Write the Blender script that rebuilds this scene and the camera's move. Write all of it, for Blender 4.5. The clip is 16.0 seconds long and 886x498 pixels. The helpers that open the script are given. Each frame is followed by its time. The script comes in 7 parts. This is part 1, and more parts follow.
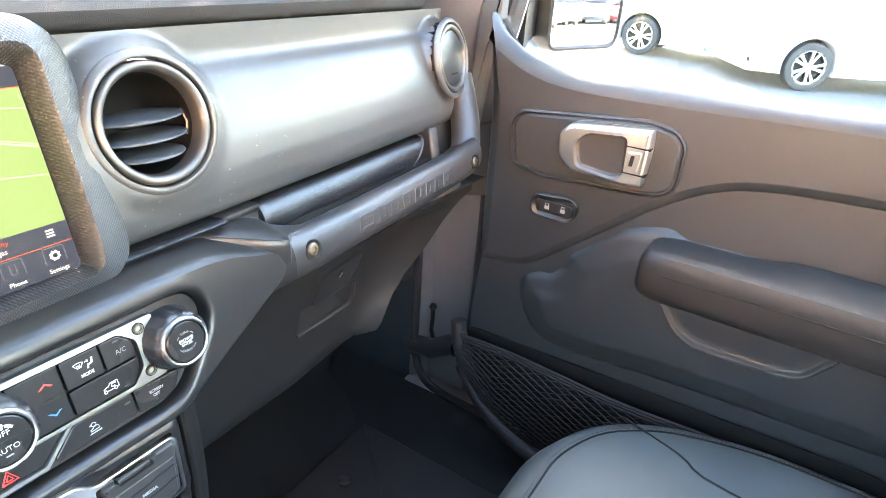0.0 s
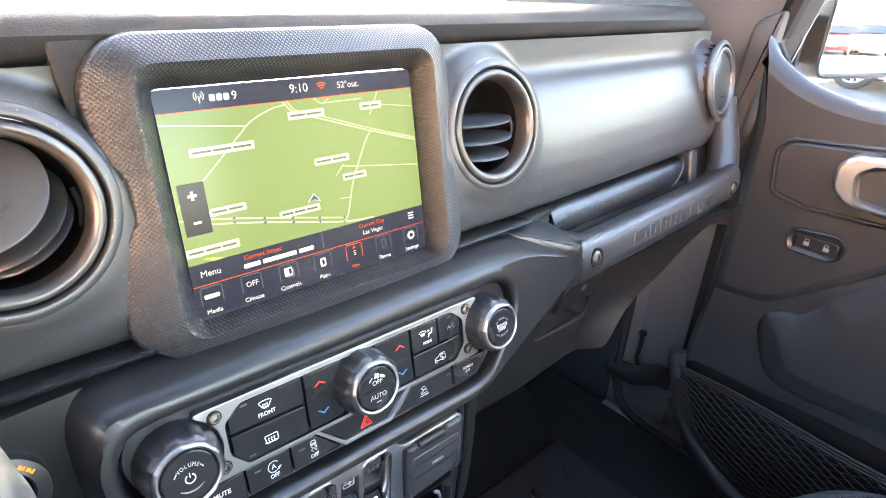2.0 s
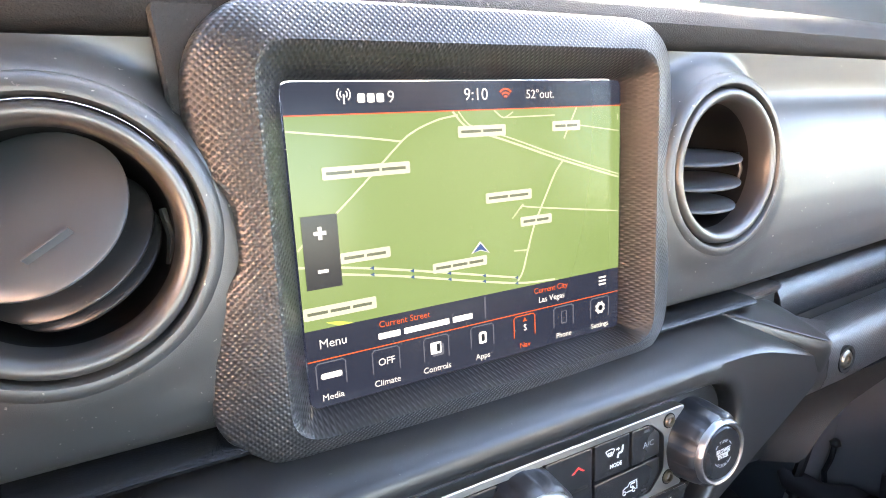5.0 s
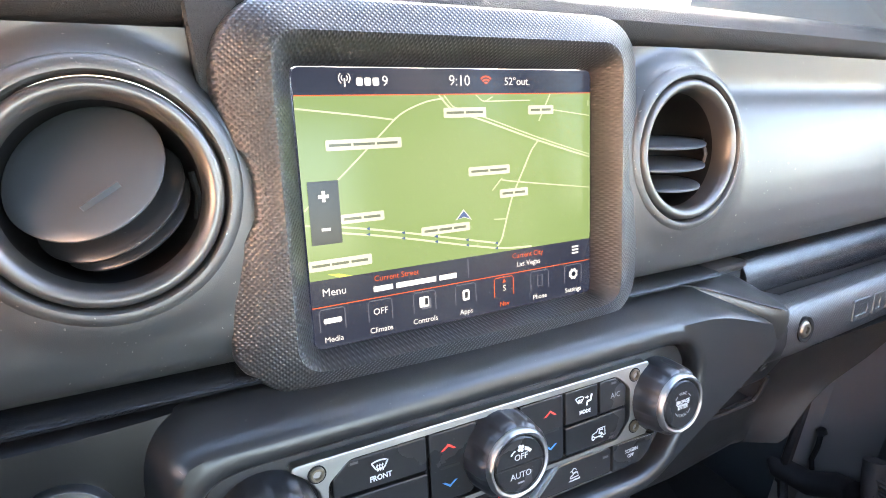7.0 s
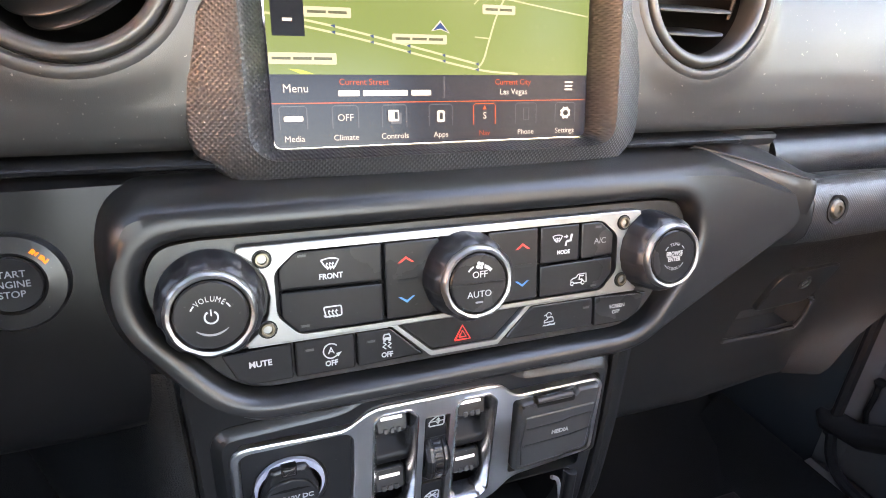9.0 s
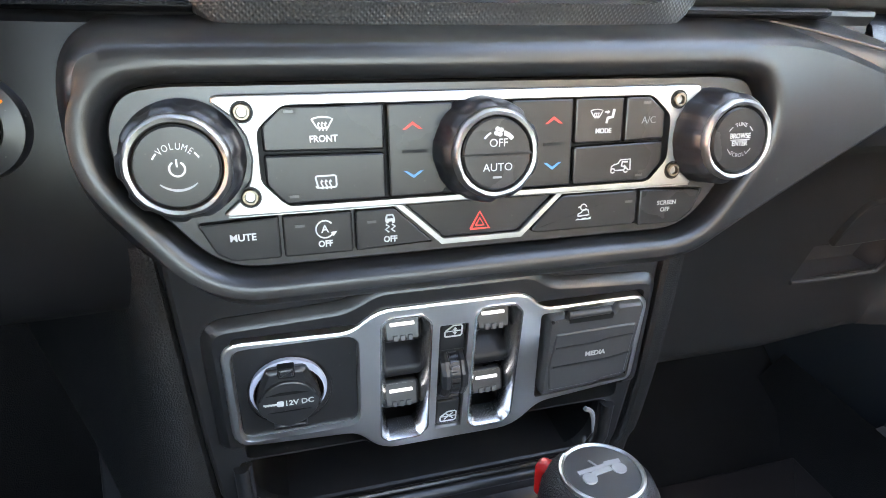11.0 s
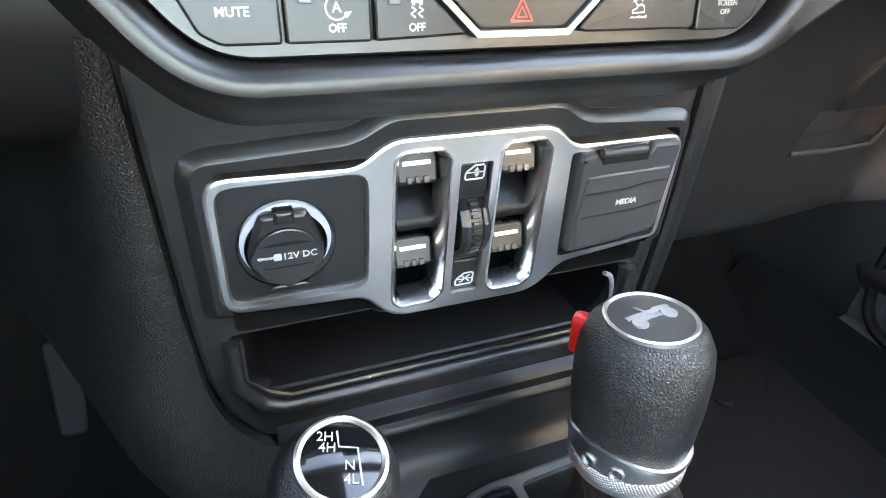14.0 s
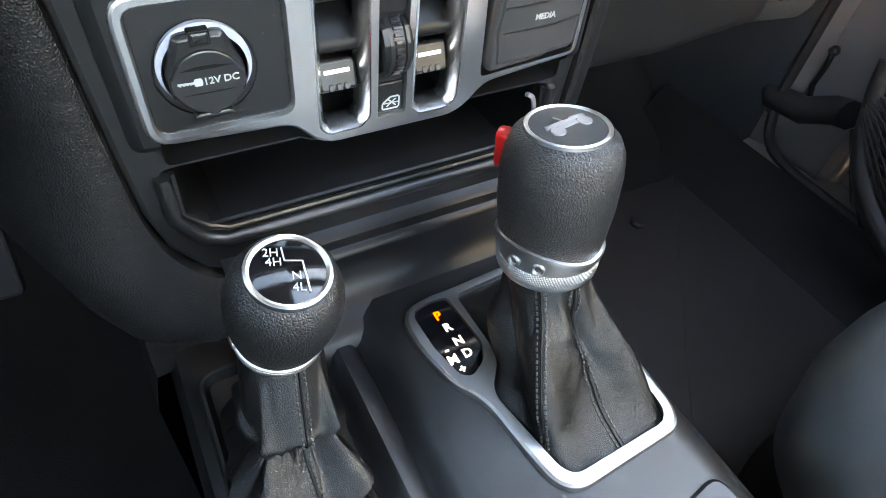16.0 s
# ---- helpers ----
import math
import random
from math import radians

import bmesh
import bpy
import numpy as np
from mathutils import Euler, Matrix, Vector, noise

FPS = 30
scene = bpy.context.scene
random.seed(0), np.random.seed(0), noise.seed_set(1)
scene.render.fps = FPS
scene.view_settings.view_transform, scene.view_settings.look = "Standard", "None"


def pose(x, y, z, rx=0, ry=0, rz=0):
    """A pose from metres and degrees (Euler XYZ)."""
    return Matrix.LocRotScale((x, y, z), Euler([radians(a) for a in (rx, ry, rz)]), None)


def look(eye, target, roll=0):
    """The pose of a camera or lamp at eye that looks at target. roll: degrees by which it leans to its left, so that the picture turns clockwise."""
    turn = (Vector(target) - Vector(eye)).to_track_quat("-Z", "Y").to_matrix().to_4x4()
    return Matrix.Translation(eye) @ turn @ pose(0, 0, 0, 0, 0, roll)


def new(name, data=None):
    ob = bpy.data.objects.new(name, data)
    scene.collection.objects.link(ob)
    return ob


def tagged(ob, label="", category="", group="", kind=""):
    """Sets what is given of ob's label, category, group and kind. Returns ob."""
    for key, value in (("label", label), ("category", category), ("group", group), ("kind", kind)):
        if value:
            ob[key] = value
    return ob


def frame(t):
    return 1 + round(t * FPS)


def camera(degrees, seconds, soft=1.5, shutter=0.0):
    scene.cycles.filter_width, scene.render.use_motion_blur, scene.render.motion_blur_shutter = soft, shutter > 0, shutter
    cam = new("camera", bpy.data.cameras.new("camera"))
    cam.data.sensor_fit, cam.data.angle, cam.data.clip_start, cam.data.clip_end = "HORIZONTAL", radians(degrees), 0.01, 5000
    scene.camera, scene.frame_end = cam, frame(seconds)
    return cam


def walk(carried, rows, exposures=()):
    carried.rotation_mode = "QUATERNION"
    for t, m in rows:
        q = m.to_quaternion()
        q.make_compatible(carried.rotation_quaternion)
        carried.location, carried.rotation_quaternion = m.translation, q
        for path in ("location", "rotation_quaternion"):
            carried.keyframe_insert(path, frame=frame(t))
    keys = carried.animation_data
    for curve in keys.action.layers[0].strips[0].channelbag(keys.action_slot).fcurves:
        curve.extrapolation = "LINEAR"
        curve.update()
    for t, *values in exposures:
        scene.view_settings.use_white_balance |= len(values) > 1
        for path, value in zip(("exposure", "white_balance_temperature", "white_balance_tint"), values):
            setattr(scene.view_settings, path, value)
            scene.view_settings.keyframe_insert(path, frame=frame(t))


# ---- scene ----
cam = camera(73.5, 16.0, 0.9)
PATH = [
    (0, (-0.084, -0.398, 1.541), (1.449, 0.514, 0.636), 4.0),
    (0.5, (-0.116, -0.387, 1.547), (1.346, 0.658, 0.668), 3.5),
    (1, (-0.146, -0.372, 1.545), (1.235, 0.782, 0.672), 3.3),
    (1.5, (-0.169, -0.351, 1.541), (1.135, 0.889, 0.667), 3.3),
    (2, (-0.181, -0.321, 1.531), (1.048, 0.995, 0.66), 3.4),
    (2.5, (-0.183, -0.289, 1.521), (0.978, 1.086, 0.648), 3.8),
    (3, (-0.175, -0.26, 1.513), (0.925, 1.164, 0.642), 3.8),
    (3.5, (-0.163, -0.236, 1.502), (0.872, 1.251, 0.656), 3.9),
    (4, (-0.148, -0.217, 1.494), (0.826, 1.333, 0.688), 3.8),
    (4.2, (-0.144, -0.212, 1.49), (0.812, 1.362, 0.709), 3.5),
    (6.3, (-0.147, -0.223, 1.49), (0.795, 1.381, 0.755), 3.3),
    (6.5, (-0.151, -0.233, 1.491), (0.789, 1.371, 0.753), 3.3),
    (7, (-0.157, -0.256, 1.486), (0.773, 1.359, 0.759), 3.4),
    (7.5, (-0.15, -0.272, 1.474), (0.757, 1.35, 0.736), 3.7),
    (8, (-0.136, -0.284, 1.456), (0.703, 1.372, 0.712), 3.8),
    (8.5, (-0.122, -0.294, 1.436), (0.62, 1.376, 0.623), 3.9),
    (9, (-0.114, -0.297, 1.414), (0.589, 1.375, 0.573), 3.9),
    (9.2, (-0.111, -0.298, 1.405), (0.573, 1.382, 0.562), 3.6),
    (11.3, (-0.086, -0.282, 1.35), (0.429, 1.395, 0.39), 3.0),
    (11.5, (-0.087, -0.279, 1.342), (0.432, 1.392, 0.374), 3.1),
    (12, (-0.093, -0.271, 1.321), (0.461, 1.35, 0.289), 4.0),
    (12.5, (-0.101, -0.265, 1.305), (0.494, 1.321, 0.243), 4.1),
    (13, (-0.108, -0.262, 1.296), (0.545, 1.3, 0.232), 4.6),
    (13.5, (-0.111, -0.261, 1.293), (0.55, 1.293, 0.223), 4.3),
    (14, (-0.113, -0.262, 1.292), (0.556, 1.26, 0.18), 4.5),
    (14.5, (-0.117, -0.267, 1.291), (0.568, 1.169, 0.08), 5.0),
    (15, (-0.119, -0.272, 1.29), (0.613, 1.056, -0.013), 5.6),
    (15.5, (-0.119, -0.278, 1.289), (0.642, 0.953, -0.092), 6.6),
    (16, (-0.121, -0.281, 1.287), (0.648, 0.848, -0.173), 7.7),
]
walk(cam, [(t, look(eye, target, roll)) for t, eye, target, roll in PATH], [(0.0, 5.98, 7350.0, 10.0), (0.5, 5.70, 7300.0, 10.0), (1.0, 5.45, 7200.0, 12.0), (2.0, 5.48, 7150.0, 16.0), (4.2, 5.34, 7100.0, 18.0), (6.5, 5.32, 6900.0, 16.0), (7.4, 5.30, 6900.0, 16.0), (8.2, 5.22, 7450.0, 19.0), (9.0, 5.18, 8200.0, 23.0), (11.5, 5.28, 8000.0, 13.0), (12.5, 5.66, 8150.0, 11.0), (14.5, 5.80, 8650.0, 13.0), (16.0, 5.76, 8800.0, 12.0)])

# ---------------------------------------------------------------- light
world = bpy.data.worlds.new("sky")
scene.world = world
world.use_nodes = True
_n = world.node_tree.nodes
_sky = _n.new("ShaderNodeTexSky")
_sky.sky_type = "NISHITA"
_sky.sun_disc = False
_sky.sun_elevation, _sky.sun_rotation = radians(24), radians(45)
_n["Background"].inputs["Strength"].default_value = 0.14
world.node_tree.links.new(_sky.outputs[0], _n["Background"].inputs[0])
sun = new("sun", bpy.data.lights.new("sun", "SUN"))
sun.data.energy, sun.data.angle, sun.data.color = 3.4, radians(0.53), (1.0, 0.90, 0.76)
# low morning sun ahead and to the right, behind the row of cars
sun.matrix_world = look((6.46, 6.46, 4.07), (0, 0, 0))

# ---------------------------------------------------------------- materials


def links(m):
    return m.node_tree.nodes, m.node_tree.links


def material(name, base, rough=0.5, metal=0.0, grain=0.0, scale=900.0, vary=0.15, emit=None, power=0.0, coat=0.0, spec=0.5, dust=0.0):
    """A surface with a mottled base colour, uneven roughness and a fine raised grain."""
    m = bpy.data.materials.new(name)
    m.use_nodes = True
    n, l = links(m)
    p = n["Principled BSDF"]
    p.inputs["Roughness"].default_value, p.inputs["Metallic"].default_value = rough, metal
    p.inputs["Base Color"].default_value = (*base, 1)
    p.inputs["Coat Weight"].default_value = coat
    p.inputs["Specular IOR Level"].default_value = spec
    co = n.new("ShaderNodeTexCoord")
    if vary:
        big = n.new("ShaderNodeTexNoise")
        big.inputs["Scale"].default_value, big.inputs["Detail"].default_value = 14, 6
        l.new(co.outputs["Object"], big.inputs["Vector"])
        ramp = n.new("ShaderNodeMix")
        ramp.data_type = "RGBA"
        ramp.inputs["A"].default_value = (*[c * (1 - vary) for c in base], 1)
        ramp.inputs["B"].default_value = (*[min(1, c * (1 + vary)) for c in base], 1)
        l.new(big.outputs["Fac"], ramp.inputs["Factor"])
        colour = ramp.outputs["Result"]
        if dust:
            fine = n.new("ShaderNodeTexNoise")
            fine.inputs["Scale"].default_value, fine.inputs["Detail"].default_value = 420, 3
            l.new(co.outputs["Object"], fine.inputs["Vector"])
            pick = n.new("ShaderNodeMapRange")
            pick.inputs["From Min"].default_value, pick.inputs["From Max"].default_value = 0.70, 0.76
            pick.inputs["To Max"].default_value = dust
            l.new(fine.outputs["Fac"], pick.inputs["Value"])
            speck = n.new("ShaderNodeMix")
            speck.data_type = "RGBA"
            speck.inputs["B"].default_value = (0.45, 0.42, 0.38, 1)
            l.new(colour, speck.inputs["A"])
            l.new(pick.outputs["Result"], speck.inputs["Factor"])
            colour = speck.outputs["Result"]
        l.new(colour, p.inputs["Base Color"])
        rr = n.new("ShaderNodeMapRange")
        rr.inputs["To Min"].default_value, rr.inputs["To Max"].default_value = rough * 0.85, min(1, rough * 1.15)
        l.new(big.outputs["Fac"], rr.inputs["Value"])
        l.new(rr.outputs["Result"], p.inputs["Roughness"])
    if grain:
        tex = n.new("ShaderNodeTexNoise")
        tex.inputs["Scale"].default_value, tex.inputs["Detail"].default_value = scale, 3
        l.new(co.outputs["Object"], tex.inputs["Vector"])
        b = n.new("ShaderNodeBump")
        b.inputs["Strength"].default_value, b.inputs["Distance"].default_value = grain, 0.0006
        l.new(tex.outputs["Fac"], b.inputs["Height"])
        l.new(b.outputs["Normal"], p.inputs["Normal"])
    if emit:
        p.inputs["Emission Color"].default_value = (*emit, 1)
        p.inputs["Emission Strength"].default_value = power
    return m


def leather(name, base, rough, cells, depth, vary=0.2, spec=0.5):
    """Grained hide: creased cells raised between fine valleys."""
    m = material(name, base, rough, vary=vary, spec=spec)
    n, l = links(m)
    p = n["Principled BSDF"]
    co = n.new("ShaderNodeTexCoord")
    warp = n.new("ShaderNodeTexNoise")
    warp.inputs["Scale"].default_value = cells * 0.6
    l.new(co.outputs["Object"], warp.inputs["Vector"])
    mix = n.new("ShaderNodeMix")
    mix.data_type = "VECTOR"
    mix.inputs["Factor"].default_value = 0.35 / cells
    l.new(co.outputs["Object"], mix.inputs["A"])
    l.new(warp.outputs["Color"], mix.inputs["B"])
    v = n.new("ShaderNodeTexVoronoi")
    v.feature = "DISTANCE_TO_EDGE"
    v.inputs["Scale"].default_value = cells
    l.new(mix.outputs["Result"], v.inputs["Vector"])
    r = n.new("ShaderNodeMapRange")
    r.inputs["From Max"].default_value = 0.30
    l.new(v.outputs["Distance"], r.inputs["Value"])
    b = n.new("ShaderNodeBump")
    b.inputs["Strength"].default_value, b.inputs["Distance"].default_value = depth, 0.0006
    l.new(r.outputs["Result"], b.inputs["Height"])
    l.new(b.outputs["Normal"], p.inputs["Normal"])
    return m


def knurled(name, base, rough, pitch, metal=0.0, depth=1.0, turned=(-25, 0, 32)):
    """Small diamond points in crossing diagonal rows."""
    m = material(name, base, rough, metal, vary=0.1)
    n, l = links(m)
    p = n["Principled BSDF"]
    co = n.new("ShaderNodeTexCoord")
    out = []
    swing = n.new("ShaderNodeMapping")
    swing.inputs["Rotation"].default_value = [radians(a) for a in turned]
    l.new(co.outputs["Object"], swing.inputs["Vector"])
    for turn in (45, -45):
        rot = n.new("ShaderNodeMapping")
        rot.inputs["Rotation"].default_value = (0, radians(turn), 0)
        l.new(swing.outputs["Vector"], rot.inputs["Vector"])
        w = n.new("ShaderNodeTexWave")
        w.wave_type, w.bands_direction = "BANDS", "X"
        w.inputs["Scale"].default_value = 0.314 / pitch
        l.new(rot.outputs["Vector"], w.inputs["Vector"])
        out.append(w.outputs["Fac"])
    mul = n.new("ShaderNodeMath")
    mul.operation = "MULTIPLY"
    l.new(out[0], mul.inputs[0])
    l.new(out[1], mul.inputs[1])
    b = n.new("ShaderNodeBump")
    b.inputs["Strength"].default_value, b.inputs["Distance"].default_value = depth, 0.0012
    l.new(mul.outputs[0], b.inputs["Height"])
    l.new(b.outputs["Normal"], p.inputs["Normal"])
    return m


SCREEN = 0.041  # brightness of the lit display beside the daylight


def screen_ink(name, colour, power=1.0):
    """A lit patch of the display under its glossy cover."""
    return material(name, (0.006, 0.006, 0.006), 0.17, vary=0, emit=colour, power=power * SCREEN, spec=0.16)


PLASTIC = material("black_soft_plastic", (0.011, 0.011, 0.0115), 0.33, grain=0.10, scale=2600, dust=0.05)
PAD = material("dash_pad", (0.020, 0.0195, 0.020), 0.58, grain=0.8, scale=1300, dust=0.10, spec=0.3)
PANEL = material("panel_plastic", (0.014, 0.014, 0.0145), 0.30, grain=0.05, scale=2600, dust=0.18)
BUTTON = material("button_plastic", (0.015, 0.015, 0.0155), 0.27, grain=0.03, scale=2600, dust=0.05, spec=0.28)
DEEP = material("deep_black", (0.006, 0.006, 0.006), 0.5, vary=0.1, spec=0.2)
FASCIA = material("satin_grey_paint", (0.101, 0.100, 0.099), 0.46, 0.75, grain=0.12, scale=2600, vary=0.05, dust=0.75, spec=0.2)
KNURL = knurled("knurled_plastic", (0.022, 0.022, 0.023), 0.32, 0.0013, 0.0, 0.18)
KNURL_FACE = knurled("knurled_bezel_plastic", (0.028, 0.028, 0.029), 0.30, 0.0018, 0.0, 0.32, (0, 0, 0))
# bluish grey puts the sky's reflection into the slat colour
SLATSKIN = material("sky_lit_slat_plastic", (0.052, 0.056, 0.061), 0.30, grain=0.03, scale=2600, vary=0.08)
VENTRING = material("vent_ring_plastic", (0.105, 0.100, 0.096), 0.38, 0.7, grain=0.05, scale=2200, vary=0.08)
KNOBSKIN = material("knob_plastic", (0.017, 0.018, 0.021), 0.36, grain=0.05, scale=2200)
KNURL_METAL = knurled("knurled_metal", (0.66, 0.65, 0.63), 0.30, 0.0013, 1.0, 0.6)
SATIN = material("satin_chrome", (0.80, 0.80, 0.79), 0.30, 1.0, grain=0.03, scale=3000, vary=0.05)
TRIM = material("brushed_trim", (0.32, 0.32, 0.315), 0.40, 1.0, grain=0.03, scale=3000, vary=0.05)
BEVEL = material("bevel_chrome", (0.70, 0.70, 0.70), 0.24, 1.0, vary=0.05)
MOON = material("pale_ring_plastic", (0.36, 0.38, 0.46), 0.35, vary=0.05)
SILVER = material("silver_ring", (0.62, 0.62, 0.61), 0.30, 1.0, vary=0.05)
STEEL = material("bolt_steel", (0.20, 0.17, 0.13), 0.42, 1.0, vary=0.2)
DOORSKIN = material("door_plastic", (0.0165, 0.0190, 0.0212), 0.42, grain=0.35, scale=1600, dust=0.05)
HIDE = leather("black_leather", (0.008, 0.0078, 0.0076), 0.31, 850, 0.30, spec=0.42)
HIDE_KNOB = leather("knob_leather", (0.014, 0.014, 0.0142), 0.39, 620, 0.46)
SEATHIDE = leather("seat_leather", (0.060, 0.067, 0.069), 0.38, 800, 0.12)
RIMHIDE = material("wheel_leather", (0.030, 0.033, 0.034), 0.42, grain=0.03, scale=3000, vary=0.06)
SIDEHIDE = leather("side_vinyl", (0.008, 0.008, 0.0082), 0.46, 640, 0.46, spec=0.26)
# darker, duller copy of the soft plastic, for parts lying in shade
SLOPE = material("shaded_plastic", (0.006, 0.006, 0.0065), 0.32, grain=0.05, scale=2600, spec=0.20)
COVER = material("socket_cover_plastic", (0.034, 0.034, 0.0345), 0.36, grain=0.05, scale=2600, dust=0.05, spec=0.35)
TRAYMAT = material("tray_mat_rubber", (0.008, 0.008, 0.0085), 0.50, grain=0.2, scale=900, spec=0.3)
PEDAL = material("pedal_rubber", (0.018, 0.018, 0.019), 0.6, grain=0.3, scale=900, spec=0.15)
GLOVE = material("glove_box_plastic", (0.0125, 0.0125, 0.0125), 0.50, grain=0.5, scale=1300, dust=0.05, spec=0.35)
GEAR_LAMP = material("gear_lamp", (0.4, 0.10, 0.0), 0.4, vary=0, emit=(1.0, 0.11, 0.0), power=0.10)
EMBLEM = material("emblem_grey", (0.050, 0.051, 0.053), 0.30, vary=0.05)
STRAP = leather("tray_leather", (0.008, 0.008, 0.009), 0.25, 700, 0.20)
THREAD = material("dark_thread", (0.065, 0.064, 0.062), 0.8, vary=0.2)
CARPET = material("carpet", (0.012, 0.0116, 0.0112), 0.95, grain=1.0, scale=700, vary=0.4, spec=0.10)
RUBBER = material("rubber", (0.016, 0.0135, 0.0135), 0.62, grain=0.3, scale=600, spec=0.25)
GLOSS = material("gloss_black", (0.006, 0.006, 0.007), 0.08, vary=0)
LENS = material("indicator_lens", (0.05, 0.05, 0.05), 0.3, vary=0)
WHITE_INK = material("white_print", (0.42, 0.42, 0.41), 0.5, vary=0.05)
GREY_INK = material("grey_print", (0.24, 0.24, 0.25), 0.5, vary=0.05)
# red print with a faint glow added to its colour
RED_INK = material("glowing_red_print", (0.60, 0.03, 0.02), 0.45, vary=0.05, emit=(0.6, 0.02, 0.01), power=0.02)
BLUE_INK = material("blue_print", (0.05, 0.25, 0.55), 0.45, vary=0.05)
RED_PLASTIC = material("red_plastic", (0.50, 0.01, 0.01), 0.3, vary=0.1)
AMBER = material("amber_lamp", (0.4, 0.10, 0.0), 0.4, vary=0, emit=(1.0, 0.16, 0.0), power=0.07)
LETTER = material("lit_letter", (0.8, 0.8, 0.8), 0.4, vary=0, emit=(1, 1, 1), power=0.04)
BODY = material("body_paint", (0.165, 0.152, 0.150), 0.3, 0.4, vary=0.05, coat=0.6)
PILLAR = material("pillar_trim", (0.050, 0.047, 0.045), 0.6, grain=0.3, scale=900)
HEADLINER = material("headliner", (0.10, 0.10, 0.10), 0.95, grain=0.6, scale=800)
CARWHITE = material("white_car_paint", (0.36, 0.36, 0.355), 0.18, vary=0.02, coat=0.8)
TYRE = material("tyre_rubber", (0.022, 0.022, 0.022), 0.8, grain=0.4, scale=300)
ALLOY = material("wheel_alloy", (0.55, 0.55, 0.55), 0.3, 0.9, vary=0.1)
CARGLASS = material("dark_car_glass", (0.015, 0.017, 0.02), 0.06, vary=0)
HEADLAMP = material("headlamp", (0.35, 0.36, 0.38), 0.12, 0.3, vary=0.2)
MIRROR = material("mirror_glass", (0.85, 0.87, 0.88), 0.015, 1.0, vary=0)
CARDARK = material("dark_car_paint", (0.03, 0.035, 0.05), 0.2, vary=0.1, coat=0.8)
CARRED = material("red_car_paint", (0.18, 0.02, 0.02), 0.2, vary=0.1, coat=0.8)
CARSILVER = material("silver_car_paint", (0.45, 0.46, 0.48), 0.25, 0.6, vary=0.05, coat=0.8)
BOUNCE_TAN = material("bounce_tan", (0.78, 0.52, 0.37), 0.9, grain=1.0, scale=40, vary=0.15)
DOORPANE = material("door_glass", (0.70, 0.73, 0.72), 0.0, vary=0)
links(DOORPANE)[0]["Principled BSDF"].inputs["Transmission Weight"].default_value = 1.0
PANE = material("windscreen_glass", (0.80, 0.84, 0.83), 0.0, vary=0)
links(PANE)[0]["Principled BSDF"].inputs["Transmission Weight"].default_value = 1.0
ARMHIDE = leather("armrest_leather", (0.015, 0.015, 0.0155), 0.55, 700, 0.12)
links(ARMHIDE)[0]["Principled BSDF"].inputs["Specular IOR Level"].default_value = 0.3
ASPHALT = material("pale_asphalt", (0.085, 0.081, 0.076), 0.9, grain=1.0, scale=60, vary=0.25)

# ---------------------------------------------------------------- building helpers


def part(name, bm, mat, parent=None, label="", flat=False, kind="", soft=False):
    """Links a bmesh as one mesh object under a thing or a part."""
    if isinstance(bm, bmesh.types.BMesh):
        bmesh.ops.recalc_face_normals(bm, faces=bm.faces)
        me = bpy.data.meshes.new(name)
        bm.to_mesh(me)
        bm.free()
    else:
        me = bm
    if not flat:
        shade(me, 38, 99 if soft else 7)
    me.materials.clear()
    me.materials.append(mat)
    ob = new(name, me)
    ob.parent = parent
    return tagged(ob, label, kind=kind)


def shade(me, angle=38, caps=7):
    bm = bmesh.new()
    bm.from_mesh(me)
    for fc in bm.faces:
        fc.smooth = len(fc.verts) < caps
    for e in bm.edges:
        e.smooth = len(e.link_faces) == 2 and e.calc_face_angle(0) < radians(angle)
    bm.to_mesh(me)
    bm.free()


def thing(name, label, category, m=None, group="", kind=""):
    ob = new(name)
    ob.empty_display_size = 0.02
    ob.matrix_world = m or Matrix()
    return tagged(ob, label, category, group, kind)


def area2(pts):
    return sum(a[0] * b[1] - b[0] * a[1] for a, b in zip(pts, pts[1:] + pts[:1]))


def inset(pts, d):
    """The outline moved inwards by d."""
    s = 1 if area2(pts) > 0 else -1
    out = []
    for i, p in enumerate(pts):
        a, b = Vector(pts[i - 1]), Vector(pts[(i + 1) % len(pts)])
        u, v = (Vector(p) - a), (b - Vector(p))
        if u.length < 1e-9 or v.length < 1e-9:
            out.append(tuple(p))
            continue
        u.normalize(), v.normalize()
        n1, n2 = Vector((-u.y, u.x)) * s, Vector((-v.y, v.x)) * s
        k = n1 + n2
        k = k / max(0.5, 1 + n1.dot(n2))
        out.append((p[0] + k.x * d, p[1] + k.y * d))
    return out


def rounded(pts, r, n=5):
    """The outline with rounded corners; r is one radius or one for each corner."""
    out = []
    for i, p in enumerate(pts):
        p, a, b = Vector(p), Vector(pts[i - 1]), Vector(pts[(i + 1) % len(pts)])
        q = r[i] if isinstance(r, (list, tuple)) else r
        if q <= 0:
            out.append(tuple(p))
            continue
        s, e = p + (a - p) * min(0.48, q / (a - p).length), p + (b - p) * min(0.48, q / (b - p).length)
        for k in range(n + 1):
            t = k / n
            out.append(tuple(s * (1 - t) ** 2 + p * 2 * t * (1 - t) + e * t * t))
    return out


def rect(x0, z0, x1, z1, r=0.0, n=5):
    pts = [(x0, z0), (x1, z0), (x1, z1), (x0, z1)]
    return rounded(pts, r, n) if r else pts


def circle(x, z, r, n=40, r2=None):
    return [(x + r * math.cos(2 * math.pi * k / n), z + (r2 or r) * math.sin(2 * math.pi * k / n)) for k in range(n)]


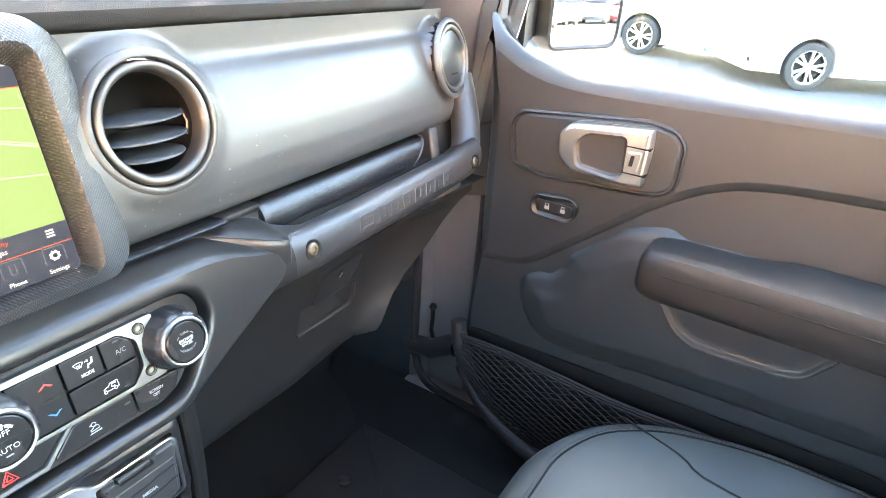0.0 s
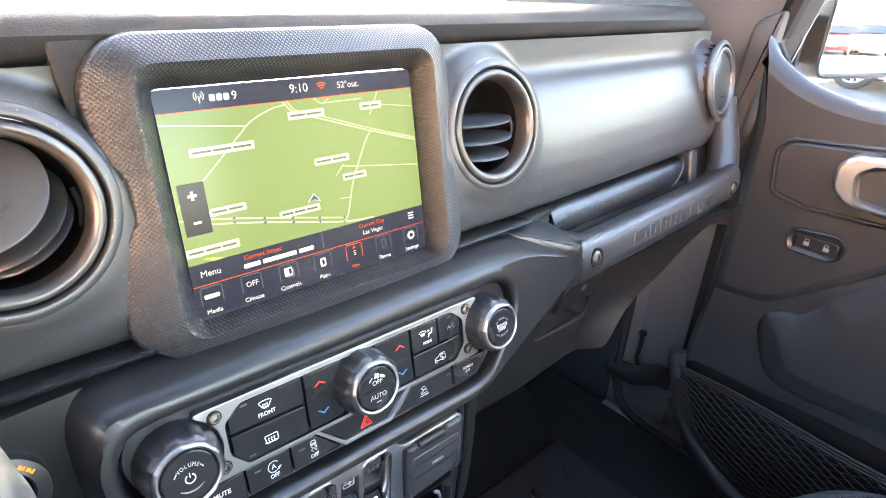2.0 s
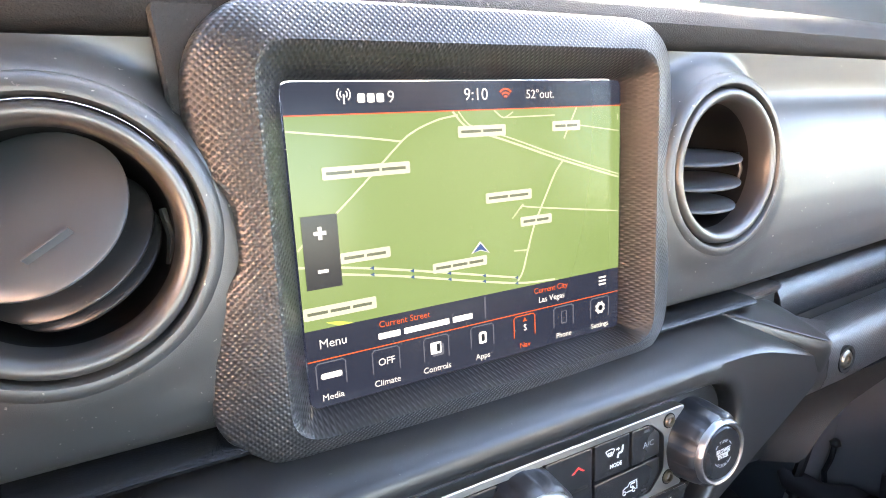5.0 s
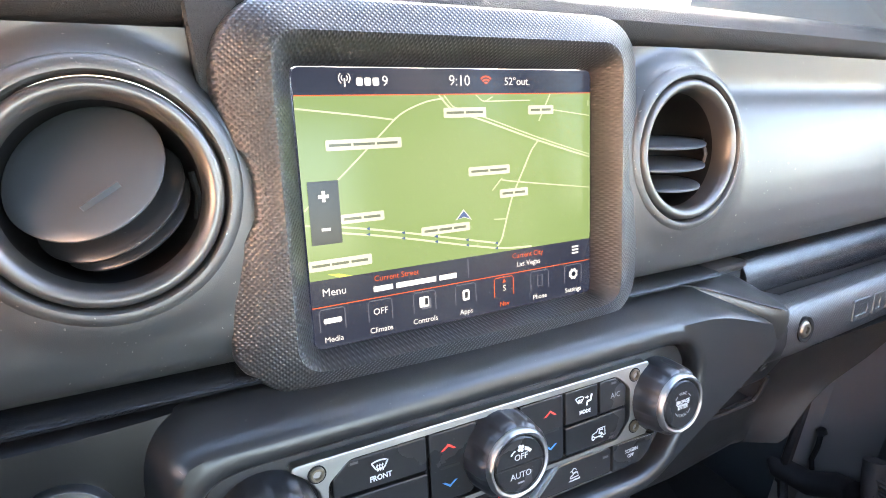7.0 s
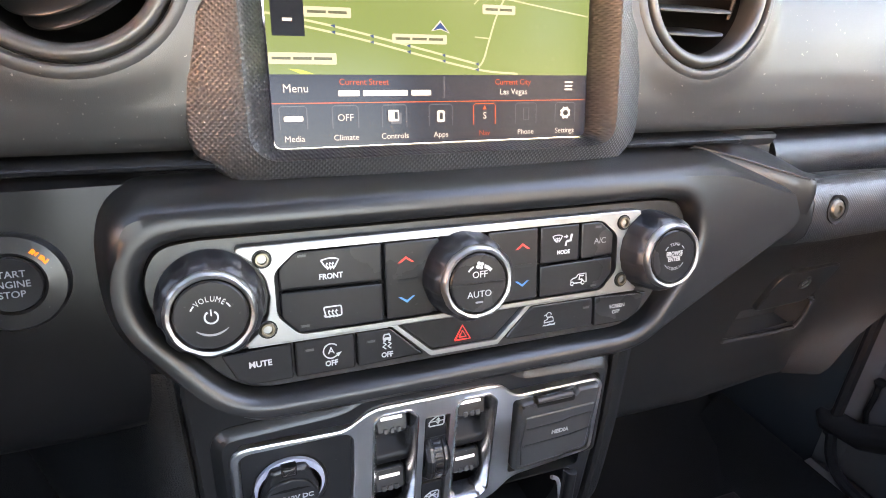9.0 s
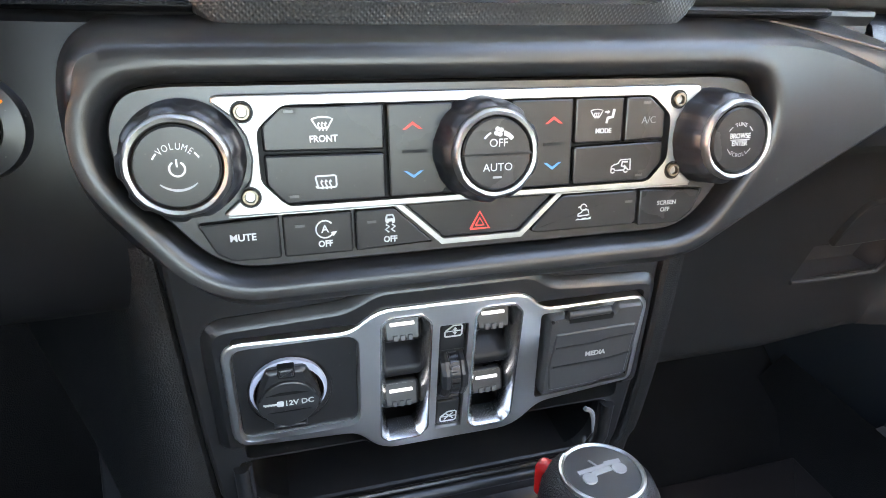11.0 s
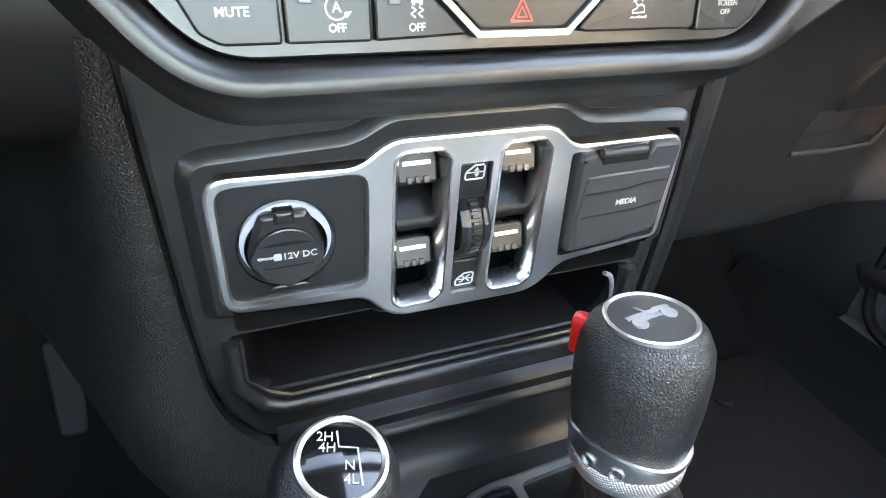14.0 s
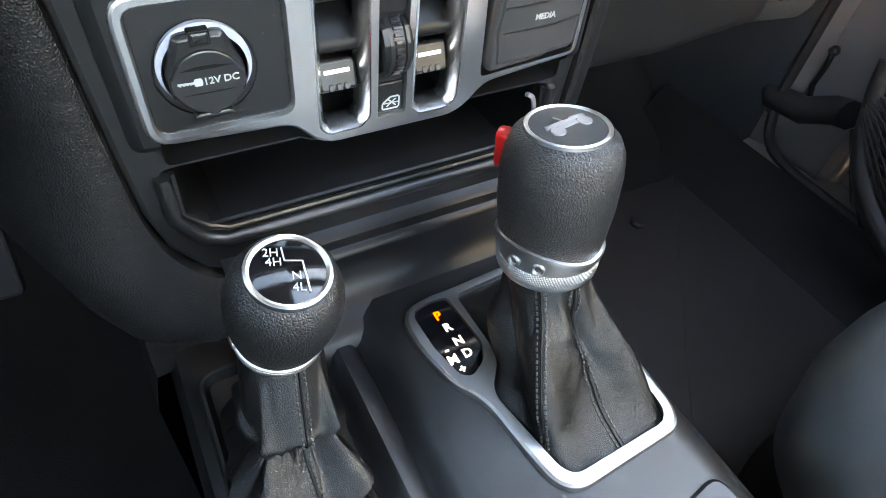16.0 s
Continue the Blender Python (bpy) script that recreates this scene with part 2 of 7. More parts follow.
def mirrored(pts):
    """Right half from top to bottom, closed by its mirror image."""
    return pts + [(-x, z) for x, z in reversed(pts)]


def face_on(x, y, z):
    """Lies in an upright face: local x to the right, y up, z towards the viewer."""
    return Matrix.Translation((x, y, z)) @ pose(0, 0, 0, 90, 0, 0)


UPRIGHT = pose(0, 0, 0, 90, 0, 0)


def plate(bm, outline, rings, first=False, last=True, m=UPRIGHT):
    """Rings (inset, height) of one outline, joined and capped. Heights go along the local z of m."""
    loops = [[bm.verts.new(m @ Vector((x, z, h))) for x, z in (inset(outline, d) if d else outline)] for d, h in rings]
    for a, b in zip(loops, loops[1:]):
        for i in range(len(a)):
            j = (i + 1) % len(a)
            bm.faces.new((a[i], a[j], b[j], b[i]))
    if first:
        bm.faces.new(loops[0])
    if last:
        bm.faces.new(loops[-1])
    return bm


def slab(outline, h0, h1, edge=0.001, m=UPRIGHT):
    """A closed plate from h0 to h1 with a softened front edge."""
    return plate(bmesh.new(), outline, [(0, h0), (0, h1 - edge), (edge * 0.3, h1 - edge * 0.3), (edge, h1)], True, True, m)


def framed(outer, outer_rings, inner, inner_rings, m=UPRIGHT):
    """A plate with an opening: the outer rings climb to its face, the inner ones go down from the face into the opening."""
    bm = bmesh.new()
    plate(bm, outer, outer_rings, True, False, m)
    n0 = len(bm.verts)
    plate(bm, inner, inner_rings, False, False, m)
    bm.verts.ensure_lookup_table()
    a, b = len(outer), len(inner)
    rim_a = set(bm.verts[n0 - a:n0])
    rim_b = set(bm.verts[n0:n0 + b])
    edges = [e for e in bm.edges if (e.verts[0] in rim_a and e.verts[1] in rim_a) or (e.verts[0] in rim_b and e.verts[1] in rim_b)]
    bmesh.ops.triangle_fill(bm, edges=edges, use_beauty=True)
    return bm


def relief(outline, levels, cell, m):
    """A panel raised inside an outline; levels give its height at each distance from the edge."""
    p = np.array(outline)
    q = np.roll(p, -1, axis=0)
    lo, hi = p.min(0) - cell, p.max(0) + cell
    nx, nz = [int(math.ceil(v / cell)) + 1 for v in (hi - lo)]
    gx, gz = np.meshgrid(lo[0] + np.arange(nx) * cell, lo[1] + np.arange(nz) * cell, indexing="ij")
    pts = np.stack([gx.ravel(), gz.ravel()], 1)
    best, inside = np.full(len(pts), 9.0), np.zeros(len(pts), bool)
    for a, b in zip(p, q):
        d = b - a
        t = np.clip(((pts - a) @ d) / max(1e-12, d @ d), 0, 1)
        best = np.minimum(best, np.linalg.norm(pts - a - t[:, None] * d, axis=1))
        if abs(d[1]) > 1e-12:
            inside ^= ((a[1] > pts[:, 1]) != (b[1] > pts[:, 1])) & (pts[:, 0] < a[0] + (pts[:, 1] - a[1]) * d[0] / d[1])
    sd = np.where(inside, best, -best)
    h = np.interp(sd, [v[0] for v in levels], [v[1] for v in levels])
    bm = bmesh.new()
    vs = [bm.verts.new(m @ Vector((pts[i, 0], pts[i, 1], h[i]))) for i in range(len(pts))]
    for i in range(nx - 1):
        for j in range(nz - 1):
            k = (i * nz + j, (i + 1) * nz + j, (i + 1) * nz + j + 1, i * nz + j + 1)
            if max(sd[n_] for n_ in k) > levels[0][0]:
                bm.faces.new([vs[n_] for n_ in k])
    bmesh.ops.delete(bm, geom=[v for v in bm.verts if not v.link_faces], context="VERTS")
    return bm


def spin(bm, profile, n=40, m=Matrix(), wobble=None):
    """Turns a profile of (radius, height) round the local z of m."""
    loops = []
    for r, h in profile:
        if r < 1e-6:
            loops.append([bm.verts.new(m @ Vector((0, 0, h)))])
        else:
            loops.append([bm.verts.new(m @ Vector(((r + (wobble(2 * math.pi * k / n, r, h) if wobble else 0)) * math.cos(2 * math.pi * k / n), (r + (wobble(2 * math.pi * k / n, r, h) if wobble else 0)) * math.sin(2 * math.pi * k / n), h))) for k in range(n)])
    for a, b in zip(loops, loops[1:]):
        for i in range(n):
            j = (i + 1) % n
            if len(a) == 1 and len(b) > 1:
                bm.faces.new((a[0], b[j], b[i]))
            elif len(b) == 1 and len(a) > 1:
                bm.faces.new((a[i], a[j], b[0]))
            elif len(a) > 1:
                bm.faces.new((a[i], a[j], b[j], b[i]))
    return bm


def loft(bm, sections, closed=False, caps=False):
    loops = [[bm.verts.new(p) for p in s] for s in sections]
    for a, b in zip(loops, loops[1:]):
        for i in range(len(a) if closed else len(a) - 1):
            j = (i + 1) % len(a)
            bm.faces.new((a[i], a[j], b[j], b[i]))
    if caps:
        bm.faces.new(loops[0])
        bm.faces.new(loops[-1])
    return bm


def tube(bm, pts, r, n=8, closed=False, flat=1.0):
    """A round bar along a line of points."""
    pts = [Vector(p) for p in pts]
    sections, side = [], None
    for i, p in enumerate(pts):
        a = pts[i - 1] if (i or closed) else p
        b = pts[(i + 1) % len(pts)] if (i + 1 < len(pts) or closed) else p
        d = (b - a).normalized()
        if side is None:
            side = d.orthogonal().normalized()
        side = (side - d * side.dot(d)).normalized()
        up = d.cross(side)
        q = r(i / (len(pts) - 1)) if callable(r) else r
        sections.append([p + side * q * math.cos(2 * math.pi * k / n) + up * q * flat * math.sin(2 * math.pi * k / n) for k in range(n)])
    if closed:
        sections.append(sections[0])
    loft(bm, sections, True, not closed)
    if closed:
        bmesh.ops.remove_doubles(bm, verts=bm.verts, dist=1e-6)
    return bm


def upright_on(p, axis):
    """A frame at p with its z along the axis and its x to the car's right."""
    z = Vector(axis).normalized()
    x = (Vector((1, 0, 0)) - z * z.x).normalized()
    y = z.cross(x)
    return Matrix(((x.x, y.x, z.x, p[0]), (x.y, y.y, z.y, p[1]), (x.z, y.z, z.z, p[2]), (0, 0, 0, 1)))


def smooth_line(pts, n=6):
    """A curve through the points."""
    p = [Vector(q) for q in pts]
    p = [p[0] * 2 - p[1]] + p + [p[-1] * 2 - p[-2]]
    out = []
    for i in range(1, len(p) - 2):
        for k in range(n):
            t = k / n
            out.append(0.5 * (2 * p[i] + (p[i + 1] - p[i - 1]) * t + (2 * p[i - 1] - 5 * p[i] + 4 * p[i + 1] - p[i + 2]) * t * t + (3 * p[i] - p[i - 1] - 3 * p[i + 1] + p[i + 2]) * t ** 3))
    return out + [p[-2]]


def as_mesh(bm):
    bmesh.ops.recalc_face_normals(bm, faces=bm.faces)
    me = bpy.data.meshes.new("solid")
    bm.to_mesh(me)
    bm.free()
    return me


def carve(bm, *cutters, operation="DIFFERENCE"):
    """Cuts closed solids out of a closed solid, and returns the mesh."""
    body = new("solid", as_mesh(bm))
    tools = []
    for c in cutters:
        t = new("solid", as_mesh(c))
        tools.append(t)
        mod = body.modifiers.new("cut", "BOOLEAN")
        mod.operation, mod.solver, mod.object, mod.use_self = operation, "EXACT", t, True
    me = bpy.data.meshes.new_from_object(body.evaluated_get(bpy.context.evaluated_depsgraph_get()))
    for o in (body, *tools):
        bpy.data.objects.remove(o)
    return me


def writing(name, body, size, m, mat, parent, depth=0.00012, align="CENTER", label="", bold=0.0, width=1.0):
    """Raised letters in the built-in font, centred on m."""
    cu = bpy.data.curves.new(name, "FONT")
    cu.body, cu.size, cu.extrude, cu.align_x, cu.align_y, cu.offset, cu.resolution_u = body, size, depth, align, "CENTER", bold, 3
    ob = new(name, cu)
    me = bpy.data.meshes.new_from_object(ob.evaluated_get(bpy.context.evaluated_depsgraph_get()))
    bpy.data.objects.remove(ob)
    me.transform(m @ Matrix.Diagonal((width, 1, 1, 1)))
    return part(name, me, mat, parent, label, flat=True)


def ribbon(pts, w, h0, h1, m=UPRIGHT):
    """A flat strip of width w along a line in the face."""
    v = [Vector(p) for p in pts]
    left, right = [], []
    for i, p in enumerate(v):
        d = (v[min(i + 1, len(v) - 1)] - v[max(i - 1, 0)]).normalized()
        s = Vector((-d.y, d.x)) * w / 2
        left.append(p + s), right.append(p - s)
    return plate(bmesh.new(), [tuple(p) for p in left + right[::-1]], [(0, h0), (0, h1)], True, True, m)


def boxed(x0, y0, z0, x1, y1, z1, r=0.004, n=3):
    """A box with rounded upright and upper edges."""
    return plate(bmesh.new(), rect(x0, y0, x1, y1, max(r, 1e-5), n), [(0, z0), (0, z1 - r), (r * 0.3, z1 - r * 0.3), (r, z1)], True, True, Matrix())


def joined(*bms):
    out = bmesh.new()
    for b in bms:
        me = bpy.data.meshes.new("t")
        b.to_mesh(me)
        b.free()
        out.from_mesh(me)
        bpy.data.meshes.remove(me)
    return out

# ---------------------------------------------------------------- setting: cabin shell and ground
DASH = pose(0, 0, 1.40, -12, 0, 0)


def yaw_shift(x):
    """The passenger half of the dash falls away forwards a little."""
    return max(0.0, x - 0.20) * 0.075


g = bmesh.new()
bmesh.ops.create_grid(g, x_segments=8, y_segments=8, size=600)
tagged(part("ground", g, ASPHALT), "pale sunlit asphalt of a car park", "ground", kind="structure")

# floor pan with foot well, tunnel and bulkhead
fl = loft(bmesh.new(), [[(x, y, z) for y, z in ((-1.6, 0.70), (-0.35, 0.70), (0.18, 0.70), (0.30, 0.73), (0.42, 0.86), (0.46, 1.05), (0.46, 1.35))] for x in (-0.78, -0.4, 0.0, 0.4, 0.76)])
tagged(part("floor", fl, CARPET), "black carpet of the foot wells", "floor", kind="structure")
tn = loft(bmesh.new(), [[(-0.17, y, 0.69), (-0.15, y, 0.85), (-0.11, y, 0.93), (0.09, y, 0.93), (0.13, y, 0.85), (0.16, y, 0.69)] for y in (-1.5, -0.3, 0.0, 0.46)])
loft(tn, [[(-0.172, y, 0.69), (-0.168, y, 0.90 + d * 0.3), (-0.160, y, 0.95 + d), (-0.10, y, 0.96 + d), (0.10, y, 0.96 + d), (0.140, y, 0.94 + d), (0.150, y, 0.90 + d * 0.3), (0.16, y, 0.69)] for y, d in ((-0.03, -0.02), (0.02, 0.04), (0.08, 0.12), (0.2, 0.17), (0.46, 0.18))])
tagged(part("tunnel", tn, CARPET), "carpeted transmission tunnel between the foot wells", "floor", kind="structure")
mat_ = boxed(0.20, -0.30, 0.701, 0.60, 0.16, 0.709, 0.004)
tagged(part("floor_mat", mat_, RUBBER), "black rubber floor mat in the foot well", "floor mat")
clip = spin(bmesh.new(), [(0.011, 0), (0.011, 0.004), (0.008, 0.007), (0, 0.008)], 20, Matrix.Translation((0.468, 0.095, 0.709)))
tagged(part("floor_clip", clip, RUBBER), "small black clip on the floor mat", "clip")

# wall out of view, added to bounce warm sunlight into the cabin
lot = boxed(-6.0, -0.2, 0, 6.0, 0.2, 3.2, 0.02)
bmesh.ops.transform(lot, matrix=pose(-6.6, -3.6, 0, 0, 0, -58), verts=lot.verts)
tagged(part("bounce_wall", lot, BOUNCE_TAN), "unseen tan wall added to throw warm light into the cabin", "wall", kind="structure")

# unseen roof, rear wall, driver side: they close the cabin, their window openings set to shape the light
rf = boxed(-0.76, -1.75, 1.86, 0.76, -0.86, 1.90, 0.01)
rl = boxed(-0.76, -0.86, 1.86, 0.14, -0.02, 1.895, 0.01)
tagged(part("ceiling", rl, HEADLINER), "unseen dark headliner holding back skylight over the driver", "ceiling", kind="structure")
tagged(part("ceiling", rf, HEADLINER), "unseen dark headliner at the rear, open over the passenger for skylight", "ceiling", kind="structure")
rw = boxed(-0.76, -1.78, 0.65, 0.76, -1.70, 1.40, 0.01)
tagged(part("wall_rear", rw, PLASTIC), "dark panel behind the rear seats", "wall", kind="structure")
for sx in (-1, 1):
    rs = boxed(sx * 0.775 - 0.025, -1.70, 0.65, sx * 0.775 + 0.025, -0.97, 1.40, 0.01)
    tagged(part("wall_rear_side", rs, PLASTIC), "dark panel under the rear side windows", "wall", kind="structure")
dw = boxed(-0.80, -0.97, 0.55, -0.72, 0.46, 1.37, 0.02)
tagged(part("wall_driver_side", dw, DOORSKIN), "unseen dark wall on the driver's side, its height set for the light", "wall", kind="structure")
fe = boxed(0.775, 0.014, 0.45, 0.84, 1.6, 1.36, 0.02)
tagged(part("wing_panel", fe, BODY), "grey painted wing ahead of the door", "wing", kind="structure")
for y0, y1 in ((-1.70, -1.62), (-0.92, -0.80)):
    for sx in (-1, 1):
        b = boxed(sx * 0.74 - 0.03, y0, 1.30, sx * 0.74 + 0.03, y1, 1.87, 0.01)
        tagged(part("roof_pillar", b, PILLAR), "dark trimmed roof pillar", "pillar", kind="structure")
for sx in (-1, 1):
    b = tube(bmesh.new(), [(sx * 0.735, 0.10, 1.40), (sx * 0.715, 0.03, 1.62), (sx * 0.69, -0.05, 1.87)], 0.028, 10)
    tagged(part("windscreen_pillar", b, PILLAR), "dark trimmed pillar beside the windscreen", "pillar", kind="structure")
# rail out of view, added to cut the light from high on the left
rr = boxed(-0.79, -0.97, 1.62, -0.70, -0.02, 1.865, 0.02)
tagged(part("light_block_rail", rr, PILLAR), "unseen dark rail added to block light above the driver's window", "trim", kind="structure")
hd = boxed(-0.74, -0.09, 1.82, 0.74, 0.0, 1.88, 0.015)
tagged(part("windscreen_header", hd, PILLAR), "dark trim above the windscreen", "trim", kind="structure")
glass_ = loft(bmesh.new(), [[(x, y, z) for y, z in ((0.168, 1.405), (0.163, 1.405), (-0.052, 1.84), (-0.047, 1.84))] for x in (-0.70, 0.70)], True, True)
tagged(part("windscreen", glass_, PANE, flat=True), "clear windscreen above the dash", "windscreen", kind="structure")
hood = loft(bmesh.new(), [[(x, y, z - 0.02 * (abs(x) / 0.7) ** 3) for y, z in ((0.46, 1.30), (0.55, 1.36), (0.9, 1.36), (1.7, 1.30), (1.78, 1.2), (1.8, 0.7))] for x in (-0.72, -0.5, -0.2, 0.2, 0.5, 0.72)])
tagged(part("bonnet", hood, BODY), "grey painted bonnet in front of the windscreen", "bonnet", kind="structure")

# ---------------------------------------------------------------- dashboard
dash = thing("dashboard", "black dashboard with satin grey fascia and soft upper pad", "dashboard", DASH)


def pad_section(x):
    s = yaw_shift(x) + max(0, x - 0.60) * 1.1
    return [(x, y + s, z) for y, z in ((0.46, 0.135), (0.30, 0.130), (0.12, 0.122), (0.04, 0.113), (0.012, 0.107), (0.002, 0.100), (-0.001, 0.092), (0.003, 0.085), (0.0080, 0.0818), (0.0130, 0.0808), (0.06, 0.0805))]


xs = [-0.74, -0.5, -0.3, -0.12, 0.0, 0.12, 0.3, 0.45, 0.58, 0.63, 0.655, 0.69]
part("upper_pad", loft(bmesh.new(), [pad_section(x) for x in xs]), PAD, dash, "soft grained black upper pad")


FASCIA_LINE = ((0.0795, 0.0300), (0.0790, 0.0052), (0.0720, 0.0072), (0.0620, 0.0098), (0.0550, 0.0108), (0.0505, 0.0094), (0.0462, 0.0052), (0.0420, 0.0018), (0.0360, -0.0010), (0.0240, -0.0040), (0.0080, -0.0066), (-0.0120, -0.0079), (-0.0320, -0.0072), (-0.0500, -0.0040), (-0.0625, 0.0020), (-0.0672, 0.0080), (-0.0685, 0.0300))
VENTS = ((-0.1625, -0.008, 0.0145), (0.1625, -0.008, 0.0145), (0.605, 0.016, 0.016))


def fascia(x0, x1, ends):
    """The painted panel, swelling into a collar round each air vent; ends push it back towards its far end."""
    zs = [0.0795, 0.0790] + [0.0780 - 0.0033 * k for k in range(44)] + [-0.0672, -0.0682, -0.0685]
    ys = [float(np.interp(-z, [-p[0] for p in FASCIA_LINE], [p[1] for p in FASCIA_LINE])) for z in zs]
    n = int(round((x1 - x0) / 0.0035))
    bm, rows = bmesh.new(), []
    for i in range(n + 1):
        x = x0 + (x1 - x0) * i / n
        row = []
        for y, z in zip(ys, zs):
            y += yaw_shift(x) + float(np.interp(x, [e[0] for e in ends], [e[1] for e in ends]))
            for vx, vy, vz in VENTS:
                r = math.hypot(x - vx, z - vz)
                w = min(1.0, max(0.0, (0.0660 - r) / 0.0185))
                w = w * w * (3 - 2 * w) if vx < 0.5 else 0.75 * min(1.0, max(0.0, (0.0560 - r) / 0.010)) ** 2
                y += (vy - 0.0026 - y) * w
            row.append(bm.verts.new((x, y, z)))
        rows.append(row)
    for a, b in zip(rows, rows[1:]):
        for k in range(len(zs) - 1):
            c = (a[k].co + b[k + 1].co) / 2
            if all(math.hypot(c.x - vx, c.z - vz) > (0.0476 if vx < 0.5 else 0.0460) for vx, vy, vz in VENTS):
                bm.faces.new((a[k], b[k], b[k + 1], a[k + 1]))
    bmesh.ops.delete(bm, geom=[v for v in bm.verts if not v.link_faces], context="VERTS")
    return bm


part("fascia_panel", fascia(0.099, 0.66, ((0.57, 0), (0.62, 0.002), (0.648, 0.012), (0.66, 0.03))), FASCIA, dash, "satin grey painted fascia panel", soft=True)
part("fascia_panel", fascia(-0.74, -0.099, ((-0.74, 0), (0, 0))), FASCIA, dash, "satin grey painted fascia panel", soft=True)

# ledge below the fascia, with its thin bright lip
part("ledge", loft(bmesh.new(), [[(x, y + yaw_shift(x), z) for y, z in ((0.06, -0.0690), (0.003, -0.0695), (0.000, -0.0710), (0.000, -0.0735), (0.004, -0.0780), (0.006, -0.150))] for x in (-0.6, -0.1, 0.1, 0.20, 0.2435)]), PLASTIC, dash)
for x0, x1 in ((-0.60, -0.108), (0.108, 0.200)):
    part("ledge_strip", loft(bmesh.new(), [[(x, y + yaw_shift(x), z) for y, z in ((0.030, -0.0684), (0.010, -0.0688), (-0.0035, -0.0700), (-0.0072, -0.0712), (-0.0086, -0.0726), (-0.0078, -0.0742), (-0.0050, -0.0752), (0.010, -0.0758))] for x in [x0 + (x1 - x0) * k / 24 for k in range(25)]]), STRAP, dash, "grained leather strip along the ledge")

SURROUND = rounded([(-0.152, -0.0790), (0.130, -0.0772), (0.172, -0.0785), (0.2415, -0.099), (0.2405, -0.133), (0.140, -0.184), (0.112, -0.2005), (-0.112, -0.2005), (-0.152, -0.162), (-0.165, -0.138), (-0.165, -0.096)], [0.014, 0.03, 0.02, 0.014, 0.016, 0.03, 0.02, 0.02, 0.02, 0.02, 0.02], 7)
RIM = rounded(mirrored([(0.126, -0.1015), (0.140, -0.104), (0.1475, -0.117), (0.146, -0.134), (0.118, -0.171), (0.103, -0.1785)]), [0.008, 0.008, 0.01, 0.01, 0.012, 0.01] + [0.01, 0.012, 0.01, 0.01, 0.008, 0.008], 6)
part("centre_surround", framed(SURROUND, [(-0.002, -0.05), (-0.002, 0.002), (0.0, 0.0060), (0.0022, 0.0120), (0.0048, 0.0195), (0.0073, 0.0258), (0.0098, 0.0302), (0.0122, 0.0326)], RIM, [(-0.0095, 0.0330), (-0.006, 0.0336), (-0.003, 0.0328), (-0.0010, 0.0305), (0.0, 0.027), (0.0008, 0.018)]), PLASTIC, dash, "soft black surround of the climate controls")

# left of the surround: lower column panel
part("column_panel", loft(bmesh.new(), [[(x, y + d, z) for y, z in ((0.06, -0.070), (0.0, -0.0725), (-0.010, -0.080), (-0.012, -0.12), (-0.010, -0.165), (-0.004, -0.185), (0.001, -0.1965), (0.006, -0.2015), (0.020, -0.206), (0.30, -0.222))] for x, d in ((-0.72, 0), (-0.4, 0), (-0.25, 0), (-0.185, 0.001), (-0.160, 0.004), (-0.125, 0.010))]), SLOPE, dash)

# passenger bar with a raised wordmark of plain blocks, storage tray behind it


def bar_section(x, lift=0.0):
    s = yaw_shift(x) * 0.75
    pts = ((0.002, -0.1060), (-0.011, -0.1005), (-0.021, -0.0985), (-0.0285, -0.1005), (-0.0330, -0.1060), (-0.0350, -0.115), (-0.0345, -0.126), (-0.031, -0.136), (-0.023, -0.143), (0.002, -0.144))
    return [(x, y + s, z + lift) for y, z in pts]


bar = loft(bmesh.new(), [bar_section(x, l) for x, l in ((0.2405, 0.001), (0.25, 0.001), (0.27, 0.0), (0.35, 0), (0.45, 0.001), (0.55, 0.003), (0.595, 0.006), (0.612, 0.010))], True, True)
part("grab_bar", bar, KNURL, dash, "knurled black bar along the passenger side")
end = smooth_line([(0.570, 0.0120, -0.1180), (0.598, 0.0110, -0.1120), (0.617, 0.0150, -0.0960), (0.629, 0.0200, -0.0720), (0.637, 0.0260, -0.0450), (0.642, 0.0330, -0.0100)], 5)
part("bar_end", tube(bmesh.new(), end, 0.0205, 16, flat=0.85), KNURL, dash, "bar end curving up to the vent")
part("corner_pocket", loft(bmesh.new(), [[(0.548, 0.046, z), (0.60, 0.044, z), (0.645, 0.040, z)] for z in (-0.125, -0.06, -0.02)]), PANEL, dash)
front = smooth_line([(0.165, 0.008, -0.0738), (0.190, -0.010, -0.0820), (0.2295, -0.0360, -0.0965), (0.246, -0.0260, -0.0975), (0.290, -0.0160, -0.1030)], 4)
back = smooth_line([(0.166, 0.009, -0.0736), (0.205, 0.006, -0.0745), (0.236, 0.011, -0.0800), (0.252, 0.002, -0.0930), (0.290, -0.004, -0.1060)], 4)
part("bar_root", loft(bmesh.new(), [[b + Vector((0, 0.006, -0.012)), b, b.lerp(a, 0.35) + Vector((0, 0, 0.0012)), b.lerp(a, 0.75) + Vector((0, 0, 0.0010)), a, a + Vector((0, -0.0008, -0.002)), a + Vector((0, -0.0006, -0.008)), a + Vector((0, 0.003, -0.022))] for a, b in zip(front, back)]), PLASTIC, dash, "smooth corner where the bar meets the centre")
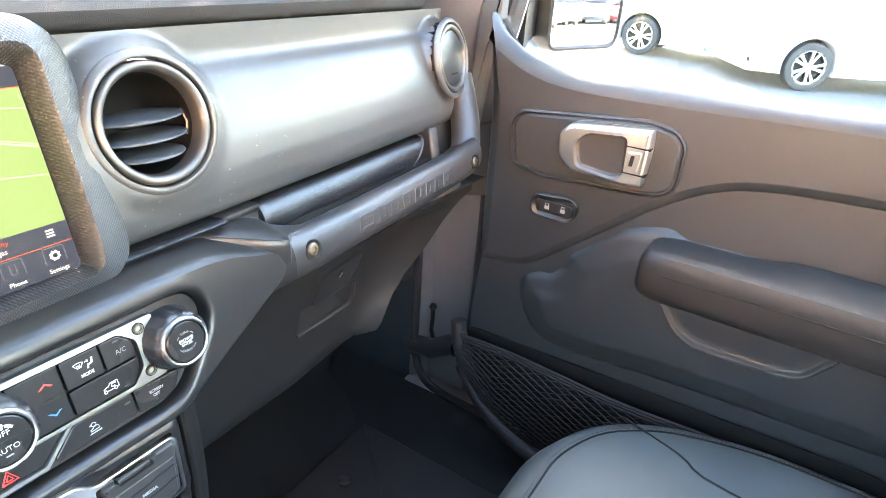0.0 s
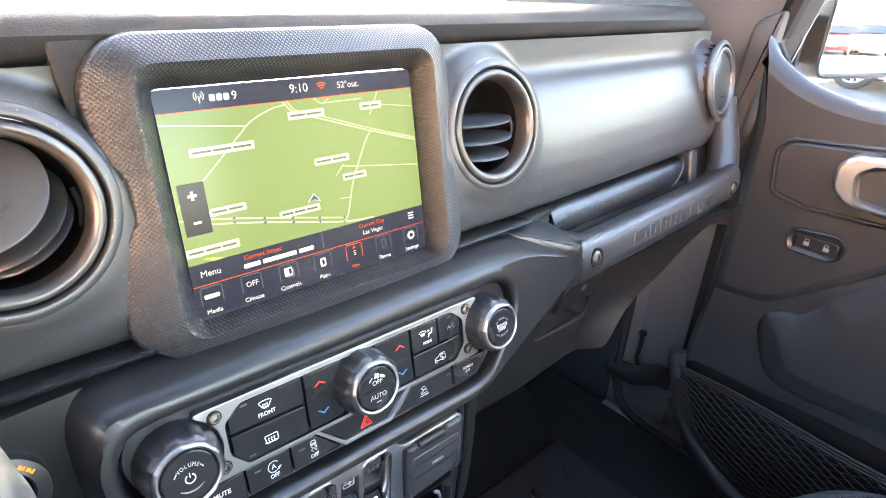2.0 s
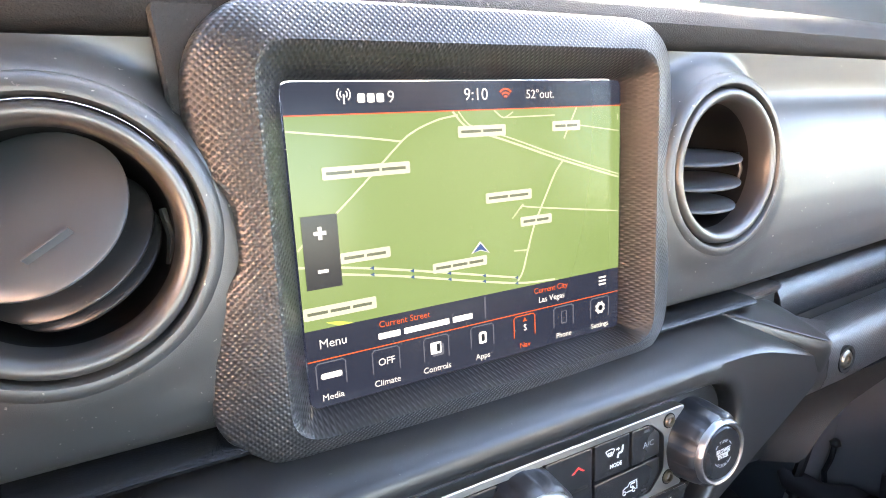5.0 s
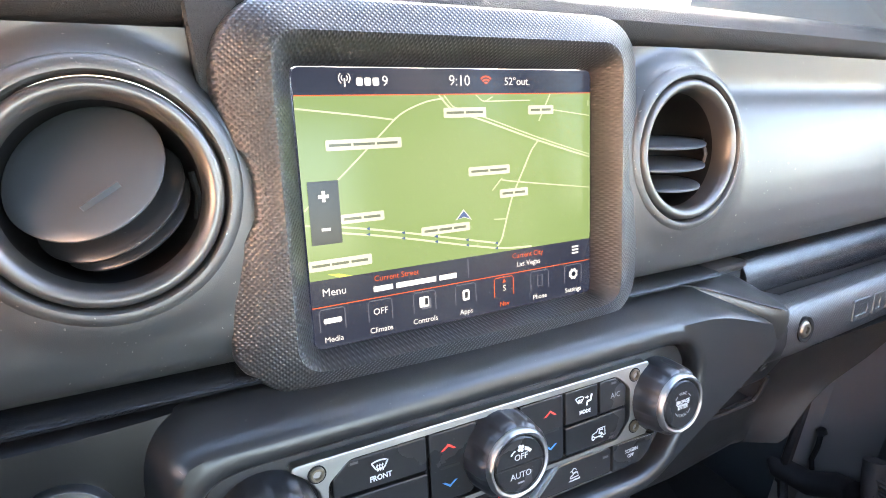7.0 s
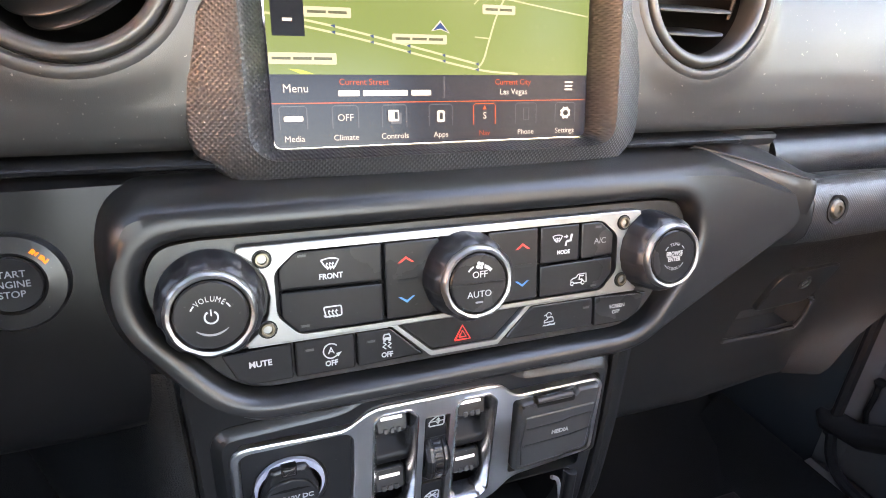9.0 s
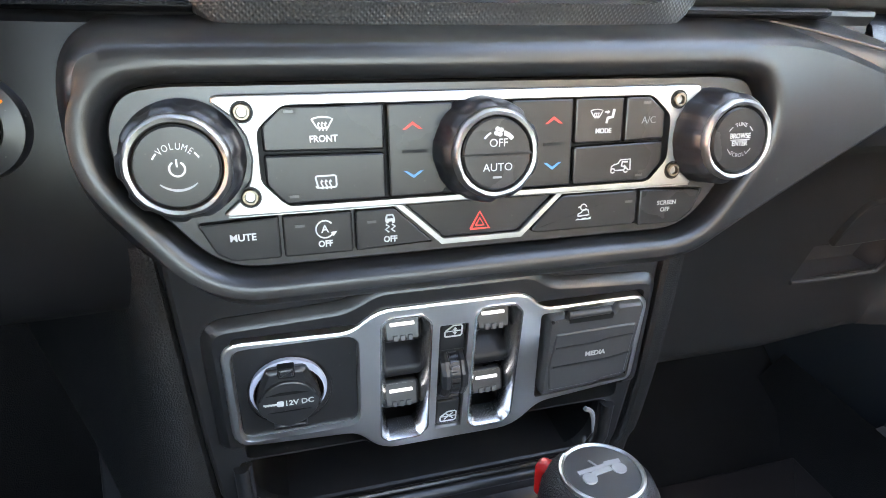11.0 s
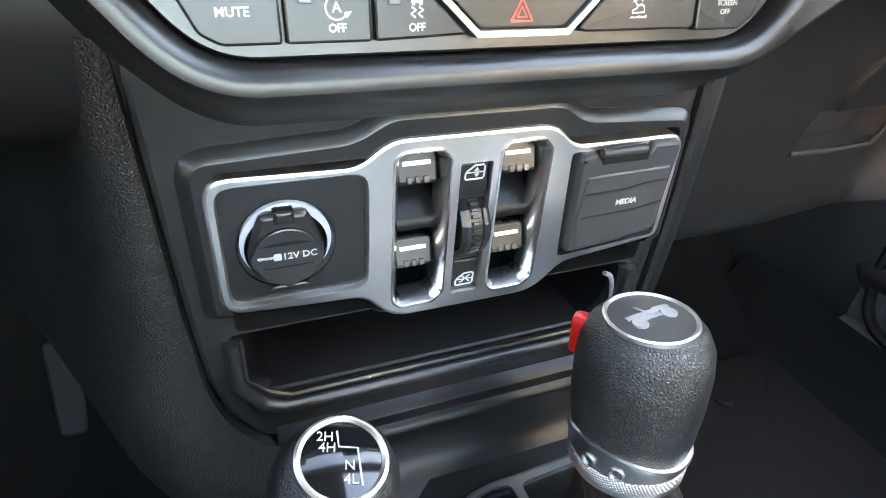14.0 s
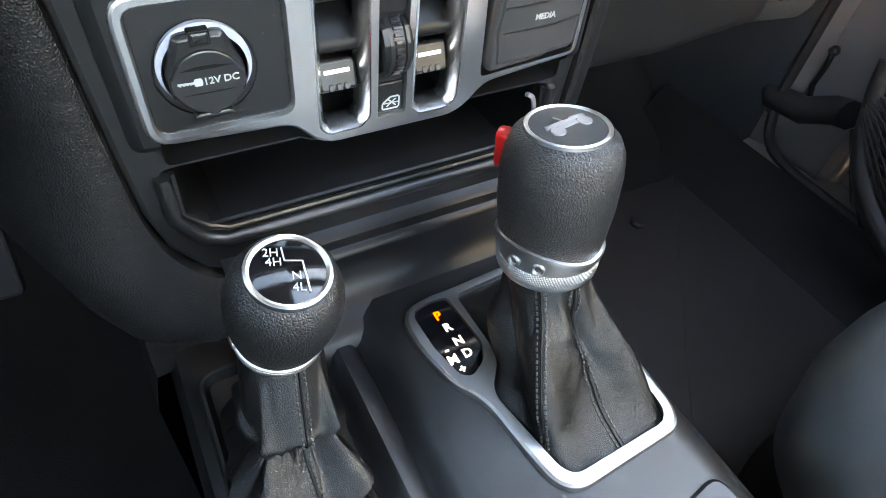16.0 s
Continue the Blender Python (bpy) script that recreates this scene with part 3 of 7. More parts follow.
part("bar_neck", loft(bmesh.new(), [[(x, y * k_, z) for _, y, z in bar_section(0.2405, 0.001)] for x, k_ in ((0.204, 0.925), (0.214, 0.955), (0.228, 0.982), (0.2402, 0.996))], True, True), PLASTIC, dash, "smooth neck from the surround to the bar")
part("bar_seam", tube(bmesh.new(), front[:9], 0.0008, 6), PLASTIC, dash)
word = [(0.332, 0.031), (0.365, 0.020), (0.3875, 0.0215), (0.4115, 0.0215), (0.436, 0.0205), (0.460, 0.018), (0.4805, 0.018), (0.5015, 0.020)]
for x, w in word:
    s = -yaw_shift(x + w / 2) * 0.75 + 0.0345
    tilt = Matrix.Translation((x + w / 2, -s, -0.1195)) @ pose(0, 0, 0, 90, 0, 3.2)
    part("wordmark_block", framed(rounded([(-w / 2 + 0.001, -0.0085), (w / 2 - 0.003, -0.0085), (w / 2 - 0.001, 0.0085), (-w / 2 + 0.003, 0.0085)], 0.002), [(0, -0.004), (0, 0.0004), (0.0006, 0.0010)], rounded([(-w / 2 + 0.006, -0.0040), (w / 2 - 0.008, -0.0040), (w / 2 - 0.006, 0.0040), (-w / 2 + 0.008, 0.0040)], 0.001), [(-0.0005, 0.0010), (0, 0.0006), (0, -0.003)], tilt), KNURL, dash)
for x, z in ((0.2635, -0.1185), (0.590, -0.1175)):
    s = 0.0345 - yaw_shift(x) * 0.75
    cup = spin(bmesh.new(), [(0.0095, s - 0.002), (0.0095, s + 0.0015), (0.0075, s + 0.001), (0.007, s - 0.001), (0, s - 0.001)], 28, face_on(x, 0, z))
    c = part("bolt_recess", cup, DEEP, dash)
    head = spin(bmesh.new(), [(0.0062, s - 0.001), (0.0062, s + 0.001), (0.005, s + 0.0022), (0.0028, s + 0.0024), (0.0024, s + 0.0008), (0, s + 0.0008)], 24, face_on(x, 0, z))
    part("bolt", head, STEEL, c, "bright socket bolt")
tray = loft(bmesh.new(), [[(x, y + yaw_shift(x), z) for y, z in ((0.002, -0.100), (0.000, -0.120), (0.036, -0.120), (0.040, -0.068), (0.07, -0.066))] for x in (0.236, 0.4, 0.58)])
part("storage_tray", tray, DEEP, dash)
part("tray_end", boxed(0.545, 0.022, -0.116, 0.562, 0.10, -0.0640, 0.004), KNURL, dash)


def strip_section(x, slant):
    return [(x + slant * (z + 0.072), y + yaw_shift(x) * 0.8, z) for y, z in ((0.034, -0.0695), (0.020, -0.0698), (0.0105, -0.0725), (0.0045, -0.0780), (0.0020, -0.0850), (0.0018, -0.0930), (0.0040, -0.1010), (0.0085, -0.1080), (0.034, -0.1100))]


part("tray_strip", loft(bmesh.new(), [strip_section(x, s) for x, s in ((0.2475, 0.0), (0.30, 0), (0.4, 0), (0.48, 0.3), (0.535, 1.1))], True, True), STRAP, dash, "grained leather strip in the storage tray")
part("strip_piping", tube(bmesh.new(), [Vector(p) for p in strip_section(0.537, 1.1)[1:8]] + [Vector(strip_section(x, 0)[7]) + Vector((0, 0, -0.001)) for x in (0.44, 0.34, 0.27)], 0.0013, 6), KNOBSKIN, dash)

# glove box under the bar, its lid set back, with a finger pocket below the latch
gb = [(-0.022, -0.140), (0.000, -0.147), (0.045, -0.158), (0.068, -0.178), (0.085, -0.200), (0.105, -0.240), (0.1085, -0.247), (0.1275, -0.285), (0.138, -0.316), (0.143, -0.335), (0.147, -0.353), (0.153, -0.362), (0.170, -0.368), (0.42, -0.372)]


def lid_point(x, y, z):
    far = 0.612 - max(0.0, -0.17 - z) * 0.7
    bx = x if x < 0.46 else 0.46 + (x - 0.46) * (far - 0.46) / 0.17
    near = max(0.0, x - 0.47) * 0.30 if z < -0.15 else 0.0
    return (bx, y - near + (0.03 if x > 0.625 else 0.0), z + max(0.0, x - 0.35) * 0.09 * min(1.0, max(0.0, (-z - 0.22) / 0.09)))


lid = loft(bmesh.new(), [[lid_point(x, y, z) for y, z in gb] for x in (0.142, 0.165, 0.22, 0.30, 0.350, 0.452, 0.49, 0.52, 0.55, 0.58, 0.615, 0.63)])
hole = [fc for fc in lid.faces if 0.350 < fc.calc_center_median().x < 0.452 and -0.285 < fc.calc_center_median().z < -0.247]
bmesh.ops.delete(lid, geom=hole, context="FACES")
part("glove_box", lid, GLOVE, dash, "dark glove box lid under the bar")
pit = bmesh.new()
rim0 = [(0.350, 0.1085, -0.247), (0.452, 0.1085, -0.247), (0.452, 0.1275, -0.285), (0.350, 0.1275, -0.285)]
rim1 = [(0.356, 0.130, -0.243), (0.446, 0.130, -0.243), (0.446, 0.150, -0.276), (0.356, 0.150, -0.276)]
loft(pit, [rim0, rim1], True)
pit.faces.new([pit.verts.new(p) for p in rim1])
# paler plastic paints the light caught in the pocket and on its shelf
pocket = part("latch_pocket", pit, COVER, dash, "finger pocket under the latch")
part("pocket_shelf", tube(bmesh.new(), [(0.350, 0.127, -0.286), (0.40, 0.1265, -0.2865), (0.448, 0.126, -0.285), (0.4535, 0.122, -0.276), (0.450, 0.110, -0.250)], 0.0026, 8), COVER, pocket)
lm = Matrix.Translation((0.408, 0.0960, -0.2245)) @ pose(0, 0, 0, 90 + 27, 0, 2)
latch = part("glove_box_latch", slab(rounded([(-0.046, -0.026), (0.026, -0.024), (0.040, 0.006), (0.042, 0.024), (-0.034, 0.022), (-0.041, 0.008)], 0.007), -0.006, 0.0028, 0.0018, lm), PANEL, dash, "black latch flap")
part("lock_cylinder", spin(bmesh.new(), [(0.0075, 0.002), (0.0075, 0.0036), (0.0062, 0.0042), (0.0058, 0.0034), (0.005, 0.0030), (0, 0.0032)], 24, lm @ Matrix.Translation((0.002, 0.005, 0))), PLASTIC, latch)
part("key_slot", slab(rect(-0.0035, -0.0006, 0.0035, 0.0006), 0.003, 0.0037, 0.0001, lm @ Matrix.Translation((0.002, 0.005, 0)) @ pose(0, 0, 0, 0, 0, 50)), SILVER, latch)
for k in range(13):
    part("grille_rib", tube(bmesh.new(), [lid_point(0.525 - 0.003 * k, 0.0700 + 0.0027 * k, -0.1800 - 0.0033 * k), lid_point(0.610 - 0.003 * k, 0.0700 + 0.0027 * k, -0.1800 - 0.0033 * k)], 0.0008, 5), DEEP, dash)

# ---------------------------------------------------------------- air vents


def blade(half, chord, h, depth, tilt, roll, dome):
    """A leaf-shaped slat: half its length, half its chord; tilt 0 lies flat, 90 faces the viewer."""
    c, n_ = Vector((0, math.sin(radians(tilt)), -math.cos(radians(tilt)))), Vector((0, math.cos(radians(tilt)), math.sin(radians(tilt))))
    q = pose(0, 0, 0, 0, 0, roll) @ Matrix.Translation((0, h, depth))
    bm, loops = bmesh.new(), []
    for k, up in ((1.0, -0.0006), (1.0, 0.0004), (0.97, 0.0009), (0.80, 0.0009), (0.55, 0.0009), (0.28, 0.0009), (0.0001, 0.0009)):
        loop = []
        for j in range(56):
            a = 2 * math.pi * j / 56
            u, v = math.copysign(abs(math.cos(a)) ** 0.95, math.cos(a)) * k, math.copysign(abs(math.sin(a)) ** 1.1, math.sin(a)) * k
            loop.append(q @ (Vector((half * u, 0, 0)) + c * chord * v + n_ * (up + dome * (1 - min(1.0, u * u + v * v)))))
        loops.append(loop)
    return loft(bm, [l + l[:1] for l in loops])


def air_vent(x, y, z, closed, turned, label):
    v = thing("air_vent", label, "air vent", DASH @ face_on(x, y, z), "round air vents of the dash")
    I = Matrix()
    part("outer_ring", spin(bmesh.new(), [(0.0525, -0.0008), (0.0518, 0.0014), (0.0502, 0.0028), (0.0488, 0.0036), (0.0474, 0.0040), (0.0462, 0.0038), (0.0454, 0.0028), (0.0450, 0.0006), (0.0448, -0.006)], 72), FASCIA, v, "satin grey raised ring")
    part("inner_ring", spin(bmesh.new(), [(0.0440, -0.008), (0.0440, 0.0004), (0.0434, 0.0024), (0.0424, 0.0036), (0.0408, 0.0040), (0.0392, 0.0036), (0.0378, 0.0022), (0.0368, -0.0004), (0.0362, -0.010)], 72), VENTRING, v, "dark grey inner ring")
    part("duct", spin(bmesh.new(), [(0.0446, -0.005), (0.0366, -0.006), (0.0360, -0.020), (0.0340, -0.038), (0.028, -0.052), (0.014, -0.060), (0, -0.062)], 48), DEEP, v, "dark domed throat")
    if closed:
        d = part("flap", spin(bmesh.new(), [(0.0368, -0.006), (0.0368, -0.001), (0.035, 0.0010), (0.02, 0.0022), (0, 0.0026)], 48), PLASTIC, v, "closed round flap")
        part("flap_tab", slab(rect(-0.010, -0.021, 0.010, -0.019, 0.0008), 0.0012, 0.0026, 0.0004, I), DEEP, d)
        return v
    if turned:
        for k, (half, chord, h, depth) in enumerate(((0.0315, 0.0305, 0.0105, -0.0160), (0.0315, 0.0270, -0.0040, -0.0210), (0.0290, 0.0240, -0.0130, -0.0240))):
            # top blade gets the sky-lit colour, the lower ones the dark plastic
            b_ = part("slat", blade(half, chord, h, depth, 50 - 6 * k, turned, 0.0030), PANEL if k else SLATSKIN, v, "" if k else "broad round flap tilted open")
            if not k:
                part("slat_mark", slab(rect(-0.009, -0.0004, 0.007, 0.0004, 0.0002, 2), 0.0005, 0.0040, 0.0002, pose(0, 0, 0, 0, 0, turned) @ pose(0, -0.0010, 0.0000, -40, 0, 0)), SLATSKIN, b_)
    else:
        for h, half in ((0.0050, 0.0352), (-0.0090, 0.0345), (-0.0220, 0.0285)):
            part("slat", blade(half, 0.0190, h, -0.0190, 12, 0, 0.0016), SLATSKIN, v, "curved black slat")
    part("slat_pivot", tube(bmesh.new(), [(0.0335, 0.006, -0.016), (0.0350, -0.004, -0.014), (0.0335, -0.014, -0.016)], 0.0014, 6), PANEL, v)
    return v


air_vent(*VENTS[0], False, 32, "open round air vent with tilted flap in grey ring")
air_vent(*VENTS[1], False, 0, "open round air vent with three slats in grey ring")
v3 = air_vent(*VENTS[2], True, 0, "closed round air vent at the dash end")
v3.matrix_world = DASH @ Matrix.Translation(VENTS[2]) @ pose(0, 0, 0, 90, 0, 8) @ Matrix.Diagonal((0.97, 0.97, 1, 1))

# ---------------------------------------------------------------- infotainment display
disp = thing("infotainment_display", "lit touch display showing a green map in a knurled bezel", "display", DASH)
def spokes(pts, n, c):
    """The outline as n points, one on each ray from c."""
    out = []
    for k in range(n):
        a = 2 * math.pi * k / n
        d = Vector((math.cos(a), math.sin(a)))
        best = 0.0
        for p, q in zip(pts, pts[1:] + pts[:1]):
            p, e = Vector(p) - Vector(c), Vector(q) - Vector(p)
            den = d.x * e.y - d.y * e.x
            if abs(den) > 1e-12:
                t, u = (p.x * e.y - p.y * e.x) / den, (p.x * d.y - p.y * d.x) / den
                if -1e-9 <= u <= 1 + 1e-9 and t > best:
                    best = t
        out.append(Vector(c) + d * best)
    return out


BEZEL = rounded(mirrored([(0.098, 0.0930), (0.1130, 0.0810), (0.1195, 0.0660), (0.1195, 0.0370), (0.1085, 0.0215), (0.1085, -0.0010), (0.1215, -0.0170), (0.1225, -0.0615), (0.1190, -0.0705), (0.1020, -0.0835)]), [0.010, 0.012, 0.010, 0.004, 0.005, 0.005, 0.003, 0.006, 0.006, 0.003] + [0.003, 0.006, 0.006, 0.003, 0.005, 0.005, 0.004, 0.010, 0.012, 0.010])
RIDGE = rounded([(0.0975, 0.0765), (0.0975, -0.0715), (-0.0970, -0.0725), (-0.0970, 0.0765)], 0.015, 8)
DISPLAY = rounded([(0.0880, 0.0636), (0.0880, -0.0670), (-0.0845, -0.0676), (-0.0845, 0.0636)], 0.004)
b_out, b_top, b_in = [spokes(p, 320, (0.001, 0.001)) for p in (BEZEL, RIDGE, inset(DISPLAY, -0.0008))]
rings_ = [[] for _ in range(12)]
for o, r, n_ in zip(b_out, b_top, b_in):
    run = (o - r).length
    fall = 0.0165 - 0.44 * run
    u = (o - r).normalized()
    wall = o - u * min(0.0028, run * 0.35)
    levels_ = ((o + u * 0.0012, -0.030), (o, -0.001), (o.lerp(wall, 0.15), fall * 0.55 + 0.0005), (o.lerp(wall, 0.55), fall + 0.0002), (wall, fall + 0.0016), (wall.lerp(r, 0.5), 0.0160 - 0.17 * run), (wall.lerp(r, 0.86), 0.0164 - 0.02 * run), (r, 0.0168), (r.lerp(n_, 0.10), 0.0160), (r.lerp(n_, 0.24), 0.0138), (n_, 0.0002), (n_, -0.005))
    for ring, (p, h) in zip(rings_, levels_):
        ring.append(Vector((p.x, -h, p.y)))
part("bezel", loft(bmesh.new(), [r + r[:1] for r in rings_]), KNURL_FACE, disp, "knurled black bezel")
fl_ = rounded([(-0.104, 0.0985), (-0.1260, 0.0900), (-0.1235, 0.0600), (-0.1225, 0.0380), (-0.1150, 0.0300), (-0.104, 0.030)], 0.003, 3)
part("bezel_flange", plate(bmesh.new(), fl_, [(0, -0.02), (0, -0.0015), (0.0012, -0.0004)], True, True), PAD, disp, "smooth black flange behind the bezel")
UI_NAVY = screen_ink("ui_navy", (0.020, 0.024, 0.045), 1.0)
UI_GREEN = screen_ink("ui_green", (0.225, 0.330, 0.105), 1.0)
UI_WHITE = screen_ink("ui_white", (0.85, 0.85, 0.80), 1.0)
UI_ROAD = screen_ink("ui_road", (0.62, 0.68, 0.42), 1.0)
UI_LABEL = screen_ink("ui_label", (0.68, 0.70, 0.50), 1.0)
UI_DARK = screen_ink("ui_dark", (0.010, 0.012, 0.018), 1.0)
UI_TEXT = screen_ink("ui_label_text", (0.14, 0.16, 0.10), 1.0)
UI_ORANGE = screen_ink("ui_orange", (0.75, 0.12, 0.03), 1.0)
UI_BLUE = screen_ink("ui_blue", (0.02, 0.08, 0.25), 1.0)
UI_YELLOW = screen_ink("ui_yellow", (0.62, 0.80, 0.12), 1.0)
UI_GREY = screen_ink("ui_grey", (0.13, 0.14, 0.17), 1.0)

glass = part("display_panel", plate(bmesh.new(), DISPLAY, [(0, -0.006), (0, 0.0)], True, True), UI_NAVY, disp, "dark blue display field", flat=True)
E1, E2, E3, E4 = 0.0003, 0.0006, 0.0009, 0.0012


def ink(name, outline, mat, h, label=""):
    return part(name, plate(bmesh.new(), outline, [(0, h - 0.0002), (0, h)], False, True), mat, glass, label, flat=True)


def stroke(name, pts, w, mat, h):
    return part(name, ribbon(pts, w, h - 0.0002, h), mat, glass, flat=True)


def say(body, x, z, size, mat, h=E3, align="CENTER", width=1.0, bold=0.0):
    return writing("screen_text", body, size, face_on(x, -h, z), mat, glass, 0.00008, align, width=width, bold=bold)


ink("map", rect(-0.0845, -0.0337, 0.0878, 0.0512), UI_GREEN, E1, "green map area")
ink("status_line", rect(-0.0845, 0.0509, 0.0878, 0.0514), UI_ORANGE, E2)
# roads
for pts, w in (
    ([(-0.0845, 0.0455), (-0.0526, 0.0417), (-0.0365, 0.0394)], 0.0008),
    ([(-0.0842, -0.0005), (-0.0790, 0.0042), (-0.0668, 0.0131), (-0.0524, 0.0254), (-0.0365, 0.0394), (-0.0310, 0.0430), (-0.0258, 0.0453), (-0.0180, 0.0478), (-0.0090, 0.0492)], 0.0008),
    ([(-0.0114, 0.0508), (-0.0060, 0.0450), (0.0000, 0.0420), (0.0165, 0.0370), (0.0495, 0.0260), (0.0870, 0.0148)], 0.0009),
    ([(-0.0085, 0.0508), (-0.0040, 0.0455), (0.0015, 0.0433), (0.0172, 0.0386), (0.0500, 0.0275), (0.0870, 0.0164)], 0.0006),
    ([(0.0101, 0.0508), (0.0151, 0.0474), (0.0205, 0.0497)], 0.0006),
    ([(0.0151, 0.0474), (0.0449, 0.0476)], 0.0006),
    ([(0.0480, 0.0440), (0.0870, 0.0385)], 0.0006),
    ([(0.0585, 0.0508), (0.0570, 0.0480), (0.0505, 0.0364)], 0.0008),
    ([(0.0495, 0.0255), (0.0450, 0.0205), (0.0395, 0.0108), (0.0315, -0.0041), (0.0270, -0.0170), (0.0240, -0.0260), (0.0210, -0.0300)], 0.0009),
    ([(0.0250, 0.0070), (0.0300, 0.0050), (0.0870, -0.0030)], 0.0007),
    ([(0.0244, 0.0063), (0.0187, 0.0007)], 0.0007),
    ([(0.0192, -0.0150), (0.0278, -0.0156)], 0.0006),
    ([(-0.0845, -0.0070), (-0.0678, -0.0094), (-0.0389, -0.0150), (0.0214, -0.0285)], 0.0010),
    ([(-0.0800, -0.0100), (-0.0680, -0.0122), (-0.0391, -0.0178), (0.0176, -0.0305), (0.0440, -0.0330)], 0.0010),
    ([(0.0860, 0.0470), (0.0860, 0.0440)], 0.0006),
):
    stroke("road", smooth_line([(x, z, 0) for x, z in pts], 4) and [(p.x, p.y) for p in smooth_line([(x, z, 0) for x, z in pts], 4)], w, UI_ROAD, E2)
for k in range(5):
    x = -0.055 + k * 0.0185
    for o in (0, -0.0028):
        ink("lane_arrow", [(x, -0.0128 - (x + 0.05) * 0.222 + o), (x + 0.002, -0.0122 - (x + 0.05) * 0.222 + o), (x + 0.002, -0.0138 - (x + 0.05) * 0.222 + o)], UI_BLUE, E3)
# name plates on the map, their writing as plain bars
for x0, z0, x1, z1, slope in ((-0.0718, 0.0262, -0.0335, 0.0312, 0), (-0.0093, 0.0395, 0.0160, 0.0445, 0), (0.0432, 0.0400, 0.0605, 0.0448, 0), (0.0040, 0.0092, 0.0300, 0.0140, 0), (0.0232, -0.0038, 0.0420, 0.0008, 0), (-0.0252, -0.0190, 0.0034, -0.0145, 0), (-0.0672, -0.0082, -0.0450, -0.0036, 0), (-0.0845, -0.0292, -0.0530, -0.0240, 0)):
    ink("street_label", rect(x0, z0, x1, z1, 0.0006, 2), UI_LABEL, E3)
    zc, n = (z0 + z1) / 2, max(2, round((x1 - x0) / 0.011))
    ends = [x0 + 0.0016 + (x1 - x0 - 0.0026) * k / n for k in range(n + 1)]
    for a, b in zip(ends, ends[1:]):
        ink("label_bar", rect(a, zc - 0.0006, b - 0.0012, zc + 0.0006), UI_TEXT, E4)
ink("route_marker", [(-0.0758, -0.0312), (-0.070, -0.0316), (-0.0635, -0.0336), (-0.070, -0.0336)], UI_YELLOW, E2)
ink("vehicle_arrow", [(0.0, -0.0076), (0.0050, -0.0137), (0.0, -0.0119), (-0.0050, -0.0129)], UI_WHITE, E3, "blue arrow with white edge")
ink("vehicle_arrow", [(0.0, -0.0086), (0.0040, -0.0131), (0.0, -0.0115), (-0.0040, -0.0125)], UI_BLUE, E4, "blue arrow with white edge")
ink("zoom_box", rect(-0.0820, -0.0168, -0.0672, 0.0128), UI_DARK, E3, "dark zoom box")
for o in ((-0.0774, 0.0049, -0.0722, 0.0065), (-0.0756, 0.0031, -0.0740, 0.0083), (-0.0770, -0.0104, -0.0726, -0.0090)):
    ink("zoom_sign", rect(*o), UI_WHITE, E4)
# status bar
for k in (-1, 1):
    for r in (0.0015, 0.0028):
        stroke("aerial_wave", [(-0.0601 + k * r * math.cos(a), 0.0588 + r * math.sin(a)) for a in (-0.9, -0.45, 0, 0.45, 0.9)], 0.0005, UI_WHITE, E1)
stroke("aerial", [(-0.0601, 0.0550), (-0.0601, 0.0588)], 0.0007, UI_WHITE, E1)
for x, w in ((-0.0545, 0.0118), (-0.0410, 0.0026)):
    [ink("station_bar", rect(x + k * 0.0041, 0.0554, x + k * 0.0041 + 0.0033, 0.0591, 0.0008, 2), UI_WHITE, E1) for k in range(3)] if w > 0.005 else say("9", x + 0.0010, 0.0573, 0.0068, UI_WHITE, E1)
say("9:10", 0.0010, 0.0576, 0.0074, UI_WHITE, E1)
for r in (0.0012, 0.0028, 0.0044):
    stroke("wifi_arc", [(0.0169 + r * math.sin(a), 0.0556 + r * math.cos(a)) for a in (-0.8, -0.4, 0, 0.4, 0.8)], 0.0009, UI_ORANGE, E1)
say("52\u00b0out.", 0.0366, 0.0573, 0.0056, UI_WHITE, E1)
# lower field
ink("lower_line", rect(-0.0845, -0.0471, 0.0878, -0.0466), UI_ORANGE, E1)
ink("divider", rect(0.0015, -0.0450, 0.0022, -0.0345), UI_GREY, E1)
say("Menu", -0.0731, -0.0402, 0.0054, UI_WHITE, E1)
say("Current Street", -0.0400, -0.0372, 0.0041, UI_ORANGE, E1)
for a, b in ((-0.0530, -0.0425), (-0.0408, -0.0178), (-0.0160, -0.0053)):
    ink("street_bar", rect(a, -0.0438, b, -0.0410, 0.0004, 2), UI_WHITE, E1)
say("Current City", 0.0415, -0.0373, 0.0041, UI_ORANGE, E1)
say("Las Vegas", 0.0419, -0.0423, 0.0043, UI_WHITE, E1)
for k in range(3):
    ink("menu_bar", rect(0.0738, -0.0417 + 0.0019 * k, 0.0788, -0.0407 + 0.0019 * k, 0.0003, 2), UI_WHITE, E1)
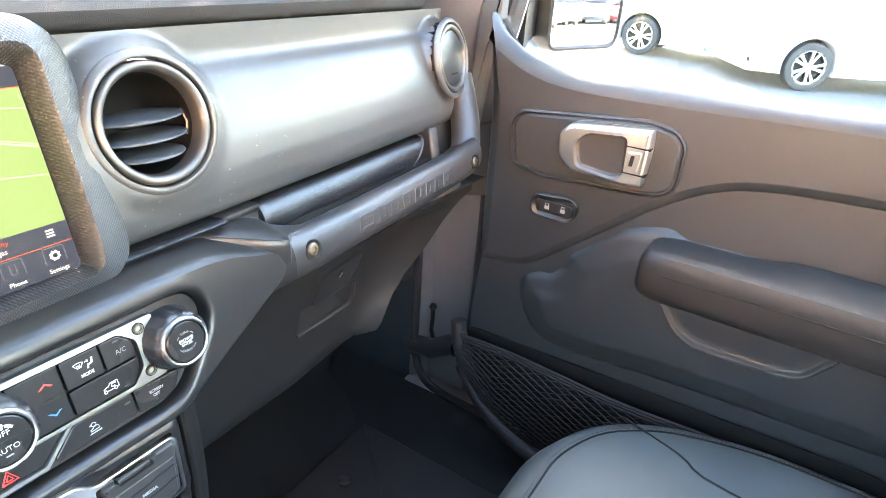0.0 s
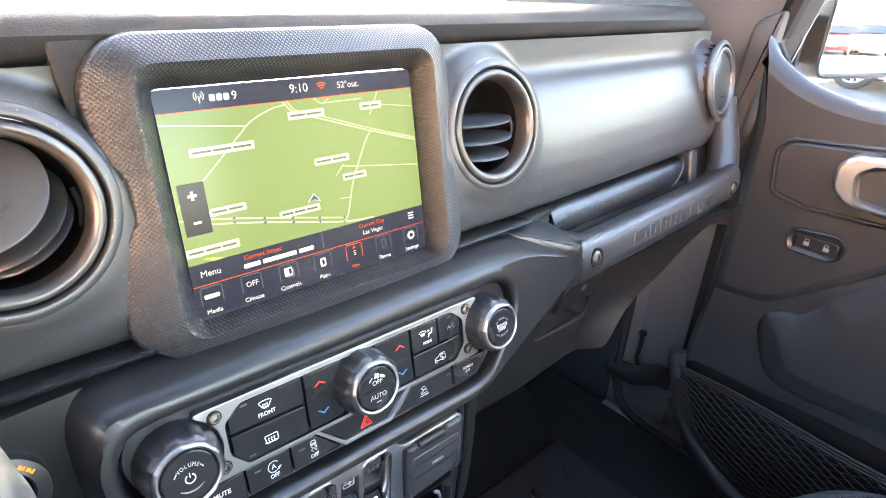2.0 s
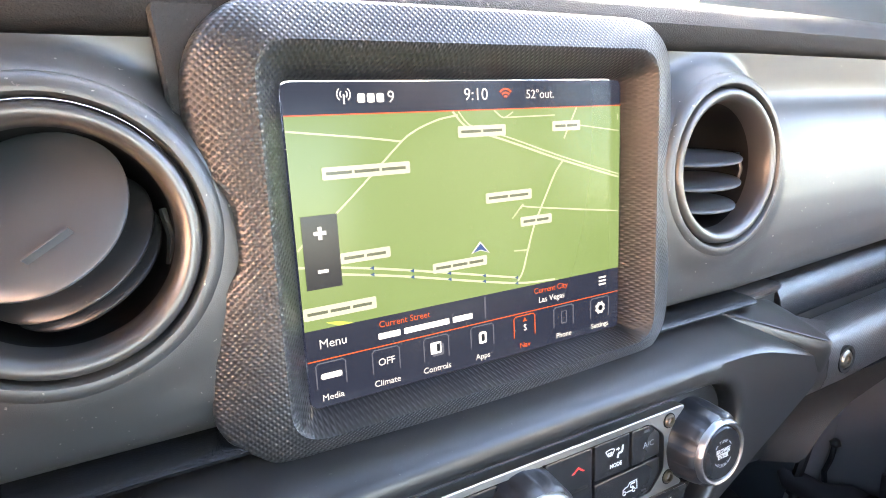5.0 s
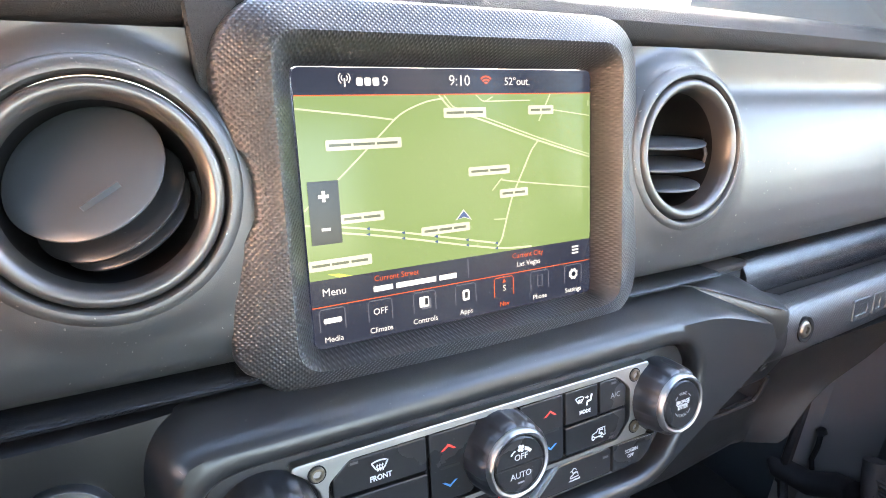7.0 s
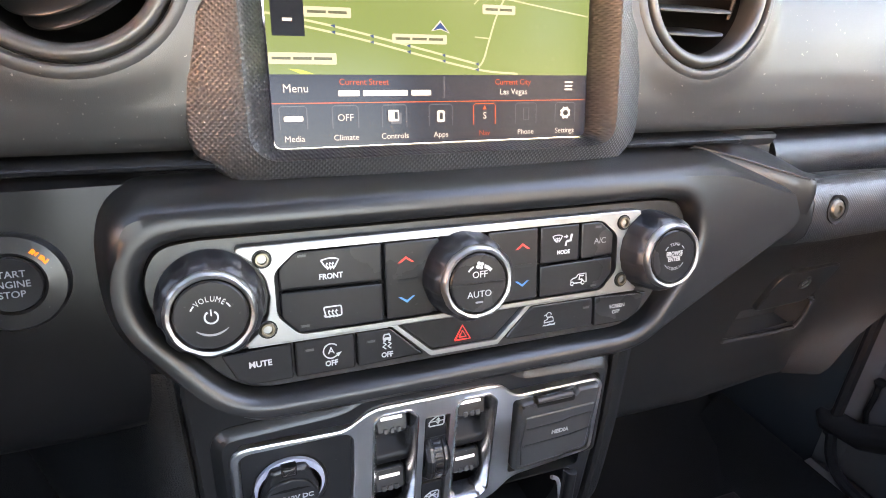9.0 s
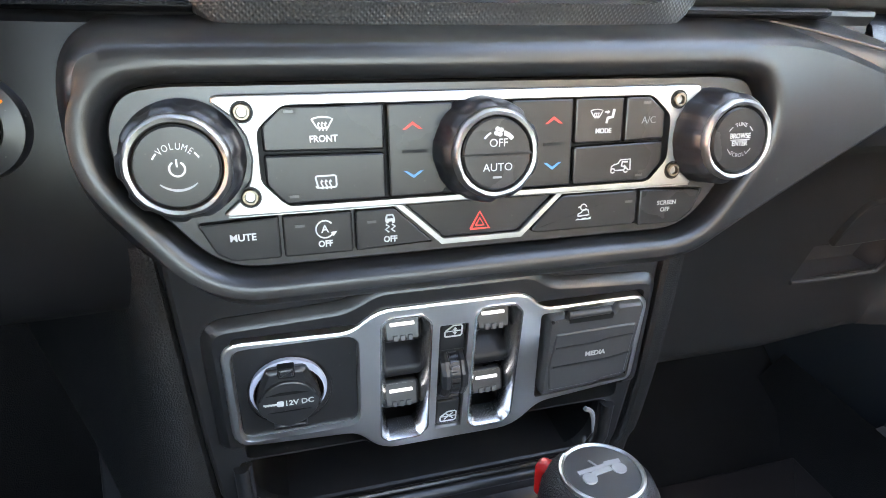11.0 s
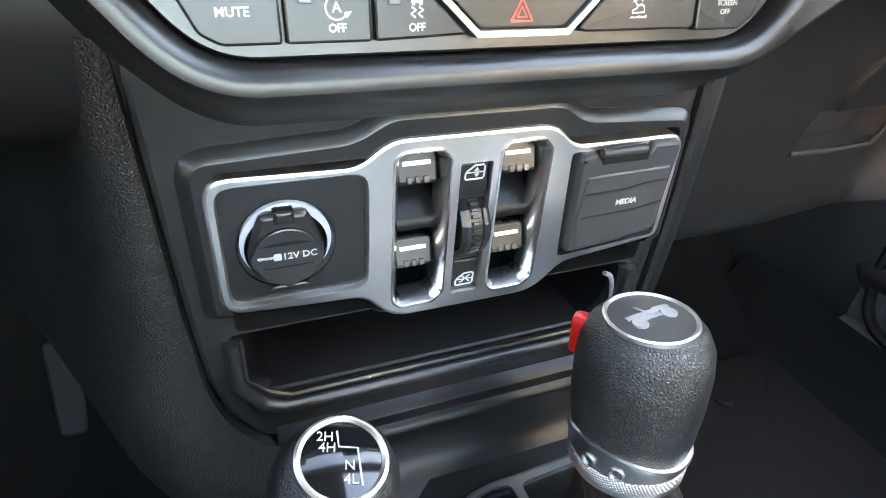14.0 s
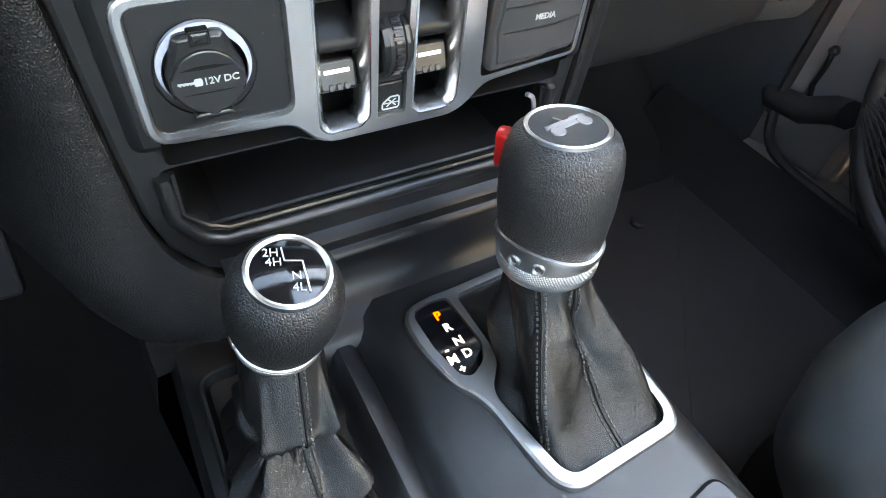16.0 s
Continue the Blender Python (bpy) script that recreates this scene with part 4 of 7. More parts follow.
for k, name in enumerate(("Media", "Climate", "Controls", "Apps", "Nav", "Phone", "Settings")):
    x = -0.0750 + 0.02492 * k
    hot = name == "Nav"
    box = [(x - 0.0064, -0.0590), (x - 0.0064, -0.0492), (x - 0.0054, -0.0482), (x + 0.0054, -0.0482), (x + 0.0064, -0.0492), (x + 0.0064, -0.0590)]
    stroke("tile_frame", box, 0.0005, UI_ORANGE if hot else UI_GREY, E1)
    say(name, x, -0.0635, 0.0040, UI_ORANGE if hot else UI_WHITE, E1)
    if name == "Media":
        ink("media_bar", rect(x - 0.0046, -0.0553, x + 0.0046, -0.0527, 0.001, 3), UI_WHITE, E2)
    if name == "Climate":
        say("OFF", x, -0.0540, 0.0046, UI_WHITE, E2)
    if name == "Controls":
        ink("page_icon", rect(x - 0.0022, -0.0575, x + 0.0036, -0.0520, 0.0006, 2), UI_GREY, E2)
        ink("page_icon", rect(x - 0.0034, -0.0562, x + 0.0022, -0.0506, 0.0006, 2), UI_WHITE, E3)
        ink("page_icon", rect(x - 0.0002, -0.0550, x + 0.0014, -0.0516), UI_DARK, E4)
    if name == "Apps":
        ink("app_icon", rect(x - 0.0022, -0.0572, x + 0.0022, -0.0512, 0.0012, 3), UI_WHITE, E2)
        ink("app_icon", rect(x - 0.0008, -0.0558, x + 0.0008, -0.0524, 0.0005, 2), UI_DARK, E3)
    if hot:
        say("S", x, -0.0545, 0.0048, UI_WHITE, E2)
        ink("north_mark", [(x - 0.0012, -0.0512), (x + 0.0012, -0.0512), (x, -0.0490)], UI_ORANGE, E2)
    if name == "Phone":
        stroke("phone_icon", [(x - 0.0016, -0.0571), (x + 0.0016, -0.0571), (x + 0.0016, -0.0508), (x - 0.0016, -0.0508), (x - 0.0016, -0.0571)], 0.0006, UI_GREY, E2)
    if name == "Settings":
        gear = [(x + r * math.cos(a), -0.0538 + r * math.sin(a)) for j in range(16) for a, r in ((j * math.pi / 8, 0.0036 if j % 2 else 0.0029),)]
        ink("gear_icon", gear, UI_WHITE, E2)
        ink("gear_icon", circle(x, -0.0538, 0.0015, 14), UI_DARK, E3)

# ---------------------------------------------------------------- climate control panel
hvac = thing("climate_panel", "black climate control panel with chrome trim and three knobs", "control panel", DASH)
part("backing", plate(bmesh.new(), inset(RIM, 0.0012), [(0, 0.010), (0, 0.022), (0.001, 0.0235)], True, True), PANEL, hvac)
kr = 0.0245
arc = [(0.1195 - kr * math.cos(a), -0.1310 + kr * math.sin(a)) for a in [radians(x) for x in (62, 40, 20, 0, -20, -40, -60)]]
trim_half = [(0.1075, -0.1068)] + arc + [(0.106, -0.1537)]
trim_outer = rounded(mirrored(trim_half), ([0.004] + [0] * len(arc) + [0.004]) + ([0.004] + [0] * len(arc) + [0.004]), 5)
trim_open = rounded(mirrored([(0.082, -0.1108), (0.0925, -0.1200), (0.0925, -0.1405), (0.083, -0.1508)]), 0.003, 3)
part("chrome_trim", carve(slab(trim_outer, 0.0215, 0.0295, 0.0008), plate(bmesh.new(), trim_open, [(0, 0.0), (0, 0.05)], True, True)), TRIM, hvac, "satin chrome trim plate")
# near-black sheet paints the shade in the gaps between the buttons
part("button_gap_shade", plate(bmesh.new(), inset(trim_open, 0.0002), [(0, 0.021), (0, 0.0245)], True, True), DEEP, hvac)
vee = [(-0.106, -0.1527), (-0.0385, -0.1527), (-0.0185, -0.1713), (0.0185, -0.1713), (0.0385, -0.1527), (0.106, -0.1527)]
part("chrome_vee", ribbon(vee, 0.0024, 0.0215, 0.0292), TRIM, hvac)


def button(name, pts, h=0.0292, r=0.0016, label=""):
    return part(name, slab(inset(rounded(pts, r, 3), 0.0003), 0.020, h, 0.0009), BUTTON, hvac, label)


def ink_on(parent, outline, mat, h, name="symbol", base=0.0004):
    return part(name, plate(bmesh.new(), outline, [(0, h - base), (0, h + 0.00018)], False, True), mat, parent, flat=True)


def line_on(parent, pts, w, mat, h, name="symbol"):
    return part(name, ribbon(pts, w, h - 0.0004, h + 0.00018), mat, parent, flat=True)


def text_on(parent, body, x, z, size, mat, h, turn=0, width=1.0, bold=0.0):
    return writing("lettering", body, size, face_on(x, -h, z) @ pose(0, 0, 0, 0, 0, turn), mat, parent, 0.00015, width=width, bold=bold)


H = 0.0292
b_front = button("front_defrost_button", [(-0.0908, -0.1185), (-0.0830, -0.1112), (-0.0423, -0.1112), (-0.0423, -0.1301), (-0.0908, -0.1290)])
b_rear = button("rear_defrost_button", [(-0.0908, -0.1297), (-0.0423, -0.1308), (-0.0423, -0.1503), (-0.0835, -0.1503), (-0.0908, -0.1420)])
b_lt = button("temperature_rocker", [(-0.0416, -0.1112), (-0.0130, -0.1112), (-0.0130, -0.1440), (-0.0180, -0.1503), (-0.0416, -0.1503)])
b_rt = button("temperature_rocker", [(0.0130, -0.1112), (0.0427, -0.1112), (0.0427, -0.1503), (0.0180, -0.1503), (0.0130, -0.1440)])
b_mode = button("mode_button", [(0.0434, -0.1112), (0.0681, -0.1112), (0.0681, -0.1318), (0.0434, -0.1318)])
b_ac = button("air_conditioning_button", [(0.0688, -0.1112), (0.0815, -0.1112), (0.0900, -0.1185), (0.0900, -0.1310), (0.0688, -0.1318)])
b_car = button("recirculation_button", [(0.0434, -0.1325), (0.0900, -0.1317), (0.0900, -0.1420), (0.0825, -0.1503), (0.0434, -0.1503)])
b_mute = button("mute_button", [(-0.1185, -0.1560), (-0.0868, -0.1545), (-0.0868, -0.1728), (-0.1060, -0.1728), (-0.1125, -0.1690)], 0.0282)
b_stop = button("stop_start_button", [(-0.0862, -0.1545), (-0.0572, -0.1545), (-0.0572, -0.1728), (-0.0862, -0.1728)], 0.0282)
b_esc = button("stability_button", [(-0.0566, -0.1545), (-0.0390, -0.1545), (-0.0215, -0.1715), (-0.0566, -0.1728)], 0.0282)
b_haz = button("hazard_button", [(-0.0360, -0.1530), (0.0360, -0.1530), (0.0175, -0.1700), (-0.0175, -0.1700)], 0.0275)
b_hill = button("hill_descent_button", [(0.0392, -0.1545), (0.0795, -0.1545), (0.0795, -0.1720), (0.0262, -0.1720), (0.0232, -0.1700)], 0.0282, 0.0030)
b_scr = button("screen_off_button", [(0.0801, -0.1545), (0.1165, -0.1560), (0.1110, -0.1675), (0.1040, -0.1728), (0.0801, -0.1728)], 0.0282)
L = 0.0282


def fan_screen(b, x, z, k, h):
    """A windscreen seen from the front: wide curved top, narrow foot, three rising waves."""
    top = [(x + k * u, z + k * (2.1 + 0.9 * (1 - (u / 4.6) ** 2))) for u in (-4.6, -3.0, -1.5, 0, 1.5, 3.0, 4.6)]
    line_on(b, top + [(x + k * 2.4, z - k * 1.6), (x + k * 1.9, z - k * 1.9), (x - k * 1.9, z - k * 1.9), (x - k * 2.4, z - k * 1.6), top[0]], 0.75 * k, WHITE_INK, h)
    for o in (-1.5, 0, 1.5):
        waves(b, x + k * o, z - k * 0.8, k, h)


def waves(b, x, z, k, h):
    line_on(b, [(x + k * 0.35 * math.sin(v * 1.9), z + k * (v - 2.2)) for v in (0, 0.6, 1.2, 1.8, 2.4, 3.0)], 0.62 * k, WHITE_INK, h)
    ink_on(b, [(x - k * 0.75, z + k * 0.7), (x + k * 0.75, z + k * 0.7), (x, z + k * 1.8)], WHITE_INK, h)


fan_screen(b_front, -0.0672, -0.1186, 0.00090, H)
text_on(b_front, "FRONT", -0.0671, -0.1245, 0.0037, WHITE_INK, H, bold=0.0001, width=0.92)
line_on(b_rear, rect(-0.0713, -0.1440, -0.0631, -0.1392, 0.0009, 3) + [(-0.0704, -0.1440)], 0.0007, WHITE_INK, H)
for o in (-0.0017, 0, 0.0017):
    waves(b_rear, -0.0672 + o, -0.1424, 0.0010, H)
for b, x, z, h in ((b_front, -0.0798, -0.1136, H), (b_rear, -0.0802, -0.1470, H), (b_ac, 0.0796, -0.1143, H), (b_car, 0.0780, -0.1474, H), (b_stop, -0.0790, -0.1596, L), (b_esc, -0.0493, -0.1602, L), (b_hill, 0.0745, -0.1602, L)):
    ink_on(b, rect(x - 0.0024, z - 0.0009, x + 0.0024, z + 0.0009, 0.0003, 2), DEEP, h, "indicator")
    ink_on(b, rect(x - 0.0019, z - 0.0005, x + 0.0019, z + 0.0006, 0.0002, 2), LENS, h + 0.0001, "indicator")
for b, x in ((b_lt, -0.0307), (b_rt, 0.0331)):
    for z, up, ink_ in ((-0.1208, 1, RED_INK), (-0.1405, -1, BLUE_INK)):
        ink_on(b, [(x - 0.0043, z - up * 0.0013), (x, z + up * 0.0019), (x + 0.0043, z - up * 0.0013), (x + 0.0028, z - up * 0.0013), (x, z + up * 0.0006), (x - 0.0028, z - up * 0.0013)], ink_, H)
    ink_on(b, rect(x - 0.0047, -0.1319, x + 0.0060, -0.1303, 0.0007, 3), DEEP, H, "rocker_groove")
text_on(b_mode, "MODE", 0.0578, -0.1262, 0.0030, WHITE_INK, H, bold=0.0001, width=0.95)
fan_screen(b_mode, 0.0540, -0.1185, 0.00066, H)
line_on(b_mode, [(0.0580, -0.1178), (0.0597, -0.1178)], 0.0007, WHITE_INK, H)
ink_on(b_mode, [(0.0594, -0.1168), (0.0594, -0.1188), (0.0606, -0.1178)], WHITE_INK, H)
line_on(b_mode, [(0.0628, -0.1166), (0.0620, -0.1201), (0.0596, -0.1204)], 0.0013, WHITE_INK, H)
line_on(b_mode, [(0.0597, -0.1202), (0.0590, -0.1228)], 0.0011, WHITE_INK, H)
text_on(b_ac, "A/C", 0.0811, -0.1222, 0.0046, GREY_INK, H)
line_on(b_car, [(0.0631, -0.1446), (0.0632, -0.1426), (0.0648, -0.1418), (0.0664, -0.1415), (0.0678, -0.1398), (0.0728, -0.1396), (0.0731, -0.1446), (0.0718, -0.1446)], 0.0006, WHITE_INK, H)
line_on(b_car, [(0.0648, -0.1446), (0.0698, -0.1446)], 0.0006, WHITE_INK, H)
line_on(b_car, [(0.0716, -0.1408), (0.0688, -0.1407), (0.0684, -0.1426), (0.0700, -0.1430)], 0.0008, WHITE_INK, H)
ink_on(b_car, [(0.0699, -0.1421), (0.0699, -0.1439), (0.0711, -0.1430)], WHITE_INK, H)
for x in (0.0640, 0.0708):
    line_on(b_car, circle(x, -0.1447, 0.0010, 12), 0.0006, WHITE_INK, H)
text_on(b_mute, "MUTE", -0.1015, -0.1626, 0.0040, WHITE_INK, L, bold=0.0001)
line_on(b_stop, [(-0.0690 + 0.0037 * math.cos(a), -0.1617 + 0.0037 * math.sin(a)) for a in [radians(x) for x in range(-20, -325, -20)]], 0.0006, WHITE_INK, L)
ink_on(b_stop, [(-0.0667, -0.1632), (-0.0640, -0.1628), (-0.0658, -0.1650)], WHITE_INK, L)
text_on(b_stop, "A", -0.0690, -0.1617, 0.0046, WHITE_INK, L, bold=0.00006)
text_on(b_stop, "OFF", -0.0691, -0.1680, 0.0037, WHITE_INK, L, bold=0.00012, width=0.92)
ink_on(b_esc, [(-0.0435, -0.1606), (-0.0393, -0.1606), (-0.0393, -0.1590), (-0.0400, -0.1574), (-0.0428, -0.1574), (-0.0435, -0.1590)], WHITE_INK, L)
ink_on(b_esc, [(-0.0428, -0.1592), (-0.0400, -0.1592), (-0.0404, -0.1580), (-0.0424, -0.1580)], DEEP, L + 0.0001)
for o in (-0.0012, 0.0014):
    ink_on(b_esc, rect(-0.0415 + o - 0.0005, -0.1613, -0.0415 + o + 0.0006, -0.1605), WHITE_INK, L)
    line_on(b_esc, [(-0.0415 + o - 0.0006, -0.1618), (-0.0415 + o + 0.0009, -0.1628), (-0.0415 + o - 0.0009, -0.1640), (-0.0415 + o + 0.0007, -0.1652)], 0.0007, WHITE_INK, L)
text_on(b_esc, "OFF", -0.0415, -0.1684, 0.0037, WHITE_INK, L, bold=0.00012, width=0.92)
for k, w_ in ((1.0, 0.0010), (0.45, 0.0007)):
    line_on(b_haz, [(-0.0006 - 0.0044 * k, -0.1646 - 0.0026 * k), (-0.0006 + 0.0044 * k, -0.1646 - 0.0026 * k), (-0.0006, -0.1646 + 0.0052 * k), (-0.0006 - 0.0044 * k, -0.1646 - 0.0026 * k)], w_, RED_INK, 0.0275)
line_on(b_hill, [(0.0478, -0.1654), (0.0480, -0.1642), (0.0496, -0.1636), (0.0504, -0.1624), (0.0530, -0.1626), (0.0536, -0.1650), (0.0478, -0.1654)], 0.0006, WHITE_INK, L)
line_on(b_hill, circle(0.0506, -0.1612, 0.0015, 14), 0.0005, WHITE_INK, L)
line_on(b_hill, [(0.0478, -0.1612), (0.0490, -0.1608)], 0.0006, WHITE_INK, L)
ink_on(b_hill, [(0.0466, -0.1672), (0.0476, -0.1664), (0.0492, -0.1668), (0.0512, -0.1662), (0.0530, -0.1666), (0.0548, -0.1660), (0.0546, -0.1672)], WHITE_INK, L)
text_on(b_scr, "SCREEN", 0.0957, -0.1622, 0.0030, WHITE_INK, L, bold=0.00005)
text_on(b_scr, "OFF", 0.0950, -0.1656, 0.0030, WHITE_INK, L, bold=0.00005)
for sx in (-1, 1):
    for z in (-0.1132, -0.1460):
        x = sx * (0.0960 if sx > 0 else 0.0970)
        s_ = part("screw", spin(bmesh.new(), [(0.0035, 0.0285), (0.0035, 0.0302), (0.0029, 0.0310), (0.0021, 0.0310), (0.0018, 0.0294), (0.0017, 0.0280)], 20, face_on(x, 0, z)), STEEL, hvac, "bronze-tinted socket screw")
        part("screw_well", spin(bmesh.new(), [(0.0043, 0.0290), (0.0043, 0.0298), (0.0036, 0.0298), (0.0034, 0.0290)], 20, face_on(x, 0, z)), DEEP, s_)


def knob(x, z, r, parent):
    """A scalloped rotary knob with a bright ring and a flat push face."""
    def scallop(a, rr, h):
        return -0.0006 * (1 + math.tanh(4 * (math.cos(9 * a) - 0.30))) if rr > r * 0.95 and h > 0.029 else 0

    def lobes(a, rr, h):
        return -0.00012 * (1 + math.tanh(7 * (math.cos(9 * a) - 0.30))) if rr > r * 0.82 else 0
    k = part("knob", spin(bmesh.new(), [(r * 1.10, 0.022), (r * 1.10, 0.0285), (r * 1.08, 0.0310), (r * 1.06, 0.0360), (r * 1.03, 0.0405), (r * 0.98, 0.0430), (r * 0.90, 0.0440)], 108, face_on(x, 0, z), scallop), KNOBSKIN, parent, "scalloped black knob")
    part("ring", spin(bmesh.new(), [(r * 0.915, 0.0425), (r * 0.905, 0.0446), (r * 0.880, 0.0464), (r * 0.83, 0.0472), (r * 0.765, 0.0468), (r * 0.740, 0.0458), (r * 0.735, 0.0445)], 108, face_on(x, 0, z), lobes), TRIM, k, "bright satin ring")
    part("face", spin(bmesh.new(), [(r * 0.725, 0.044), (r * 0.72, 0.0462), (r * 0.68, 0.0470), (0, 0.0470)], 48, face_on(x, 0, z)), BUTTON, k)
    return k


F = 0.0470
vol = knob(-0.1196, -0.1303, 0.0205, hvac)
auto = knob(0.0, -0.1315, 0.0205, hvac)
tune = knob(0.1172, -0.1310, 0.0205, hvac)
VX, VZ = -0.1196, -0.1303
for k, ch in enumerate("VOLUME"):
    a = radians(90 + 38 - k * 15.2)
    text_on(vol, ch, VX + 0.0082 * math.cos(a), VZ - 0.0010 + 0.0082 * math.sin(a), 0.0034, WHITE_INK, F, math.degrees(a) - 90, width=0.8)
for s0 in (28, 136):
    line_on(vol, [(VX + 0.0086 * math.cos(radians(a)), VZ - 0.0010 + 0.0086 * math.sin(radians(a))) for a in range(s0, s0 + 17, 4)], 0.0006, WHITE_INK, F)
line_on(vol, [(VX + 0.0026 * math.cos(a), VZ - 0.0006 + 0.0026 * math.sin(a)) for a in [radians(x) for x in range(120, 421, 20)]], 0.0007, WHITE_INK, F)
line_on(vol, [(VX, VZ), (VX, VZ + 0.0028)], 0.0006, WHITE_INK, F)
for k in range(12):
    a0, a1 = radians(228 + 7 * k), radians(235 + 7 * k)
    w_ = 0.0004 + 0.0005 * math.sin(math.pi * (k + 0.5) / 12)
    line_on(vol, [(VX + 0.0092 * math.cos(a), VZ + 0.0010 + 0.0092 * math.sin(a)) for a in (a0, a1)], w_, GREY_INK, F)
text_on(auto, "OFF", 0.0004, -0.1272, 0.0046, WHITE_INK, F)
text_on(auto, "AUTO", 0.0002, -0.1370, 0.0046, WHITE_INK, F)
ink_on(auto, rect(-0.0149, -0.1321, 0.0149, -0.1312), DEEP, F, "face_groove")
ink_on(auto, rect(-0.0020, -0.1414, 0.0020, -0.1405, 0.0003, 2), GREY_INK, F)
for k in range(4):
    a = k * math.pi / 2 + 0.5
    ink_on(auto, circle(0.0004 + 0.0012 * math.cos(a), -0.1226 + 0.0012 * math.sin(a), 0.0010, 8), WHITE_INK, F)
line_on(auto, [(-0.0056, -0.1252), (-0.0044, -0.1239), (-0.0030, -0.1230)], 0.0008, WHITE_INK, F)
ink_on(auto, [(0.0028, -0.1222), (0.0050, -0.1232), (0.0069, -0.1250), (0.0057, -0.1262), (0.0043, -0.1249), (0.0026, -0.1242)], WHITE_INK, F)
text_on(tune, "BROWSE", 0.1172, -0.1292, 0.0033, WHITE_INK, F, bold=0.00006, width=0.85)
ink_on(tune, rect(0.1120, -0.1310, 0.1224, -0.1307), WHITE_INK, F)
text_on(tune, "ENTER", 0.1172, -0.1325, 0.0033, WHITE_INK, F, bold=0.00006, width=0.85)
for word_, side_ in (("TUNE", 1), ("SCROLL", -1)):
    n_ = len(word_)
    for k, ch in enumerate(word_):
        a = radians(side_ * 90 - side_ * (k - (n_ - 1) / 2) * 14)
        text_on(tune, ch, 0.1172 + 0.0070 * math.cos(a), -0.1309 + 0.0070 * math.sin(a), 0.0025, GREY_INK, F, math.degrees(a) - side_ * 90)
    for s0 in (32, 128):
        line_on(tune, [(0.1172 + 0.0074 * math.cos(radians(side_ * a)), -0.1309 + 0.0074 * math.sin(radians(side_ * a))) for a in range(s0, s0 + 22, 5)], 0.0004, GREY_INK, F)

# ---------------------------------------------------------------- engine start button
sb = thing("engine_start_button", "round black engine start button with amber run lamp", "button", DASH @ Matrix.Translation((0, 0.009, 0)))
part("ring", spin(bmesh.new(), [(0.0205, 0.017), (0.0205, 0.0225), (0.0195, 0.0240), (0.0130, 0.0250), (0.0118, 0.0235)], 48, face_on(-0.1935, 0, -0.1165)), PANEL, sb)
cap = part("cap", spin(bmesh.new(), [(0.0117, 0.020), (0.0117, 0.0250), (0.0110, 0.0262), (0.008, 0.0258), (0, 0.0256)], 40, face_on(-0.1935, 0, -0.1165)), BUTTON, sb, "push cap with printed words")
for k, w_ in enumerate(("START", "ENGINE", "STOP")):
    text_on(cap, w_, -0.1935, -0.1122 - 0.0042 * k, 0.0040, GREY_INK, 0.0260)
text_on(sb, "RUN", -0.1828, -0.1062, 0.0036, AMBER, 0.0246, -45, bold=0.0002)
# ---------------------------------------------------------------- lower centre stack
stack = thing("centre_stack", "black centre stack below the climate panel", "console")
LEFT_EDGE = ((-0.1400, 1.235), (-0.1394, 1.205), (-0.1374, 1.150), (-0.1357, 1.110), (-0.1330, 1.072), (-0.1265, 1.045), (-0.1120, 1.0225), (-0.0965, 1.0140), (-0.0880, 1.0125))
RIGHT_EDGE = ((0.1205, 1.235), (0.1215, 1.205), (0.1236, 1.150), (0.1238, 1.110), (0.1215, 1.065), (0.1165, 1.040), (0.1060, 1.022), (0.088, 1.0135))
OUT = list(LEFT_EDGE) + list(reversed(RIGHT_EDGE))
stack_body = slab(OUT, -0.06, 0.036, 0.003)
TRAY = rounded([(-0.119, 1.094), (0.106, 1.094), (0.106, 1.066), (0.092, 1.049), (-0.100, 1.049), (-0.116, 1.062)], [0.004, 0.004, 0.01, 0.012, 0.012, 0.012])
tray_cut = plate(bmesh.new(), TRAY, [(0.004, -0.055), (0.001, 0.03), (-0.003, 0.0365), (-0.004, 0.06)], True, True)
well = plate(bmesh.new(), rect(-0.116, 1.098, 0.112, 1.184, 0.004), [(0, -0.03), (0, 0.06)], True, True)
part("stack_face", carve(stack_body, tray_cut, well), PANEL, stack, "smooth black face with an open tray")
part("tray_mat", plate(bmesh.new(), rect(-0.112, -0.034, 0.100, 0.052, 0.006), [(0, 1.050), (0, 1.0525), (0.0015, 1.0535)], False, True, Matrix()), TRAYMAT, stack, "black rubber tray mat")
# near-black sheet puts the tray's inner shade into its colour
part("tray_shade", plate(bmesh.new(), inset(TRAY, 0.0035), [(0, 0.028), (0, -0.0545)], False, True), DEEP, stack, "near-black sheet painting the shade inside the tray")
hump = rounded([(-0.128, 1.184), (-0.122, 1.1915), (-0.060, 1.1945), (-0.044, 1.2035), (0.040, 1.2035), (0.054, 1.1945), (0.114, 1.1910), (0.1195, 1.186), (0.1225, 1.112), (0.057, 1.106), (0.040, 1.0945), (-0.045, 1.0945), (-0.060, 1.106), (-0.127, 1.110)], 0.006, 4)
holes = plate(bmesh.new(), rect(-0.1155, 1.099, 0.1115, 1.1835, 0.004), [(0, -0.1), (0, 0.1)], True, True)
part("switch_frame", carve(plate(bmesh.new(), hump, [(-0.001, 0.02), (-0.001, 0.037), (0.002, 0.0405), (0.0045, 0.0415)], True, True), holes), PLASTIC, stack, "raised black frame round the switches")
